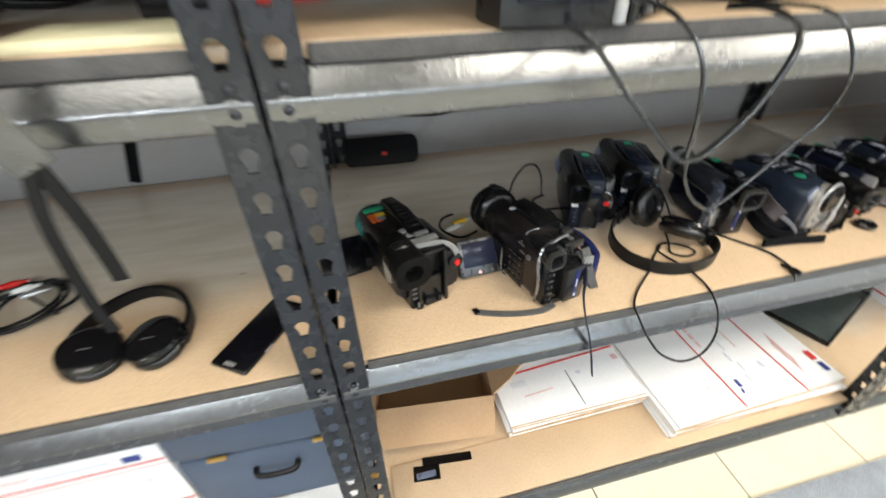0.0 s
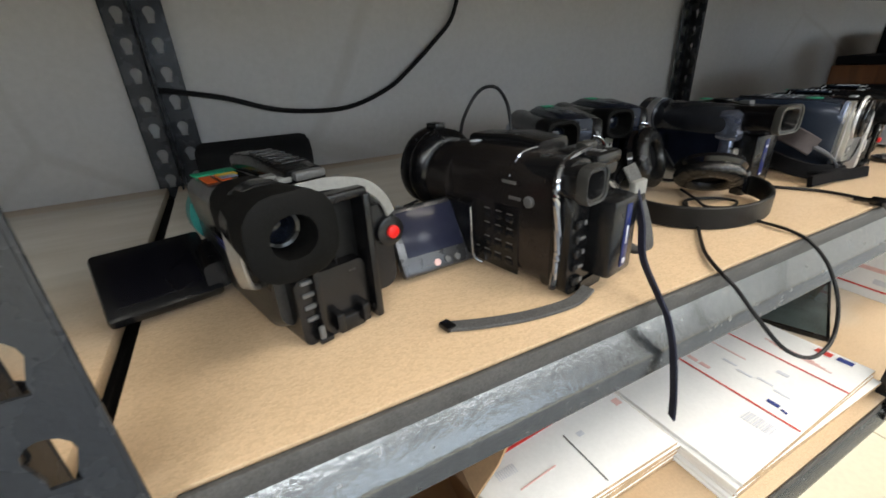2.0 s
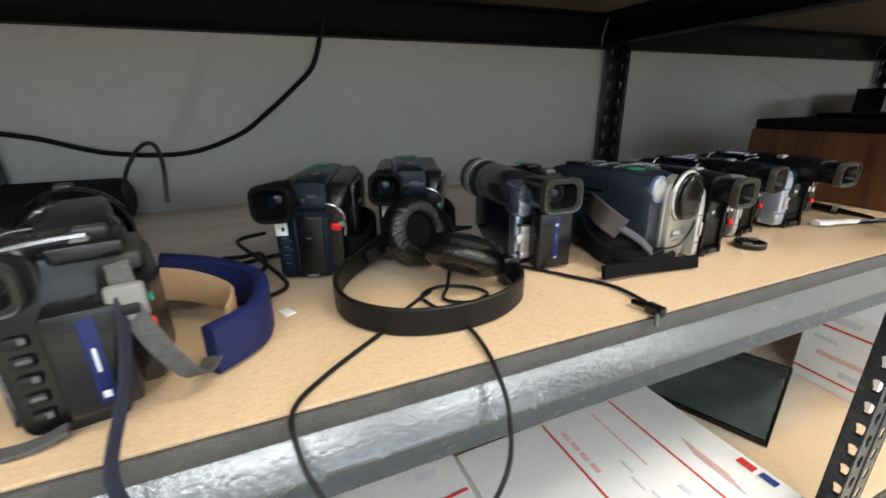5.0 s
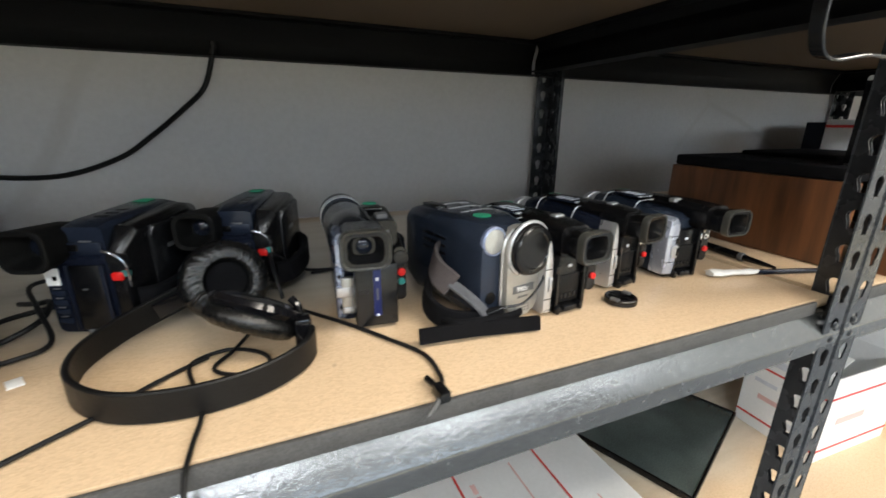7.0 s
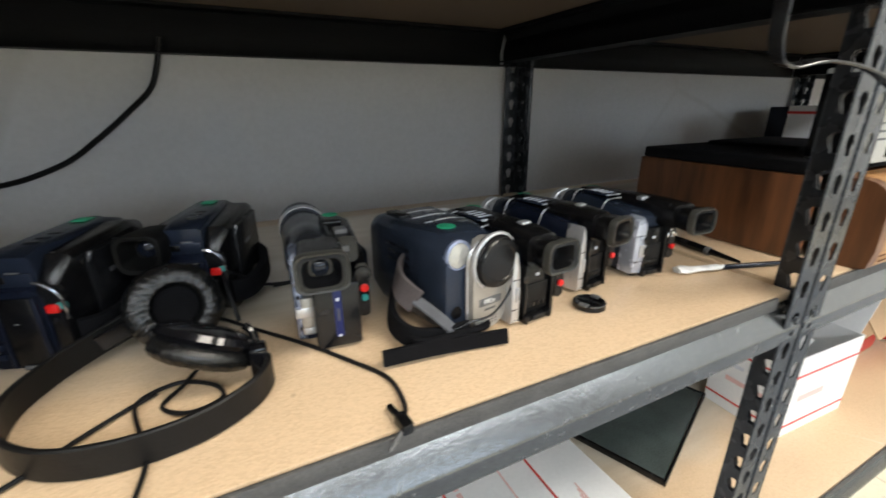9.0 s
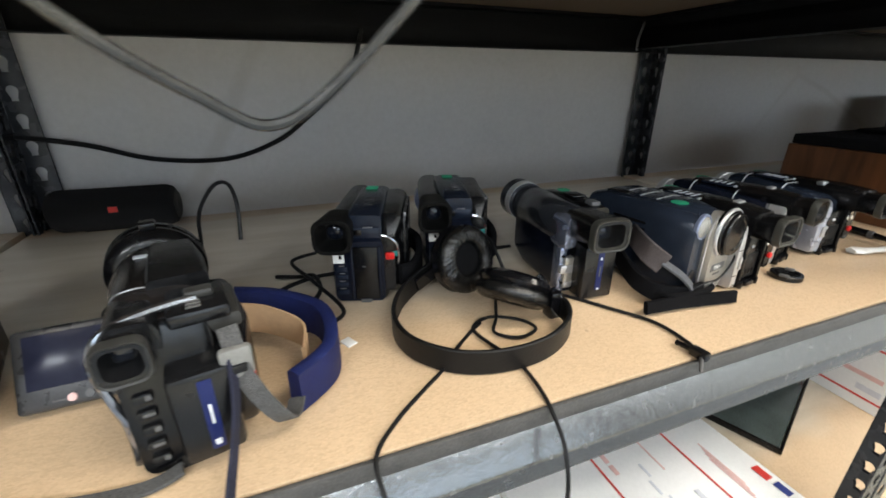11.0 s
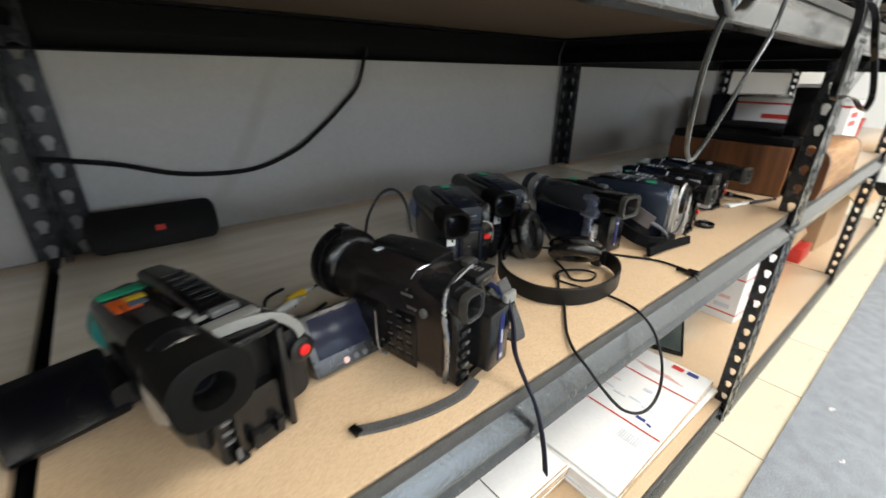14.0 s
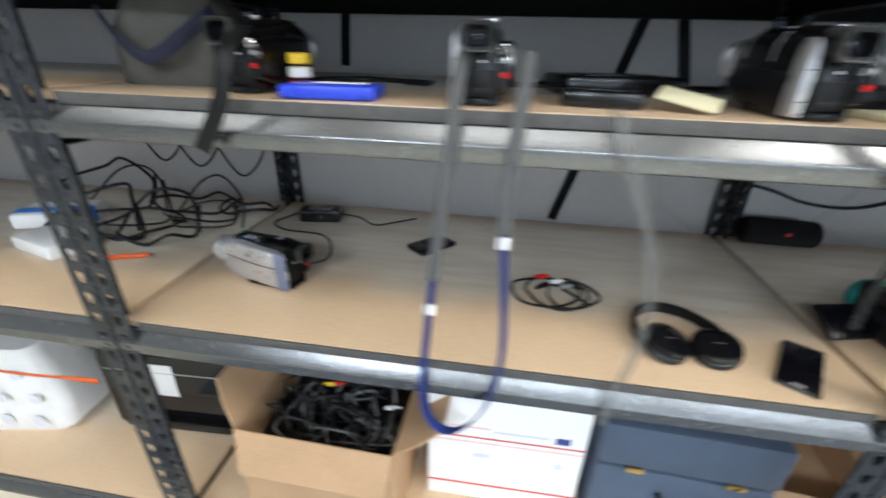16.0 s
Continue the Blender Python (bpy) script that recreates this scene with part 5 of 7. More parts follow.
    part("green_dot", lathe((0.014, 0.120, 0.0935), (0, 0, 1), [(0, 0.009), (0.0012, 0.009), (0.0013, 0)], 18), GREEN, t, "round green sticker")
    return t


analog_camcorder(at_shelf(0.134, 0.082, 15))
dark_camcorder(at_shelf(0.322, 0.040, 12))
navy_camcorder(at_shelf(0.459, 0.209, -19))
navy_camcorder(at_shelf(0.577, 0.236, -15), strap_pad=True)
blue_camcorder(at_shelf(0.706, 0.145, -4))
facing_camcorder(at_shelf(0.839, 0.092, 11))
compact_camcorder(at_shelf(0.899, 0.088, 6), NAVY, SILVER, "black camcorder with silver side clip and grey-rimmed eyepiece")
compact_camcorder(at_shelf(1.012, 0.120, 12), NAVY, SILVER, "black camcorder with silver clip beside a fallen lens cap")
compact_camcorder(at_shelf(1.109, 0.118, -2), BLUEGREY, SILVER_BLUE, "slate and silver camcorder with long viewfinder by the wooden cabinet", 0.040, -0.040, 0.020)


# ---- on the camcorder shelf ----
def W(x, y, z):
    """A place given from the top of the camcorder shelf."""
    return Vector((x, y, S + z))


def cable(name, pts, r, mat, label, per=8, group="", closed=False):
    return lone(name, tube([W(*p) for p in pts], r, 8, per=per, closed=closed), mat, label, "cable", None, group)


def portable_speaker(m):
    t = thing("portable_speaker", m, "black fabric cylinder bluetooth speaker with small red badge", "speaker")
    part("body", lathe((-0.088, 0, 0.034), (1, 0, 0), [(0, 0.024), (0.004, 0.031), (0.012, 0.034), (0.164, 0.034), (0.172, 0.031), (0.176, 0.024)], 32), SPEAKER, t)
    for sx in (-1, 1):
        part("end_cap", lathe((sx * 0.088, 0, 0.034), (sx, 0, 0), [(-0.003, 0.024), (0.001, 0.023), (0.002, 0.014), (0.0, 0.0)], 24), SOFTBLACK, t)
    part("badge", box((0.013, 0.002, 0.009), (0.006, -0.0335, 0.040), 0.0006), RED_INK, t, "red badge")
    part("foot", box((0.10, 0.020, 0.004), (0, 0.0, 0.0018), 0.001), SOFTBLACK, t)
    return t


portable_speaker(at_shelf(0.135, 0.605, -3))


def ear_cup(parent, m, r=0.036, deep=0.024, pad_deep=0.02, pad=True):
    """A cup round z in its own frame: shell above, pad below."""
    def moved(bm):
        bmesh.ops.transform(bm, matrix=m, verts=bm.verts[:])
        return bm
    cup = part("ear_cup", moved(lathe((0, 0, 0), (0, 0, 1), [(0, r * 0.92), (deep * 0.35, r), (deep * 0.7, r * 0.94), (deep, r * 0.7), (deep * 1.08, 0)], 32)), GLOSS, parent)
    if pad:
        prof = [(-0.80, 0.50), (-0.96, 0.56), (-1.0, 0.66), (-0.97, 0.78), (-0.84, 0.91), (-0.62, 0.985), (-0.38, 1.0), (-0.10, 0.96), (0.04, 0.88), (0.05, 0.5), (-0.5, 0.45)]
        rings, n = [], 120
        fold = random.Random(31)
        depth = [fold.uniform(-1, 1) * (1 if i % 2 else -1) for i in range(n)]
        for k, (a, rr) in enumerate(prof):
            deep_here = (0.5, 0.9, 1.0, 1.0, 1.0, 0.9, 0.6, 0.3, 0.1, 0, 0)[k]
            lean = 0.10 * math.sin(k)
            rings.append([Vector((r * rr * (1 + 0.007 * deep_here * depth[i]) * math.cos(2 * math.pi * i / n + lean), r * rr * (1 + 0.007 * deep_here * depth[i]) * math.sin(2 * math.pi * i / n + lean), pad_deep * a - 0.00035 * deep_here * depth[i])) for i in range(n)])
        part("ear_pad", moved(loft(rings, closed=True)), LEATHER, cup, "creased black leatherette ear pad")
        part("speaker_cloth", moved(lathe((0, 0, -pad_deep * 0.45), (0, 0, -1), [(0, r * 0.5), (0.001, 0)], 24)), FABRIC, cup)
    return cup


def band(parent, pts, high, thick, mat, across=(0, 0, 1), name="headband"):
    return part(name, tube(pts, thick, width=high, across=across, per=10), mat, parent)


def folded_headphones():
    t = thing("headphones", at_shelf(0, 0, 0), "black over-ear headphones lying with band on edge", "headphones")
    pts = [(0.640, 0.108, 0.016), (0.648, 0.092, 0.015), (0.634, 0.068, 0.0135), (0.600, 0.049, 0.0125), (0.556, 0.045, 0.0122), (0.515, 0.058, 0.0122), (0.486, 0.090, 0.0125), (0.480, 0.128, 0.014), (0.494, 0.165, 0.016), (0.520, 0.190, 0.022), (0.552, 0.203, 0.032)]
    band(t, pts, 0.0235, 0.0045, SOFTBLACK)
    part("slider", tube([(0.520, 0.184, 0.022), (0.545, 0.194, 0.030), (0.560, 0.200, 0.034)], 0.004, width=0.015, across=(0, 0, 1)), GLOSS, t)
    part("hinge", box((0.014, 0.016, 0.030), (0.641, 0.104, 0.018), 0.003), GLOSS, t)
    m1 = Matrix.Translation((0.578, 0.194, 0.041)) @ Matrix.Rotation(radians(-108), 4, "X") @ Matrix.Rotation(radians(-18), 4, "Y")
    ear_cup(t, m1, 0.039, 0.016, 0.017)
    m2 = Matrix.Translation((0.604, 0.122, 0.034)) @ Vector((0.42, 0.36, 0.83)).to_track_quat("Z", "Y").to_matrix().to_4x4()
    ear_cup(t, m2, 0.038, 0.014, 0.016)
    part("yoke", tube([(0.641, 0.108, 0.02), (0.640, 0.118, 0.034), (0.634, 0.124, 0.042)], 0.0035, 8), GLOSS, t)
    return t


folded_headphones()
cable("headphone_cable", [(0.600, 0.150, 0.006), (0.585, 0.120, 0.004), (0.572, 0.098, 0.003), (0.590, 0.082, 0.003), (0.612, 0.088, 0.004), (0.606, 0.108, 0.004), (0.580, 0.125, 0.003), (0.555, 0.112, 0.003), (0.560, 0.080, 0.003),
                       (0.568, 0.058, 0.003), (0.570, 0.036, 0.003), (0.568, 0.012, 0.003), (0.566, -0.008, -0.002), (0.565, -0.028, -0.02), (0.556, -0.046, -0.048), (0.530, -0.058, -0.068), (0.495, -0.060, -0.072), (0.460, -0.052, -0.055), (0.440, -0.036, -0.028),
                       (0.432, -0.018, -0.006), (0.434, 0.0, 0.003), (0.455, 0.024, 0.003), (0.482, 0.046, 0.003), (0.505, 0.064, 0.003), (0.525, 0.085, 0.003), (0.548, 0.105, 0.003), (0.566, 0.118, 0.003)], 0.0017, CABLE, "thin black headphone cable looping over the shelf edge")
cable("audio_cable", [(0.560, 0.245, 0.004), (0.600, 0.235, 0.004), (0.640, 0.190, 0.0025), (0.680, 0.140, 0.0025), (0.710, 0.096, 0.0025), (0.733, 0.057, 0.0025), (0.734, 0.022, 0.003), (0.728, 0.006, 0.004)], 0.0019, CABLE, "black audio cable on the shelf")
jack = thing("audio_jack", pose(0.7255, 0.0, S + 0.0052, 0, 0, 96), "black right-angle audio plug at the shelf edge", "plug")
part("plug_body", box((0.016, 0.009, 0.009), (0, 0, 0), 0.002), BLACK, jack)
part("strain_relief", cyl((0.007, 0, 0), (0.022, 0.001, -0.001), 0.0026, 12, bevel=0.0004), BLACK, jack)
part("pin", lathe((-0.004, 0.003, -0.001), (-0.55, 0.83, -0.2), [(0, 0.0017), (0.012, 0.0017), (0.0125, 0.0012), (0.015, 0.0017), (0.018, 0.0003)], 12), GREYPL, jack, "metal pin")
cable("mains_cable", [(0.02, 0.640, 0.15), (0.106, 0.646, 0.132), (0.197, 0.647, 0.104), (0.307, 0.647, 0.098), (0.395, 0.646, 0.125), (0.451, 0.645, 0.163), (0.505, 0.644, 0.208), (0.542, 0.643, 0.245), (0.562, 0.642, 0.30), (0.566, 0.640, 0.318)], 0.0042, CABLE, "thick black power cord hanging along the wall")
cable("video_cable", [(0.235, 0.262, 0.006), (0.262, 0.290, 0.006), (0.300, 0.285, 0.020), (0.316, 0.232, 0.080), (0.322, 0.222, 0.115), (0.338, 0.218, 0.140), (0.352, 0.208, 0.144), (0.358, 0.195, 0.128), (0.357, 0.184, 0.098)], 0.0018, CABLE, "thin black cable arching over the bronze camcorder")
cable("av_cable", [(0.268, 0.245, 0.006), (0.240, 0.235, 0.004), (0.220, 0.245, 0.004), (0.205, 0.275, 0.004), (0.215, 0.305, 0.004), (0.240, 0.318, 0.004)], 0.0022, CABLE, "black av cable on the shelf")
for p, mt, lab in (((0.230, 0.276, 0.008), YELLOW, "yellow phono plug"), ((0.212, 0.258, 0.008), WHITE, "white phono plug")):
    t = thing("phono_plug", pose(*W(*p), 0, 0, 35), lab + " lying on the shelf", "plug", "phono plugs")
    part("sleeve", lathe((0, 0, 0), (1, -0.25, 0), [(0, 0.0035), (0.012, 0.005), (0.028, 0.0055), (0.029, 0.004)], 16), mt, t)
    part("tip", lathe((0.028, -0.007, 0), (1, -0.25, 0), [(0, 0.004), (0.009, 0.004), (0.009, 0.0018), (0.016, 0.0014)], 14), SILVER, t, "metal tip")
cable("adapter_cable", [(0.375, 0.300, 0.005), (0.400, 0.275, 0.012), (0.418, 0.258, 0.018), (0.420, 0.225, 0.012), (0.395, 0.205, 0.004), (0.370, 0.225, 0.004), (0.380, 0.262, 0.004), (0.420, 0.285, 0.004), (0.460, 0.268, 0.012)], 0.0026, CABLE, "black cable coiled behind the camcorders")
cable("adapter_cable", [(0.380, 0.180, 0.005), (0.400, 0.165, 0.004), (0.424, 0.170, 0.004), (0.440, 0.190, 0.006), (0.415, 0.240, 0.020), (0.395, 0.285, 0.028), (0.425, 0.300, 0.03)], 0.0022, CABLE, "black cable coiled behind the camcorders")
cable("adapter_cable", [(0.665, 0.285, 0.006), (0.690, 0.278, 0.010), (0.655, 0.262, 0.02), (0.625, 0.235, 0.05), (0.622, 0.205, 0.05), (0.628, 0.180, 0.02)], 0.002, CABLE, "black cable between two camcorders")
lone("paper_scrap", box((0.010, 0.014, 0.0015), tuple(W(0.4365, 0.135, 0.001)), 0.0004, rot=Matrix.Rotation(0.5, 4, "Z")), WHITE, "small white paper scrap on the shelf", "scrap")
cap = thing("lens_cap", at_shelf(0.976, 0.080, 20), "black round lens cap lying on the shelf", "lens cap")
part("cap_disc", lathe((0, 0, 0), (0, 0, 1), [(0, 0.0165), (0.0005, 0.0175), (0.006, 0.0175), (0.007, 0.0165), (0.007, 0.0135), (0.004, 0.013), (0.004, 0)], 30), BLACK, cap)
for a in (0, 90):
    part("rib", box((0.024, 0.0022, 0.0022), (0, 0, 0.0052), 0.0005, rot=Matrix.Rotation(radians(a), 4, "Z")), BLACK, cap)
for sx in (-1, 1):
    part("clip", box((0.006, 0.010, 0.003), (sx * 0.0145, 0, 0.0068), 0.0008), GREYPL, cap)
brush = thing("cleaning_brush", pose(1.163, 0.094, S + 0.0042, 0, 0, -17), "dark blue pen brush with white paper tip", "brush")
part("handle", lathe((0.050, 0, 0), (1, 0, 0), [(0, 0.003), (0.004, 0.0036), (0.06, 0.0036), (0.10, 0.003), (0.102, 0)], 12), NAVY, brush)
crumple = random.Random(9)
tip_rings = []
for k in range(9):
    u = k / 8
    w = (0.009 + 0.003 * math.sin(9 * u)) * (1 - 0.75 * u ** 3)
    tip_rings.append([Vector((-0.016 + 0.068 * u + crumple.uniform(-0.002, 0.002), w * math.cos(q) * crumple.uniform(0.85, 1.1), max(-0.0036, 0.0005 + (0.0042 if q < math.pi else 0.0036) * math.sin(q) * crumple.uniform(0.5, 1.2)))) for q in [j * math.pi / 5 + 0.1 for j in range(10)]])
part("tip", loft(tip_rings), WHITE, brush, "crumpled white paper")
wand = thing("plastic_wand", pose(1.262, 0.185, S + 0.0064, 0, 0, -98), "black plastic rod by the wooden cabinet", "rod")
part("rod", lathe((0, 0, 0), (1, 0, 0), [(-0.06, 0.004), (-0.058, 0.006), (0.055, 0.006), (0.06, 0.005), (0.10, 0.003), (0.11, 0.002)], 12), BLACK, wand)
part("collar", lathe((0.058, 0, 0), (1, 0, 0), [(0, 0.0064), (0.006, 0.0064), (0.007, 0.005)], 12), GREYPL, wand)

# the wooden cabinet with a dark top, and what stands on it, in the next bay
cab = thing("turntable_cabinet", pose(1.335, 0.0, S), "walnut veneer turntable cabinet with black felt top", "cabinet")
part("side_panel", box((0.014, 0.275, 0.118), (0.007, 0.190, 0.060), 0.002), WALNUT, cab)
part("side_panel", box((0.014, 0.275, 0.118), (0.413, 0.190, 0.060), 0.002), WALNUT, cab)
part("back_panel", box((0.392, 0.010, 0.112), (0.21, 0.322, 0.058), 0.001), WALNUT, cab)
part("top", box((0.418, 0.268, 0.018), (0.211, 0.190, 0.1285), 0.003), FABRIC, cab, "black felt covered top")
part("ridge", box((0.20, 0.15, 0.008), (0.24, 0.220, 0.141), 0.003), FABRIC, cab)
drawer = thing("oak_front_box", pose(1.372, -0.002, S), "light oak box front with rounded top edge", "box")
prof = [(0.0, 0.0), (-0.012, 0.004), (-0.016, 0.03), (-0.015, 0.085), (-0.0135, 0.094), (-0.010, 0.103), (-0.004, 0.111), (0.004, 0.116), (0.013, 0.1185), (0.022, 0.119), (0.046, 0.119), (0.046, 0.0)]
part("front", loft([[Vector((x, 0.004 + y, z)) for y, z in prof] for x in (0.022, 0.36)]), OAK, drawer)
for x0, x1 in ((0.0, 0.0215), (0.3605, 0.382)):
    part("end_block", loft([[Vector((x, 0.004 + y * 1.02, z)) for y, z in prof] for x in (x0, x1)]), WALNUT, drawer, "walnut end block")
for k in range(3):
    part("groove", box((0.336, 0.0016, 0.0016), (0.191, -0.0118 + 0.0006 * k, 0.012 + 0.007 * k), 0.0003), WALNUT, drawer)
dev = thing("desktop_drive", pose(1.402, 0.022, S + 0.1378), "aged grey plastic drive with black side vents", "device")
part("case", shell([(0.0, 0.045, 0.0, 0.135, 0.112, 0.008), (0.012, 0.045, 0.0, 0.142, 0.118, 0.010), (0.07, 0.045, 0.0, 0.142, 0.118, 0.006)]), CREAM, dev)
part("side_cover", box((0.004, 0.052, 0.108), (-0.0282, 0.043, 0.057), 0.001), BLACK, dev, "black side cover")
for k in range(3):
    part("groove", box((0.13, 0.0016, 0.003), (0.045, -0.0004, 0.030 + 0.010 * k), 0.0005), GREYPL, dev)
part("slot", box((0.085, 0.003, 0.016), (0.055, 0.0002, 0.014), 0.001), GLOSS, dev)
crate = thing("photo_box", pose(2.32, 0.42, S, 0, 0, 4), "dark blue printed carton behind the cabinet", "box")
part("carton", box((0.34, 0.20, 0.20), (0, 0.03, 0.1004), 0.002), NAVY, crate)
part("label", box((0.20, 0.0012, 0.07), (-0.02, -0.0706, 0.15), 0.0003), WHITE, crate, "white printed label")
part("stripe", box((0.20, 0.0012, 0.006), (-0.02, -0.0712, 0.125), 0.0003), RED_INK, crate)
part("print_bar", box((0.07, 0.0012, 0.02), (-0.04, -0.0712, 0.158), 0.0003), BLUE_INK, crate)


def carton_walls(t, sx, sy, sz, th, mat):
    for cy in (th / 2, sy - th / 2):
        part("side_panel", box((sx, th, sz), (sx / 2, cy, sz / 2), 0.0007, seg=1), mat, t)
    for cx in (th / 2, sx - th / 2):
        part("side_panel", box((th, sy - 2 * th - 0.0004, sz), (cx, sy / 2, sz / 2), 0.0007, seg=1), mat, t)
    part("bottom_panel", box((sx - 2 * th - 0.0004, sy - 2 * th - 0.0004, th), (sx / 2, sy / 2, th / 2), 0.0007, seg=1), mat, t)


def mail_carton(m, sx, sy, sz, stripes, label, open_top=False, name="mailing_box"):
    """A white carton with printed stripes; its front faces -y, its left side -x. stripes: heights of the lines."""
    t = thing(name, m, label, "box")
    if open_top:
        carton_walls(t, sx, sy, sz, 0.003, PAPER)
        part("flap", box((0.002, sy * 0.9, 0.09), (0, 0, 0.045), 0.0005, rot=Matrix(), seg=1), PAPER, t).matrix_basis = pose(sx - 0.001, sy / 2, sz, 0, 28, 0)
        part("flap", box((sx * 0.9, 0.002, 0.085), (0, 0, 0.0425), 0.0005, seg=1), PAPER, t).matrix_basis = pose(sx / 2, sy - 0.001, sz, -50, 0, 0)
        part("flap", box((0.002, sy * 0.9, 0.07), (0, 0, 0.035), 0.0005, seg=1), PAPER, t).matrix_basis = pose(0.001, sy / 2, sz, 0, 62, 0)
    else:
        part("carton", box((sx, sy, sz), (sx / 2, sy / 2, sz / 2), 0.002), PAPER, t)
    for h, w, mt in stripes:
        part("stripe", box((sx * 0.998, 0.001, w), (sx / 2, -0.0006, h), 0.0002, seg=1), mt, t)
        part("stripe", box((0.001, sy * 0.996, w), (-0.0006, sy / 2, h), 0.0002, seg=1), mt, t)
    return t


def print_bars(t, items):
    """Printed blocks on the front (y) or left side (x) of a carton: (face, a, z, length, height, ink)."""
    for face, a, z, ln, hh, mt in items:
        b = box((ln, 0.001, hh), (a, -0.0006, z), 0.0002, seg=1) if face == "y" else box((0.001, ln, hh), (-0.0006, a, z), 0.0002, seg=1)
        part("print_bar", b, mt, t)


t = mail_carton(pose(1.85, 0.05, S), 0.22, 0.30, 0.205, ((0.19, 0.006, RED_INK), (0.03, 0.005, RED_INK)), "white mailing carton with red printed stripes")
print_bars(t, [("y", 0.07, 0.165, 0.10, 0.016, RED_INK), ("y", 0.07, 0.140, 0.10, 0.016, RED_INK), ("x", 0.15, 0.15, 0.14, 0.014, RED_INK), ("x", 0.12, 0.06, 0.10, 0.03, GREY_INK)])


# ---- on the bottom shelf ----
B0 = LEVELS[0] + 0.0004


def mailer_stack(m, sheets, sx, sy, label, thick=0.0075, jitter=0.006):
    """Flattened white cartons in a pile; returns the thing and the height of the top sheet."""
    t = thing("flat_carton_stack", m, label, "boxes", "stacks of flat mailing cartons")
    rng = random.Random(int(sx * 1000))
    z = 0.0
    for k in range(sheets):
        dx, dy, a = rng.uniform(-jitter, jitter), rng.uniform(-jitter, jitter), rng.uniform(-1.2, 1.2)
        th = thick * rng.uniform(0.85, 1.1)
        mm = pose(sx / 2 + dx, sy / 2 + dy, z + th / 2, 0, 0, a)
        o = part("flat_carton", box((sx, sy, th * 0.94), (0, 0, 0), 0.0012), PAPER, t)
        o.matrix_basis = mm
        e = part("fluted_edge", box((sx * 0.996, 0.0012, th * 0.72), (0, -sy / 2 - 0.0003, 0), 0.0002, seg=1), PAPER_EDGE, o, "raw brown card edge")
        e = part("fluted_edge", box((0.0012, sy * 0.99, th * 0.72), (sx / 2 + 0.0003, 0, 0), 0.0002, seg=1), PAPER_EDGE, o, "raw brown card edge")
        z += th
    return t, z


def ink(t, x, y, z, sx, sy, mt, turn=0.0):
    o = part("print_bar", box((sx, sy, 0.0008), (0, 0, 0), 0.0002, seg=1), mt, t)
    o.matrix_basis = pose(x, y, z + 0.0004, 0, 0, turn)
    return o


# wide stack at the end of the bay
t, z = mailer_stack(pose(0.702, 0.020, B0, 0, 0, 0.5), 7, 0.505, 0.335, "stack of flat white mailing cartons with red and blue print")
z += 0.0006
for x in (0.20, 0.385):
    ink(t, x, 0.168, z, 0.0045, 0.325, RED_INK)
ink(t, 0.338, 0.10, z, 0.022, 0.011, GREY_INK, 90)
ink(t, 0.320, 0.24, z, 0.0035, 0.15, PINK_INK)
ink(t, 0.490, 0.090, z, 0.018, 0.030, RED_INK)
ink(t, 0.492, 0.052, z, 0.016, 0.028, BLUE_INK)
for k in range(4):
    ink(t, 0.272 + 0.010 * (k % 2), 0.07 + 0.036 * k, z, 0.0055, 0.03, GREY_INK)
    ink(t, 0.226, 0.20 + 0.028 * k, z, 0.010, 0.022, PINK_INK)
    ink(t, 0.425 + 0.004 * k, 0.10 + 0.012 * k, z, 0.003, 0.10, PINK_INK)
for k in range(10):
    ink(t, 0.158, 0.030 + 0.0052 * k, z, 0.030, 0.0022 + 0.001 * (k % 3), GREY_INK)
ink(t, 0.232, 0.066, z, 0.022, 0.010, BLUE_INK, 90)
ink(t, 0.226, 0.044, z, 0.012, 0.006, BLUE_INK, 75)
# low stack beside the brown box
t, z = mailer_stack(pose(0.333, 0.118, B0, 0, 0, 1.0), 7, 0.365, 0.245, "stack of flat white cartons in clear wrap")
z += 0.0006
ink(t, 0.18, 0.145, z, 0.355, 0.0055, RED_INK, 3)
ink(t, 0.195, 0.060, z, 0.0025, 0.105, GREYPL)
for k in range(9):
    ink(t, 0.040 + 0.0045 * k, 0.105, z, 0.002, 0.018, GREY_INK)
    ink(t, 0.280 + 0.0045 * k, 0.210, z, 0.002, 0.018, GREY_INK)
ink(t, 0.10, 0.070, z, 0.08, 0.003, PINK_INK, 4)
ink(t, 0.225, 0.100, z, 0.014, 0.010, GREY_INK)
ink(t, 0.345, 0.120, z, 0.016, 0.016, PINK_INK)
ink(t, 0.12, 0.215, z, 0.09, 0.003, PINK_INK, 2)
ink(t, 0.055, 0.218, z, 0.07, 0.055, PAPER)
for k in range(5):
    ink(t, 0.052, 0.200 + 0.008 * k, z + 0.0008, 0.05 - 0.006 * (k % 2), 0.0022, GREYPL)
text_part("G", 0.016, pose(0.018, 0.200, z + 0.0014, 0, 0, 180), BLACK, t)
# more cartons behind
t, z = mailer_stack(pose(0.560, 0.372, B0, 0, 0, -0.6), 7, 0.64, 0.235, "flat white mailing cartons against the wall")
z += 0.0006
ink(t, 0.33, 0.12, z, 0.0045, 0.225, RED_INK)
ink(t, 0.352, 0.035, z, 0.018, 0.028, BLUE_INK)
ink(t, 0.10, 0.05, z, 0.20, 0.004, RED_INK)
ink(t, 0.46, 0.10, z, 0.0045, 0.20, RED_INK)
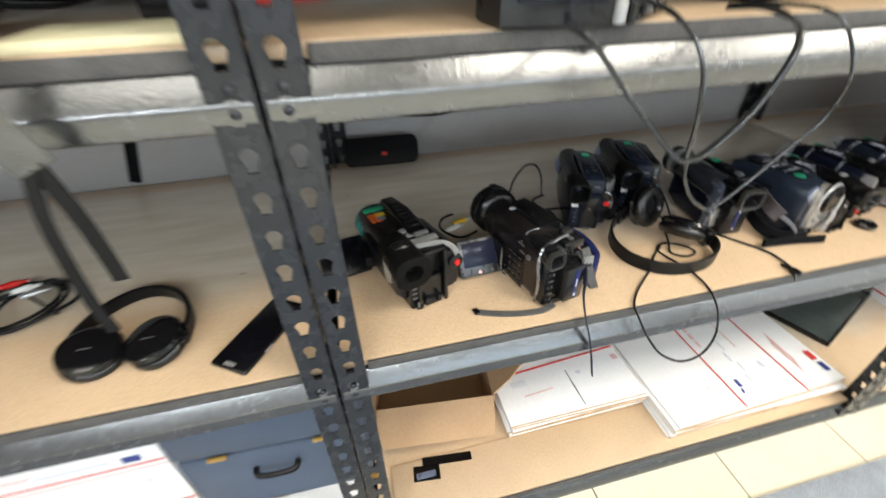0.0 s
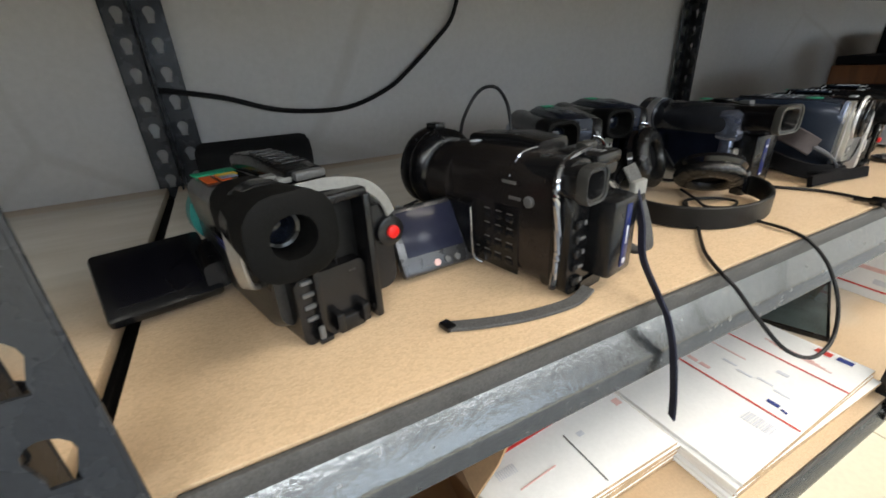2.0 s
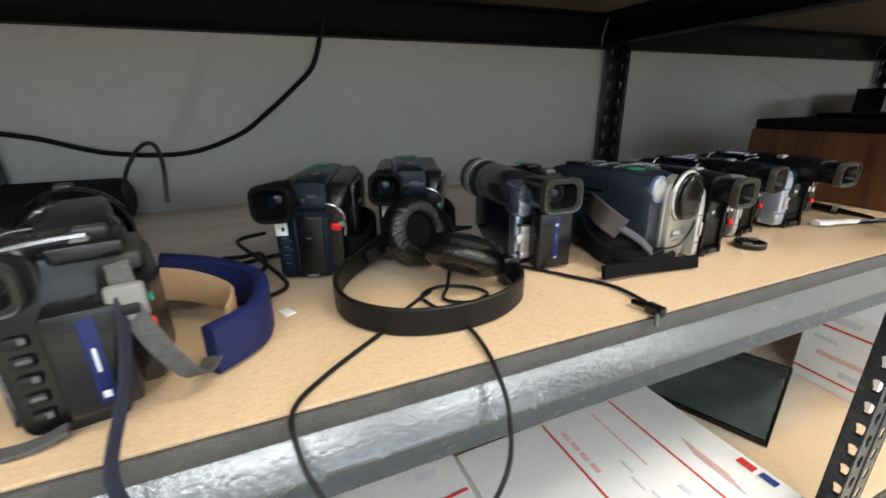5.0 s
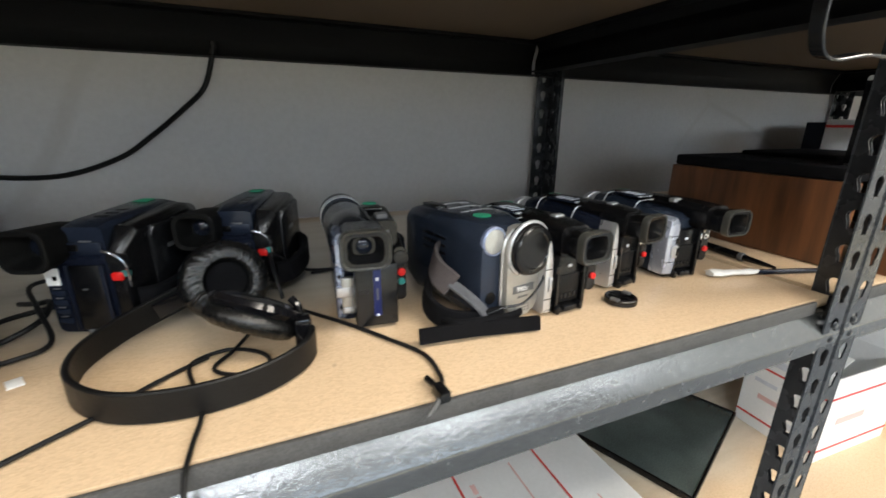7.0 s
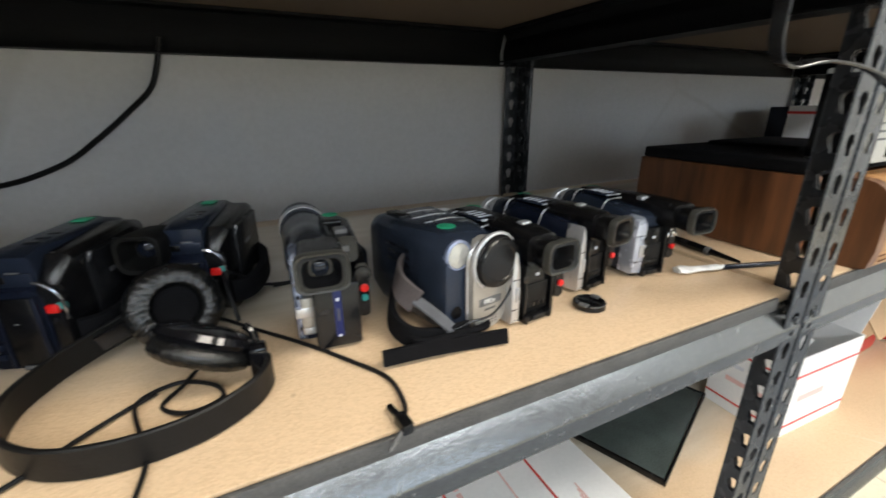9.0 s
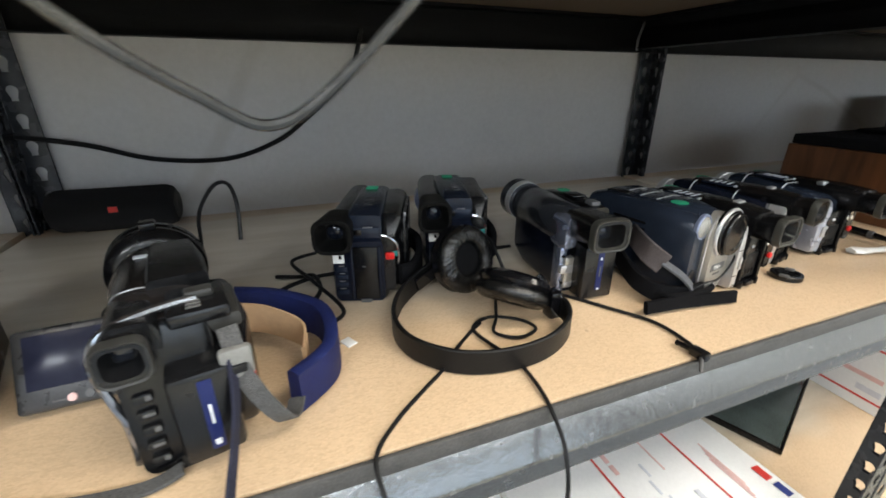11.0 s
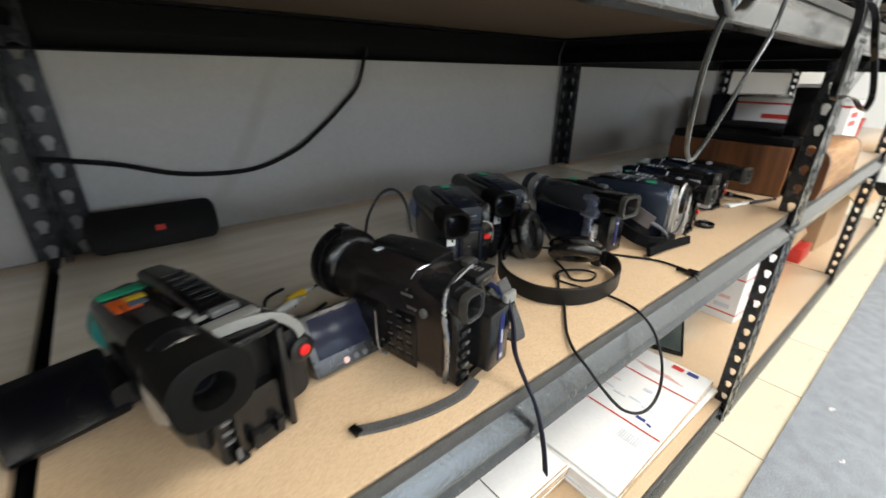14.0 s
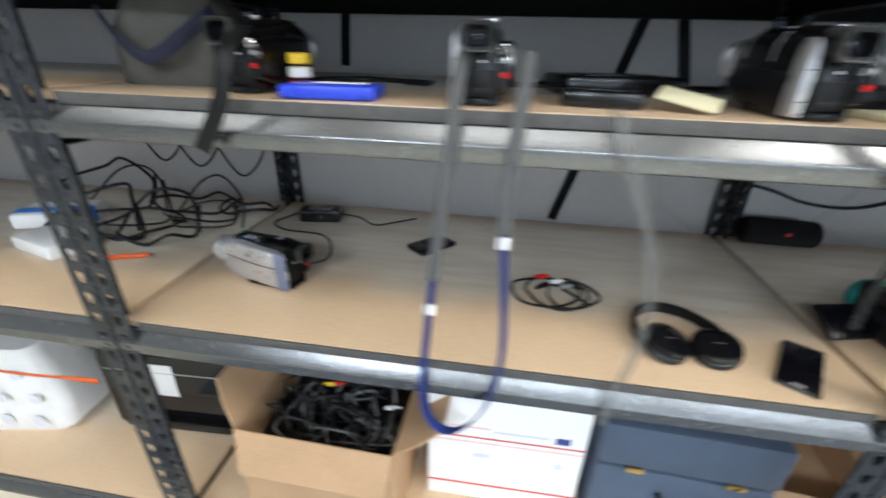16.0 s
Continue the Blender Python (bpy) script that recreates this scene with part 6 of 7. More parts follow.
for k in range(9):
    ink(t, 0.270 + 0.0045 * k, 0.05, z, 0.002, 0.026, GREY_INK)
    ink(t, 0.400 + 0.0045 * k, 0.10, z, 0.002, 0.026, GREY_INK)


def open_box(m, sx, sy, sz, flaps, label, mat=CARD, name="cardboard_box", thick=0.004):
    """An open cardboard box; flaps: side -> (length, angle), where 0 stands upright and 90 lies outward."""
    t = thing(name, m, label, "box")
    carton_walls(t, sx, sy, sz, thick, mat)
    for side, (ln, ang) in flaps.items():
        wide = (sx if side in "fb" else sy) - 0.01
        b = loft([[Vector((-wide / 2, -thick / 2, 0)), Vector((wide / 2, -thick / 2, 0)), Vector((wide / 2, thick / 2, 0)), Vector((-wide / 2, thick / 2, 0))],
                  [Vector((-wide / 2 + 0.002, -thick / 2, ln * 0.5)), Vector((wide / 2 - 0.002, -thick / 2, ln * 0.5)), Vector((wide / 2 - 0.002, thick / 2, ln * 0.5)), Vector((-wide / 2 + 0.002, thick / 2, ln * 0.5))],
                  [Vector((-wide / 2 + 0.012, -thick / 2 + 0.004, ln)), Vector((wide / 2 - 0.012, -thick / 2 + 0.003, ln)), Vector((wide / 2 - 0.012, thick / 2 + 0.003, ln)), Vector((-wide / 2 + 0.012, thick / 2 + 0.004, ln))]])
        o = part("flap", b, mat, t)
        turn = {"f": 0, "b": 180, "l": -90, "r": 90}[side]
        at = {"f": (sx / 2, thick / 2, sz), "b": (sx / 2, sy - thick / 2, sz), "l": (thick / 2, sy / 2, sz), "r": (sx - thick / 2, sy / 2, sz)}[side]
        o.matrix_basis = pose(*at, 0, 0, turn) @ pose(0, 0, 0, ang, 0, 0)
    return t


t = open_box(pose(0.022, 0.205, B0, 0, 0, -6), 0.285, 0.33, 0.105, {"f": (0.085, 118), "l": (0.120, 22), "r": (0.12, 38)}, "open brown cardboard box with folded flaps")
sheet = thing("cardboard_sheet", pose(0.37, 0.062, B0), "flat brown cardboard sheet under the cartons with black labels", "cardboard")
part("sheet", box((0.66, 0.118, 0.004), (0, 0, 0.0022), 0.0008), PALE_CARD, sheet)
for x, y, w, h in ((-0.200, 0.046, 0.115, 0.020), (-0.252, 0.026, 0.060, 0.034)):
    part("printed_label", box((w, h, 0.0008), (x, y, 0.0047), 0.0002, rot=Matrix.Rotation(-0.1, 4, "Z"), seg=1), BLACK, sheet, "black printed label")
part("printed_label", box((0.044, 0.014, 0.0008), (-0.254, 0.022, 0.0055), 0.0002, seg=1), STEELBLUE, sheet, "pale blue print on the black label")
# dark glass panel and cartons in the next bay
tray = thing("glass_panel", pose(1.335, 0.155, B0, 0, 0, 22), "dusty dark glass panel in a thin black frame", "panel")
part("pane", box((0.352, 0.262, 0.006), (0.18, 0.135, 0.010), 0.001), DARKGLASS, tray)
for sx, sy, cx, cy in ((0.366, 0.006, 0.18, 0.0), (0.366, 0.006, 0.18, 0.27), (0.006, 0.264, 0.0, 0.135), (0.006, 0.264, 0.36, 0.135)):
    part("frame_bar", box((sx, sy, 0.015), (cx, cy, 0.0079), 0.002), BLACK, tray)
mc = mail_carton(pose(1.668, 0.125, B0, 0, 0, -3), 0.27, 0.17, 0.215, ((0.03, 0.005, RED_INK), (0.165, 0.005, RED_INK)), "open white mailing carton with red stripes", True)
print_bars(mc, [("x", 0.10, 0.19, 0.08, 0.018, GREY_INK), ("x", 0.12, 0.130, 0.05, 0.010, GREY_INK), ("x", 0.08, 0.09, 0.10, 0.012, PINK_INK), ("y", 0.10, 0.10, 0.10, 0.016, PINK_INK), ("y", 0.15, 0.06, 0.05, 0.012, GREY_INK), ("x", 0.05, 0.055, 0.05, 0.016, GREY_INK)])
bx = open_box(pose(1.985, 0.19, B0, 0, 0, 2), 0.40, 0.40, 0.33, {"f": (0.17, 150), "b": (0.15, 20), "r": (0.15, 60)}, "large brown shipping box with red tape")
part("tape", box((0.404, 0.0012, 0.045), (0.2, -0.0008, 0.03), 0.0002, seg=1), TAPE_RED, bx, "red printed tape")
part("tape", box((0.0012, 0.40, 0.045), (-0.0008, 0.2, 0.03), 0.0002, seg=1), TAPE_RED, bx, "red printed tape")
lone("red_book", box((0.16, 0.22, 0.07), (2.56, 0.23, B0 + 0.0354), 0.003), TAPE_RED, "red hardback box at the far end", "box")
open_box(pose(2.72, 0.12, B0, 0, 0, -3), 0.42, 0.42, 0.36, {"f": (0.16, 140), "r": (0.14, 40)}, "tall brown shipping box on the bottom shelf")
bucket = thing("red_bucket", pose(2.60, -0.03 + 0.2, S), "small red plastic tub on the shelf", "tub")
part("tub", lathe((0, 0, 0), (0, 0, 1), [(0, 0.055), (0.003, 0.058), (0.11, 0.07), (0.114, 0.073), (0.114, 0.068), (0.006, 0.054), (0.006, 0)], 28), RED, bucket)

# bay with the white carton, the blue case and the box of cables
wc = mail_carton(pose(-0.700, 0.135, B0, 0, 0, 1), 0.340, 0.30, 0.345, ((0.205, 0.004, RED_INK), (0.190, 0.003, PINK_INK), (0.05, 0.005, RED_INK)), "white mailing carton with thin red stripes")
print_bars(wc, [("y", 0.29, 0.225, 0.03, 0.018, BLUE_INK), ("y", 0.20, 0.228, 0.12, 0.005, GREY_INK), ("y", 0.12, 0.150, 0.04, 0.012, GREY_INK), ("y", 0.29, 0.145, 0.016, 0.014, GREY_INK), ("y", 0.09, 0.235, 0.09, 0.004, PINK_INK)])
case = thing("instrument_case", pose(-0.342, 0.120, B0, 0, 0, -2), "slate blue hard case with brass latches", "case")
part("base", box((0.345, 0.32, 0.20), (0.172, 0.16, 0.1004), 0.012), CASE_BLUE, case)
part("lid", box((0.349, 0.324, 0.115), (0.172, 0.16, 0.262), 0.014), CASE_BLUE, case)
for x in (0.075, 0.265):
    part("latch", box((0.034, 0.006, 0.012), (x, -0.004, 0.205), 0.002), BRASS, case, "brass latch")
part("handle", tube([(0.13, -0.004, 0.15), (0.14, -0.02, 0.145), (0.20, -0.02, 0.145), (0.21, -0.004, 0.15)], 0.006, 8), BLACK, case)
for x in (-0.0, 0.345):
    part("corner", box((0.02, 0.02, 0.02), (x, 0.004, 0.01), 0.004), BRASS, case)
lone("patterned_cloth", box((0.30, 0.105, 0.012), (-0.17, 0.062, B0 + 0.0064), 0.005), PAPER, "folded grey and white patterned cloth", "cloth")
cb = open_box(pose(-1.095, 0.030, B0, 0, 0, -1), 0.345, 0.30, 0.25, {"f": (0.10, 165), "r": (0.12, 55), "l": (0.12, 12), "b": (0.10, 8)}, "open brown cardboard box full of black cables")
rng = random.Random(7)
heap = thing("cable_heap", pose(0, 0, 0), "heap of tangled black cables inside the box", "cables")
for k in range(52):
    cx, cy = rng.uniform(-1.02, -0.82), rng.uniform(0.09, 0.26)
    pts = []
    a0, r0 = rng.uniform(0, 6.28), rng.uniform(0.03, 0.075)
    for j in range(6):
        a = a0 + j * rng.uniform(0.7, 1.3)
        r = r0 * rng.uniform(0.7, 1.15)
        pts.append((min(max(cx + r * math.cos(a), -1.075), -0.772), min(max(cy + r * math.sin(a), 0.05), 0.305), B0 + 0.175 + 0.10 * rng.random()))
    part("cable", tube(pts, rng.uniform(0.002, 0.0042), 6, None, 5), GREYPL if k % 6 == 3 else CABLE_GREY if k % 3 == 1 else CABLE, heap)
part("cable_core", box((0.33, 0.285, 0.155), (-0.923, 0.178, B0 + 0.084), 0.01), CABLE, heap)
for p, mt in (((-0.955, 0.17, 0.27), YELLOW), ((-0.94, 0.176, 0.268), RED), ((-0.80, 0.14, 0.255), WHITE)):
    lone("phono_plug", lathe((p[0], p[1], B0 + p[2] - 0.004), (1, 0.4, -0.2), [(0, 0.004), (0.012, 0.0055), (0.026, 0.006), (0.027, 0.003), (0.036, 0.003)], 12), mt, "coloured phono plug among the cables", "plug", None, "plugs in the cable box")
pr = thing("printer", pose(-1.60, 0.19, B0, 0, 0, 3), "black desktop printer with white label", "printer")
part("body", shell([(0.0, 0.2, 0.0, 0.38, 0.235, 0.014), (0.02, 0.2, 0.0, 0.40, 0.268, 0.02), (0.32, 0.2, 0.0, 0.40, 0.275, 0.02)]), GLOSS, pr)
part("paper_tray", box((0.30, 0.03, 0.03), (0.20, -0.008, 0.03), 0.004), BLACK, pr)
part("label", box((0.06, 0.0012, 0.105), (0.185, -0.0012, 0.170), 0.0003), WHITE, pr, "white paper label")
part("trim", box((0.36, 0.003, 0.003), (0.20, -0.0005, 0.195), 0.0006), CREAM, pr)
bag = thing("white_shopping_bag", pose(-1.98, 0.10, B0, 0, 0, 6), "white patterned plastic carrier bag", "bag")
rings = []
for z0, sw in ((0.0, 0.9), (0.02, 1.0), (0.10, 1.03), (0.20, 0.97), (0.27, 0.9), (0.285, 0.86)):
    ring = rrect(0.30 * sw, 0.17 * sw, 0.04, 0, 0, 0, 6)
    rings.append([Vector((v.x + 0.15 + 0.006 * math.sin(40 * v.x + 30 * z0), v.z + 0.008 * math.sin(35 * v.z + 50 * z0 + 20 * v.x), z0)) for v in ring])
part("bag_body", loft(rings), WHITE, bag)
for k in range(9):
    part("dot", lathe((0.05 + 0.09 * (k % 3) + 0.02 * (k // 3 % 2), -0.0085, 0.05 + 0.08 * (k // 3)), (0, -1, 0), [(0, 0.016), (0.002, 0.016), (0.0022, 0)], 14), GREY_INK, bag)
lone("orange_cord", tube([(-1.62, -0.02, S - 0.002), (-1.63, -0.03, S - 0.06), (-1.635, -0.022, S - 0.14), (-1.60, 0.04, S - 0.22), (-1.54, 0.08, S - 0.26), (-1.48, 0.1, S - 0.28)], 0.003, width=0.022, across=(1, 0.2, 0)), ORANGE, "orange webbing strap hanging from the shelf", "strap")


# lint and paper scraps on the floor runner
rng = random.Random(5)
for k in range(14):
    q = tube([(rng.uniform(-0.006, 0.006), 0.005 * j - 0.008, 0.0012 + 0.001 * rng.random()) for j in range(4)], 0.0008, width=rng.uniform(0.003, 0.009), per=3)
    lone("lint_scrap", q, LINT, "scrap of white lint on the floor runner", "scrap", pose(rng.uniform(0.7, 1.9), rng.uniform(-0.55, -0.15), 0.0078, 0, 0, rng.uniform(0, 360)), "lint scraps")

# ---- shelf of the bay with the flat headphones ----
hp = thing("headphones", at_shelf(0, 0, 0), "black on-ear headphones lying flat on the shelf", "headphones")
band(hp, [(-0.335, 0.085, 0.016), (-0.340, 0.125, 0.014), (-0.325, 0.175, 0.012), (-0.293, 0.203, 0.0115), (-0.258, 0.205, 0.0115), (-0.222, 0.182, 0.012), (-0.198, 0.135, 0.014), (-0.194, 0.085, 0.016)], 0.020, 0.007, SOFTBLACK)
for cx, a in ((-0.302, 10), (-0.226, -10)):
    ear_cup(hp, Matrix.Translation((cx, 0.083, 0.020)) @ Matrix.Rotation(radians(a), 4, "Y") @ Matrix.Rotation(radians(8), 4, "X"), 0.037, 0.016, 0.016)
    part("yoke", tube([(cx - 0.034 if a > 0 else cx + 0.034, 0.085, 0.018), (cx - 0.030 if a > 0 else cx + 0.030, 0.098, 0.026), (cx, 0.110, 0.034)], 0.004, 8), GLOSS, hp)
    part("marking", box((0.020, 0.0018, 0.0006), (cx, 0.075, 0.0368), 0.0002), GREYPL, hp)
ph = thing("smartphone", at_shelf(-0.098, 0.081, -33), "black smartphone lying face up on the shelf", "phone")
part("body", box((0.056, 0.132, 0.0085), (0, 0, 0.0043), 0.0038, seg=3), GLOSS, ph)
part("screen", box((0.051, 0.112, 0.0006), (0, 0.002, 0.0087), 0.0002), SCREEN, ph)
part("home_button", box((0.016, 0.006, 0.0008), (0, -0.060, 0.0088), 0.0003), SILVER, ph, "silver home key")
for k in range(2):
    part("side_key", box((0.002, 0.014, 0.003), (0.0282, -0.02 + 0.05 * k, 0.0045), 0.0006), SILVER, ph)
sp = thing("media_player", at_shelf(-0.745, 0.400, -42), "small black media player on the shelf", "player")
part("body", box((0.062, 0.105, 0.012), (0, 0, 0.0062), 0.004, seg=3), BLACK, sp)
part("screen", box((0.05, 0.06, 0.0006), (0, 0.015, 0.0124), 0.0002), SCREEN, sp)
part("button", lathe((0, -0.032, 0.012), (0, 0, 1), [(0, 0.012), (0.001, 0.0115), (0.001, 0)], 20), GLOSS, sp)
rng = random.Random(11)
coil = bmesh.new()
for k in range(3):
    c = (-0.485 + 0.025 * k, 0.235 - 0.008 * k)
    pts = [(c[0] + (0.075 - 0.012 * k) * math.cos(a) * rng.uniform(0.85, 1.1), c[1] + 0.055 * math.sin(a) * rng.uniform(0.85, 1.1), S + 0.003 + 0.004 * rng.random() + 0.004 * k) for a in [j * 2 * math.pi / 9 for j in range(9)]]
    tube(pts, 0.0026, 8, coil, 6, True)
tube([W(-0.40, 0.20, 0.004), W(-0.47, 0.25, 0.016), W(-0.50, 0.22, 0.018), W(-0.44, 0.28, 0.012), W(-0.41, 0.25, 0.01)], 0.0026, 8, coil)
lone("coiled_cable", coil, CABLE, "coiled black av cable on the shelf", "cable")
for p, mt in (((-0.500, 0.265, 0.02), RED), ((-0.472, 0.245, 0.022), WHITE), ((-0.455, 0.232, 0.02), SILVER)):
    lone("phono_plug", lathe(W(*p), (1, 0.7, -0.2), [(0, 0.004), (0.012, 0.005), (0.024, 0.0055), (0.025, 0.003), (0.034, 0.003)], 12), mt, "phono plug of the coiled cable", "plug", None, "plugs of the coiled cable")
compact_camcorder(at_shelf(-0.985, 0.165, 78), SILVER, STEELBLUE, "small silver camcorder beside the shelf post")
ch = thing("power_adapter", at_shelf(-1.08, 0.515, 10), "black power adapter with cable on the shelf", "adapter")
part("body", box((0.11, 0.055, 0.034), (0, 0, 0.0174), 0.006), BLACK, ch)
part("label", box((0.06, 0.03, 0.0006), (0, 0, 0.0347), 0.0002), GREYPL, ch)
cable("adapter_cable", [(-1.135, 0.515, 0.02), (-1.17, 0.51, 0.006), (-1.19, 0.46, 0.004), (-1.14, 0.42, 0.004), (-1.04, 0.41, 0.004), (-0.99, 0.36, 0.004), (-0.97, 0.28, 0.003), (-1.04, 0.23, 0.003), (-1.06, 0.22, 0.01)], 0.0024, CABLE, "black adapter cable on the shelf")
cable("adapter_cable", [(-1.025, 0.52, 0.02), (-0.98, 0.54, 0.006), (-0.92, 0.50, 0.004), (-0.87, 0.53, 0.004), (-0.82, 0.57, 0.004)], 0.0024, CABLE, "black adapter cable on the shelf")

# clutter in the bay beyond
for k, (cx, cy, rr) in enumerate(((-1.62, 0.42, 0.14), (-1.50, 0.36, 0.11), (-1.75, 0.48, 0.16), (-1.40, 0.45, 0.10), (-1.58, 0.30, 0.12), (-1.46, 0.52, 0.12), (-1.34, 0.40, 0.09), (-1.30, 0.52, 0.08), (-1.42, 0.33, 0.10))):
    pts = [(cx + rr * math.cos(a) * rng.uniform(0.75, 1.1), min(0.62, cy + rr * 0.8 * math.sin(a) * rng.uniform(0.75, 1.1)), 0.004 + 0.03 * rng.random() + (0.09 * max(0, math.sin(a)) if k % 2 == 0 else 0)) for a in [j * 2 * math.pi / 9 for j in range(11)]]
    cable("loose_cable", pts, 0.0042 if k % 3 else 0.0028, CABLE, "loose loop of black cable on the shelf", 7, "loose cable loops")
for k, (x, z) in enumerate(((-1.55, 0.30), (-1.42, 0.28), (-1.66, 0.31))):
    cable("hanging_cable", [(x, 0.57, z + 0.02), (x + 0.03, 0.56, z - 0.10), (x + 0.10, 0.55, z - 0.18), (x + 0.17, 0.56, z - 0.10), (x + 0.15, 0.57, z + 0.02)], 0.003, CABLE, "black cable looped along the wall", 8, "loose cable loops")
bx = thing("blister_pack", at_shelf(-1.74, 0.36, 20), "blue and white plastic blister package", "package")
part("tray", box((0.17, 0.11, 0.04), (0, 0, 0.0204), 0.008), WHITE, bx)
part("band", box((0.172, 0.04, 0.042), (0, -0.02, 0.0215), 0.006), SKY_BLUE, bx, "bright blue card band")
bx = thing("blister_pack", at_shelf(-1.60, 0.22, -15), "white plastic tray package on the shelf", "package")
part("tray", box((0.15, 0.10, 0.035), (0, 0, 0.0179), 0.008), WHITE, bx)
for k in range(3):
    lone("phono_plug", lathe(W(-1.45 + 0.03 * k, 0.19 + 0.006 * k, 0.007), (1, 0.3 * k, 0), [(0, 0.004), (0.012, 0.0055), (0.026, 0.006), (0.027, 0.003), (0.036, 0.003)], 12), ORANGE, "orange cable plug on the shelf", "plug", None, "orange plugs")

# ---- wall braces ----
for p0, p1 in (((-0.436, 0.004), (-0.235, 0.72)), ((-0.16, 0.34), (-0.275, 0.78)), ((-1.03, 0.395), (-1.0, 0.78))):
    a, b = Vector((p0[0], 0.651, S + p0[1])), Vector((p1[0], 0.651, S + p1[1]))
    lone("wall_brace", tube([a, b], 0.004, width=0.024, across=(1, 0, -0.25), per=1), DARKBEAM, "dark flat steel brace behind the shelving", "brace", None, "steel braces")

# ---- upper shelf ----
U = LEVELS[2]
UZ = U - S


def flip_screen_camcorder(m):
    """A silver camcorder whose shut screen faces forward; its near corner stands at the origin."""
    t = thing("camcorder", m, "silver camcorder with dark side screen and trailing cords", "camcorder")
    foot = [Vector((-0.100, 0.012, 0)), Vector((-0.004, 0.0005, 0)), Vector((0.006, 0.004, 0)), Vector((0.088, 0.066, 0)), Vector((0.070, 0.10, 0)), Vector((-0.02, 0.13, 0)), Vector((-0.102, 0.07, 0))]
    mid = sum(foot, Vector()) / len(foot)
    rings = [[mid + (p - mid) * k + Vector((0, 0, z)) for p in foot] for z, k in ((0.0, 0.95), (0.003, 1.0), (0.082, 1.0), (0.090, 0.95), (0.094, 0.82))]
    body = part("body", loft(rings), DUSTY, t)
    m1 = pose(-0.050, 0.0045, 0.0, 0, 0, -6.8)
    o = part("screen_lid", box((0.076, 0.006, 0.062), (0, 0, 0.050), 0.0025), NAVY, t, "glossy dark screen lid")
    o.matrix_basis = m1
    part("corner_strip", lathe((0.001, 0.002, 0.002), (0, 0, 1), [(0, 0.005), (0.002, 0.0065), (0.084, 0.0065), (0.088, 0.004)], 16), SILVER, t, "bright silver corner strip")
    o = part("rear_panel", box((0.094, 0.008, 0.084), (0.052, -0.003, 0.043), 0.003), BLACK, t)
    o.matrix_basis = pose(0.004, 0.0, 0.0, 0, 0, 37)
    for k, (x, w, h) in enumerate(((0.024, 0.008, 0.070), (0.038, 0.010, 0.060), (0.055, 0.012, 0.066))):
        o = part("rear_rib", box((w, 0.006, h), (x, -0.008, 0.006 + h / 2), 0.002), (CHARCOAL, GREYPL, CHARCOAL)[k], t)
        o.matrix_basis = pose(0.004, 0.0, 0.0, 0, 0, 37)
    for x in (0.066, 0.084):
        o = part("strap_bracket", tube([(x, -0.008, 0.030), (x, -0.012, 0.036), (x, -0.012, 0.056), (x + 0.004, -0.009, 0.062)], 0.0022, 6), CHROME, t, "metal strap bracket")
        o.matrix_basis = pose(0.004, 0.0, 0.0, 0, 0, 37)
    part("green_label", box((0.014, 0.006, 0.0006), (-0.03, 0.03, 0.0944), 0.0002), GREEN, t, "green label")
    return t


flip_screen_camcorder(at_shelf(0.294, -0.020, 0, U))
compact_camcorder(at_shelf(-0.252, 0.030, 4, U), CHARCOAL, SILVER, "dark camcorder with silver side on the upper shelf", 0.0, -0.026)
compact_camcorder(at_shelf(-0.630, 0.035, 2, U), BLACK, SILVER, "black and silver camcorder with blue neck strap", 0.0, -0.026)
compact_camcorder(at_shelf(-0.958, 0.060, -6, U), BLACK, CHARCOAL, "black camcorder with dark strap on the upper shelf", 0.0, -0.026)
navy_camcorder(at_shelf(0.560, 0.080, 30, U))
navy_camcorder(at_shelf(0.900, 0.120, -20, U))
t = thing("blue_tape_box", at_shelf(-0.820, 0.055, 5, U), "bright blue plastic tape case", "case")
part("case", box((0.122, 0.075, 0.017), (0, 0, 0.0089), 0.004), BLUE_PLASTIC, t)
part("label", box((0.075, 0.022, 0.001), (0.008, 0.012, 0.0178), 0.0003), WHITE, t, "white paper label")
for x in (-0.05, 0.05):
    part("latch", box((0.012, 0.006, 0.010), (x, -0.0385, 0.009), 0.0015), BLUE_PLASTIC, t)
t = thing("splitter_plug", at_shelf(-0.885, 0.095, 0, U), "yellow and red stacked phono plugs", "plug")
for z0, mt in ((0.002, RED), (0.020, WHITE), (0.038, YELLOW)):
    part("collar", lathe((0, 0, z0), (0, 0, 1), [(0, 0.013), (0.002, 0.016), (0.013, 0.016), (0.015, 0.013)], 18), mt, t)
lone("yellow_envelope", box((0.15, 0.10, 0.008), (-0.095, 0.058, U + 0.0046), 0.0012, rot=Matrix.Rotation(0.1, 4, "Z")), YELLOWPAPER, "pale yellow envelope on the upper shelf", "envelope")
lone("paper_slip", box((0.07, 0.035, 0.002), (-0.375, 0.06, U + 0.016), 0.0006, rot=Matrix.Rotation(0.4, 4, "X") @ Matrix.Rotation(-0.5, 4, "Z")), YELLOWPAPER, "curled cream paper slip", "paper")
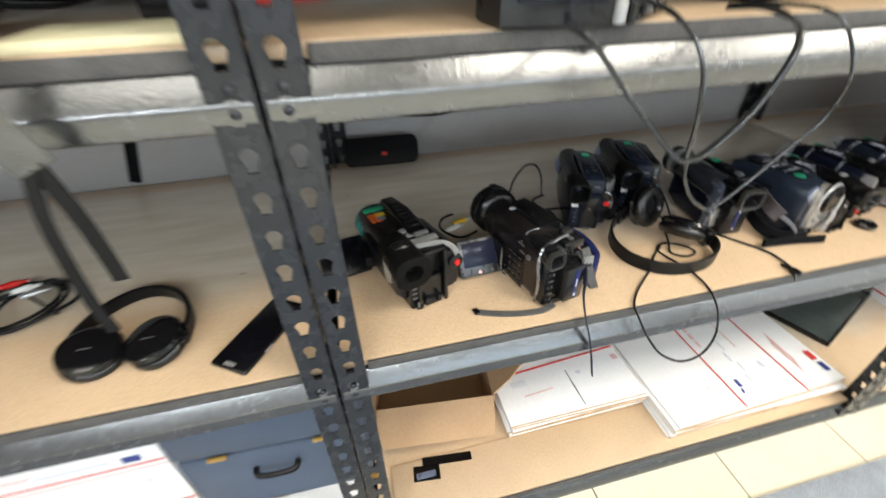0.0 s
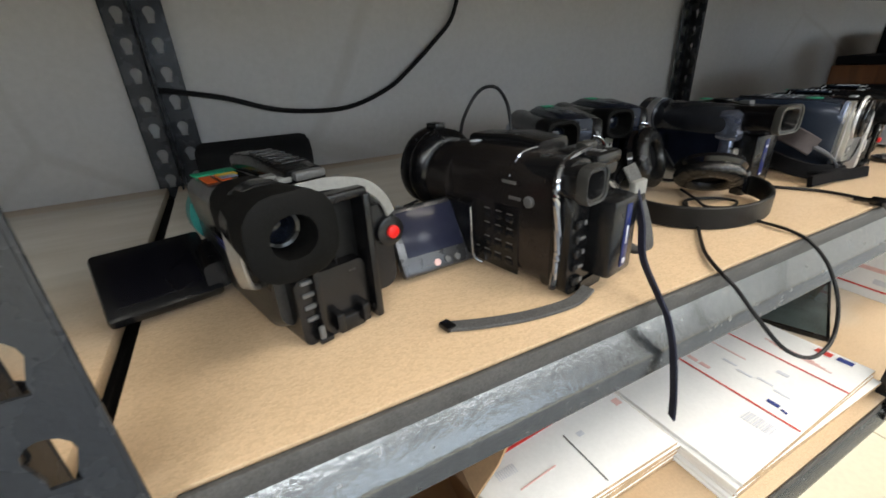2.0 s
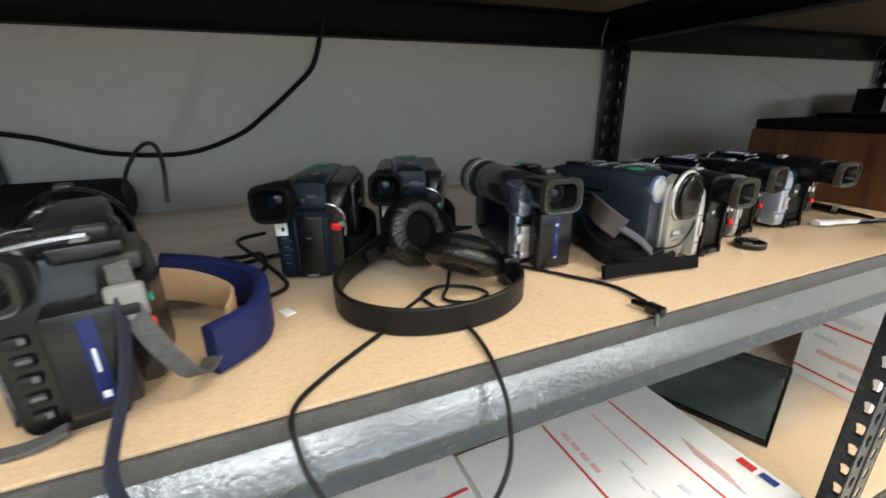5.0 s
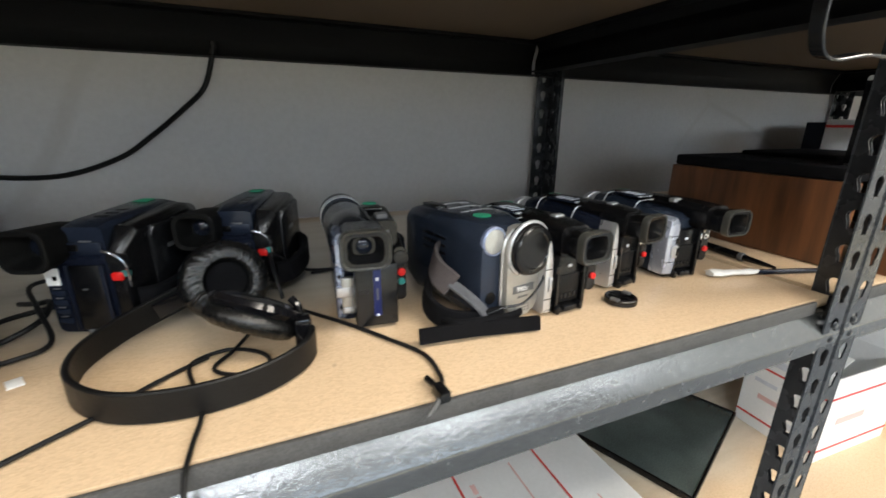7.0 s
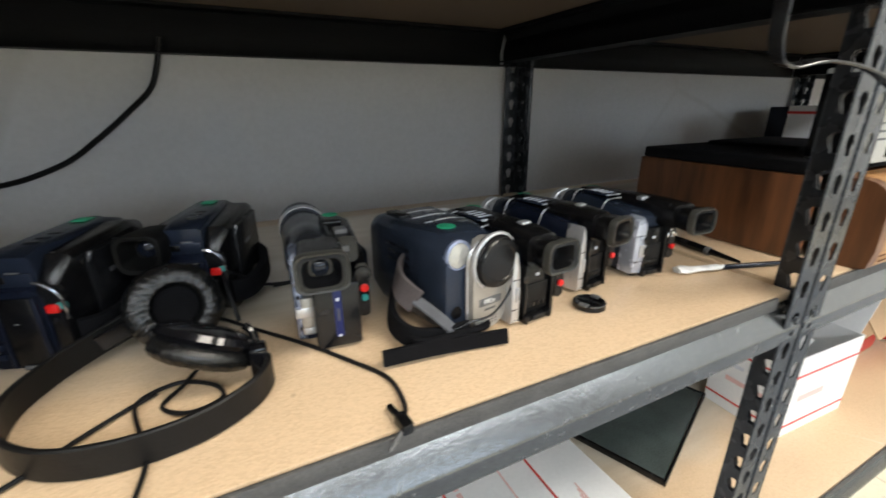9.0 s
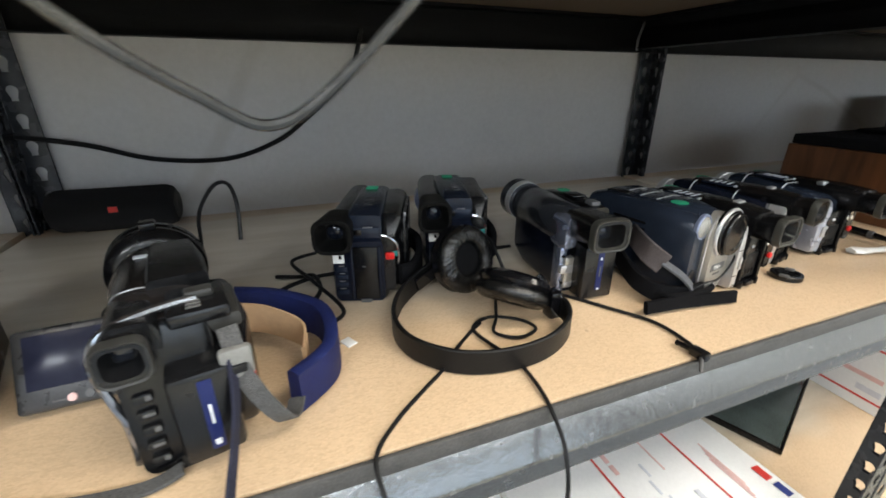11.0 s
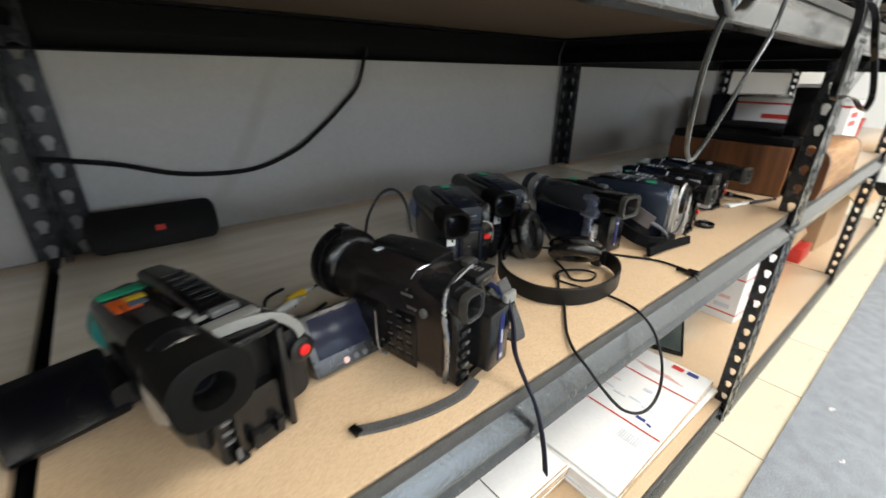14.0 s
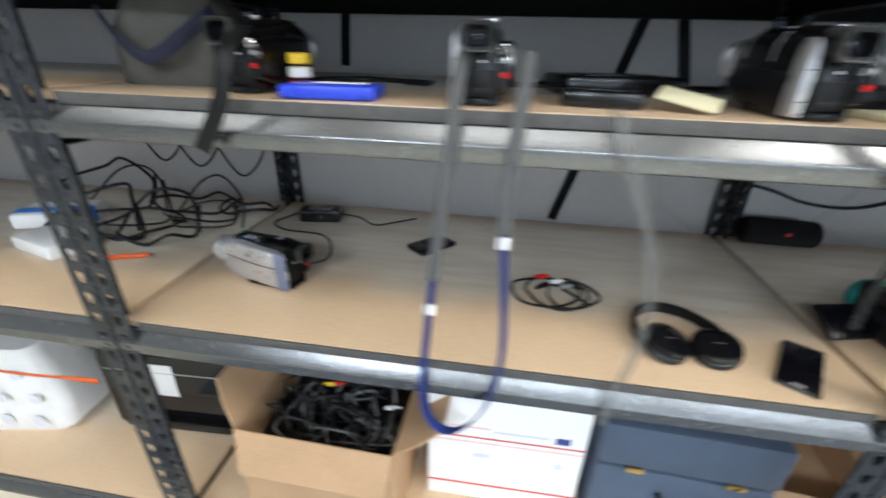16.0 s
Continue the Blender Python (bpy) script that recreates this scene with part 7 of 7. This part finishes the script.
for k, (cx, cy, wx, wy, hz) in enumerate(((-0.47, 0.09, 0.10, 0.06, 0.020), (-0.08, 0.20, 0.09, 0.07, 0.030), (-0.42, 0.28, 0.20, 0.12, 0.03))):
    t = thing("charger", at_shelf(cx, cy, 12 * k - 10, U), "black battery charger among cables on the upper shelf", "charger", "chargers on the upper shelf")
    part("body", box((wx, wy, hz), (0, 0, hz / 2 + 0.0004), 0.006), BLACK, t)
    part("bay", box((wx * 0.6, wy * 0.6, 0.002), (0, 0, hz + 0.0008), 0.0006), CHARCOAL, t)
for k in range(9):
    cx, cy = -1.1 + 0.27 * k, 0.22 + 0.12 * rng.random()
    pts = [(cx + 0.11 * math.cos(a) * rng.uniform(0.6, 1.2), cy + 0.08 * math.sin(a) * rng.uniform(0.6, 1.2), UZ + 0.004 + 0.012 * rng.random()) for a in [j * 2 * math.pi / 8 for j in range(10)]]
    cable("loose_cable", pts, 0.003, CABLE, "loose black cable on the upper shelf", 7, "cables on the upper shelf")
bag = thing("canvas_bag", at_shelf(-1.12, 0.17, 8, U), "slumped olive-grey canvas bag on the upper shelf", "bag")
rings = []
for z0, k in ((0.0, 0.92), (0.02, 1.0), (0.07, 0.98), (0.11, 0.80), (0.128, 0.55), (0.132, 0.2)):
    rings.append([Vector((v.x * k + 0.02 * z0 / 0.13, v.z * k - 0.055 * k + 0.006 * math.sin(60 * v.x + 40 * z0), z0 + (0.008 * math.sin(45 * v.x) if z0 > 0.05 else 0))) for v in rrect(0.20, 0.15, 0.04, 0, 0, 0, 6)])
part("bag_body", loft(rings), CANVAS, bag)
part("shoulder_strap", tube([(-0.08, -0.06, 0.10), (-0.04, -0.082, 0.06), (0.0, -0.088, 0.04), (0.05, -0.080, 0.07), (0.085, -0.05, 0.105)], 0.003, width=0.02, across=(0, -0.3, 1)), STRAP_DARK, bag, "dark shoulder strap")
lone("brochure", box((0.11, 0.19, 0.006), (-0.02, 0.40, U + 0.0036), 0.001, rot=Matrix.Rotation(0.3, 4, "Z")), RED_INK, "red printed booklet on the upper shelf", "booklet")
lone("black_case", box((0.30, 0.22, 0.12), (0.78, 0.36, U + 0.0606), 0.01), SOFTBLACK, "black equipment case on the upper shelf", "case")


def hanging(name, pts, width, mat, label, across=(1, 0.1, 0), thick=0.0022):
    return lone(name, tube([W(*p) for p in pts], thick, width=width, across=across), mat, label, "strap")


sling = thing("neck_strap", pose(0, 0, 0), "royal blue and grey neck strap hanging from the upper shelf", "strap")
for pts in ([(-0.645, 0.03, 0.44), (-0.648, -0.01, 0.40), (-0.650, -0.028, 0.34), (-0.660, -0.03, 0.25), (-0.668, -0.03, 0.16)],
            [(-0.570, 0.03, 0.44), (-0.572, -0.01, 0.40), (-0.578, -0.028, 0.34), (-0.582, -0.03, 0.29), (-0.580, -0.03, 0.235)]):
    part("strap_end", tube([W(*p) for p in pts], 0.0022, width=0.016, across=(1, 0.1, 0)), STRAP, sling, "grey ribbed strap end")
loop = [(-0.668, -0.031, 0.16), (-0.676, -0.032, 0.06), (-0.680, -0.034, -0.03), (-0.668, -0.036, -0.09), (-0.636, -0.036, -0.112), (-0.600, -0.034, -0.085), (-0.576, -0.032, -0.03), (-0.566, -0.031, 0.05), (-0.572, -0.031, 0.15), (-0.580, -0.031, 0.235)]
part("loop", tube([W(*p) for p in loop], 0.0022, width=0.016, across=(0.6, 1, 0)), STRAP_BLUE, sling, "royal blue woven loop")
for x, z in ((-0.672, 0.115), (-0.580, 0.225)):
    part("buckle", box((0.016, 0.006, 0.017), tuple(W(x, -0.033, z)), 0.002), WHITE, sling, "white plastic buckle")
hanging("wrist_strap", [(-0.195, 0.01, 0.47), (-0.185, -0.03, 0.44), (-0.172, -0.042, 0.39), (-0.160, -0.045, 0.34), (-0.152, -0.042, 0.315)], 0.026, PALE_STRAP, "pale grey padded wrist strap hanging down", (1, 0.4, 0.2), 0.004)
hanging("strap_tail", [(-0.152, -0.042, 0.318), (-0.146, -0.040, 0.27), (-0.145, -0.038, 0.21)], 0.012, SOFTBLACK, "black strap tail with adjuster")
hanging("strap_tail", [(-0.156, -0.044, 0.316), (-0.166, -0.046, 0.27), (-0.172, -0.045, 0.20), (-0.170, -0.044, 0.16)], 0.010, SOFTBLACK, "black strap tail with adjuster")
hanging("dark_strap", [(-0.915, 0.02, 0.46), (-0.915, -0.025, 0.43), (-0.925, -0.035, 0.38), (-0.965, -0.034, 0.318)], 0.020, SOFTBLACK, "dark leather strap hanging from the upper shelf")
hanging("film_strap", [(-0.47, 0.0, 0.385), (-0.465, -0.022, 0.37), (-0.452, -0.028, 0.33), (-0.425, -0.028, 0.28), (-0.395, -0.024, 0.20), (-0.385, -0.022, 0.10), (-0.40, -0.024, 0.0), (-0.41, -0.03, -0.06)], 0.015, FILM, "thin translucent plastic strap hanging down", (1, 0, 0.3), 0.001)
hanging("ribbon_lead", [(0.270, 0.0, 0.40), (0.225, -0.06, 0.392), (0.222, -0.105, 0.383), (0.262, -0.11, 0.341), (0.308, -0.11, 0.299), (0.326, -0.11, 0.294), (0.342, -0.11, 0.301), (0.370, -0.11, 0.333), (0.388, -0.105, 0.378), (0.40, -0.06, 0.392), (0.42, 0.0, 0.386)], 0.006, CABLE_GREY, "flat glossy dark ribbon cord looping from the upper shelf", (0.5, 1, 0.2), 0.003)
hanging("ribbon_lead", [(0.30, 0.0, 0.40), (0.30, -0.07, 0.395), (0.312, -0.10, 0.37), (0.318, -0.11, 0.33), (0.320, -0.11, 0.296)], 0.005, CABLE_GREY, "flat glossy dark ribbon cord looping from the upper shelf", (0.5, 1, 0.2), 0.003)
cable("thin_cord", [(0.325, -0.108, 0.30), (0.335, -0.10, 0.275), (0.360, -0.09, 0.245), (0.385, -0.082, 0.226), (0.402, -0.08, 0.219), (0.425, -0.08, 0.235), (0.465, -0.08, 0.275), (0.492, -0.08, 0.305), (0.492, -0.08, 0.345), (0.470, -0.06, 0.385), (0.45, 0.0, 0.388)], 0.0016, CABLE_GREY, "thin grey cord with a sharp bend")
hanging("black_cable", [(0.985, 0.0, 0.386), (0.985, -0.035, 0.37), (0.985, -0.04, 0.29), (0.99, -0.04, 0.25), (1.005, -0.042, 0.237), (1.05, -0.045, 0.242), (1.11, -0.05, 0.236), (1.165, -0.055, 0.218), (1.21, -0.055, 0.216), (1.232, -0.055, 0.237), (1.20, -0.052, 0.27), (1.14, -0.045, 0.32), (1.11, -0.03, 0.375), (1.10, 0.01, 0.387)], 0.011, RIBBON, "flat glossy black cord looping in front of the shelf post", (0.15, 1, 0.25), 0.0022)
cable("thick_cord", [(1.30, 0.0, 0.386), (1.31, -0.04, 0.375), (1.33, -0.05, 0.33), (1.38, -0.06, 0.30), (1.46, -0.05, 0.31), (1.52, -0.03, 0.36), (1.55, 0.0, 0.387)], 0.003, CABLE, "black cord hanging from the upper shelf")

for x in (1.425, 1.462):
    cable("thin_cord", [(x + 0.02, 0.0, 0.386), (x + 0.01, -0.02, 0.35), (x, 0.005, 0.27), (x - 0.002, 0.017, 0.22), (x + 0.006, 0.018, 0.175), (x + 0.03, 0.02, 0.145)], 0.0011, CABLE, "thin black cord hanging before the plastic drive", 8, "thin hanging cords")


# ---- floor tiles, one by one near the shelving ----
TP = 0.3333
floor_ob = bpy.data.objects["floor"]


def tile_bm():
    return box((TP - 0.003, TP - 0.003, 0.003), (0, 0, -0.0015), 0.0006, seg=1)


TILE_MESH = bpy.data.meshes.new("tile")
tb = tile_bm()
finish(tb).to_mesh(TILE_MESH)
tb.free()
TILE_MESH.materials.append(TILE)
far_tiles = bmesh.new()
for i in range(-13, 14):
    for j in range(-14, 3):
        cx, cy = 0.15 + TP * (i + 0.5), 0.045 + TP * (j - 0.5)
        if cx < X0 or cx > X1 - 0.1 or cy > BACK - 0.1 or cy < Y0:
            continue
        if j > -5 and -8 < i:
            ob = new("tile", TILE_MESH)
            ob.parent = floor_ob
            ob.location = (cx, cy, random.uniform(-0.0003, 0.0003))
        else:
            absorb(far_tiles, tile_bm(), Matrix.Translation((cx, cy, 0)))
part("far_tiles", far_tiles, TILE, floor_ob, "", "stuff")
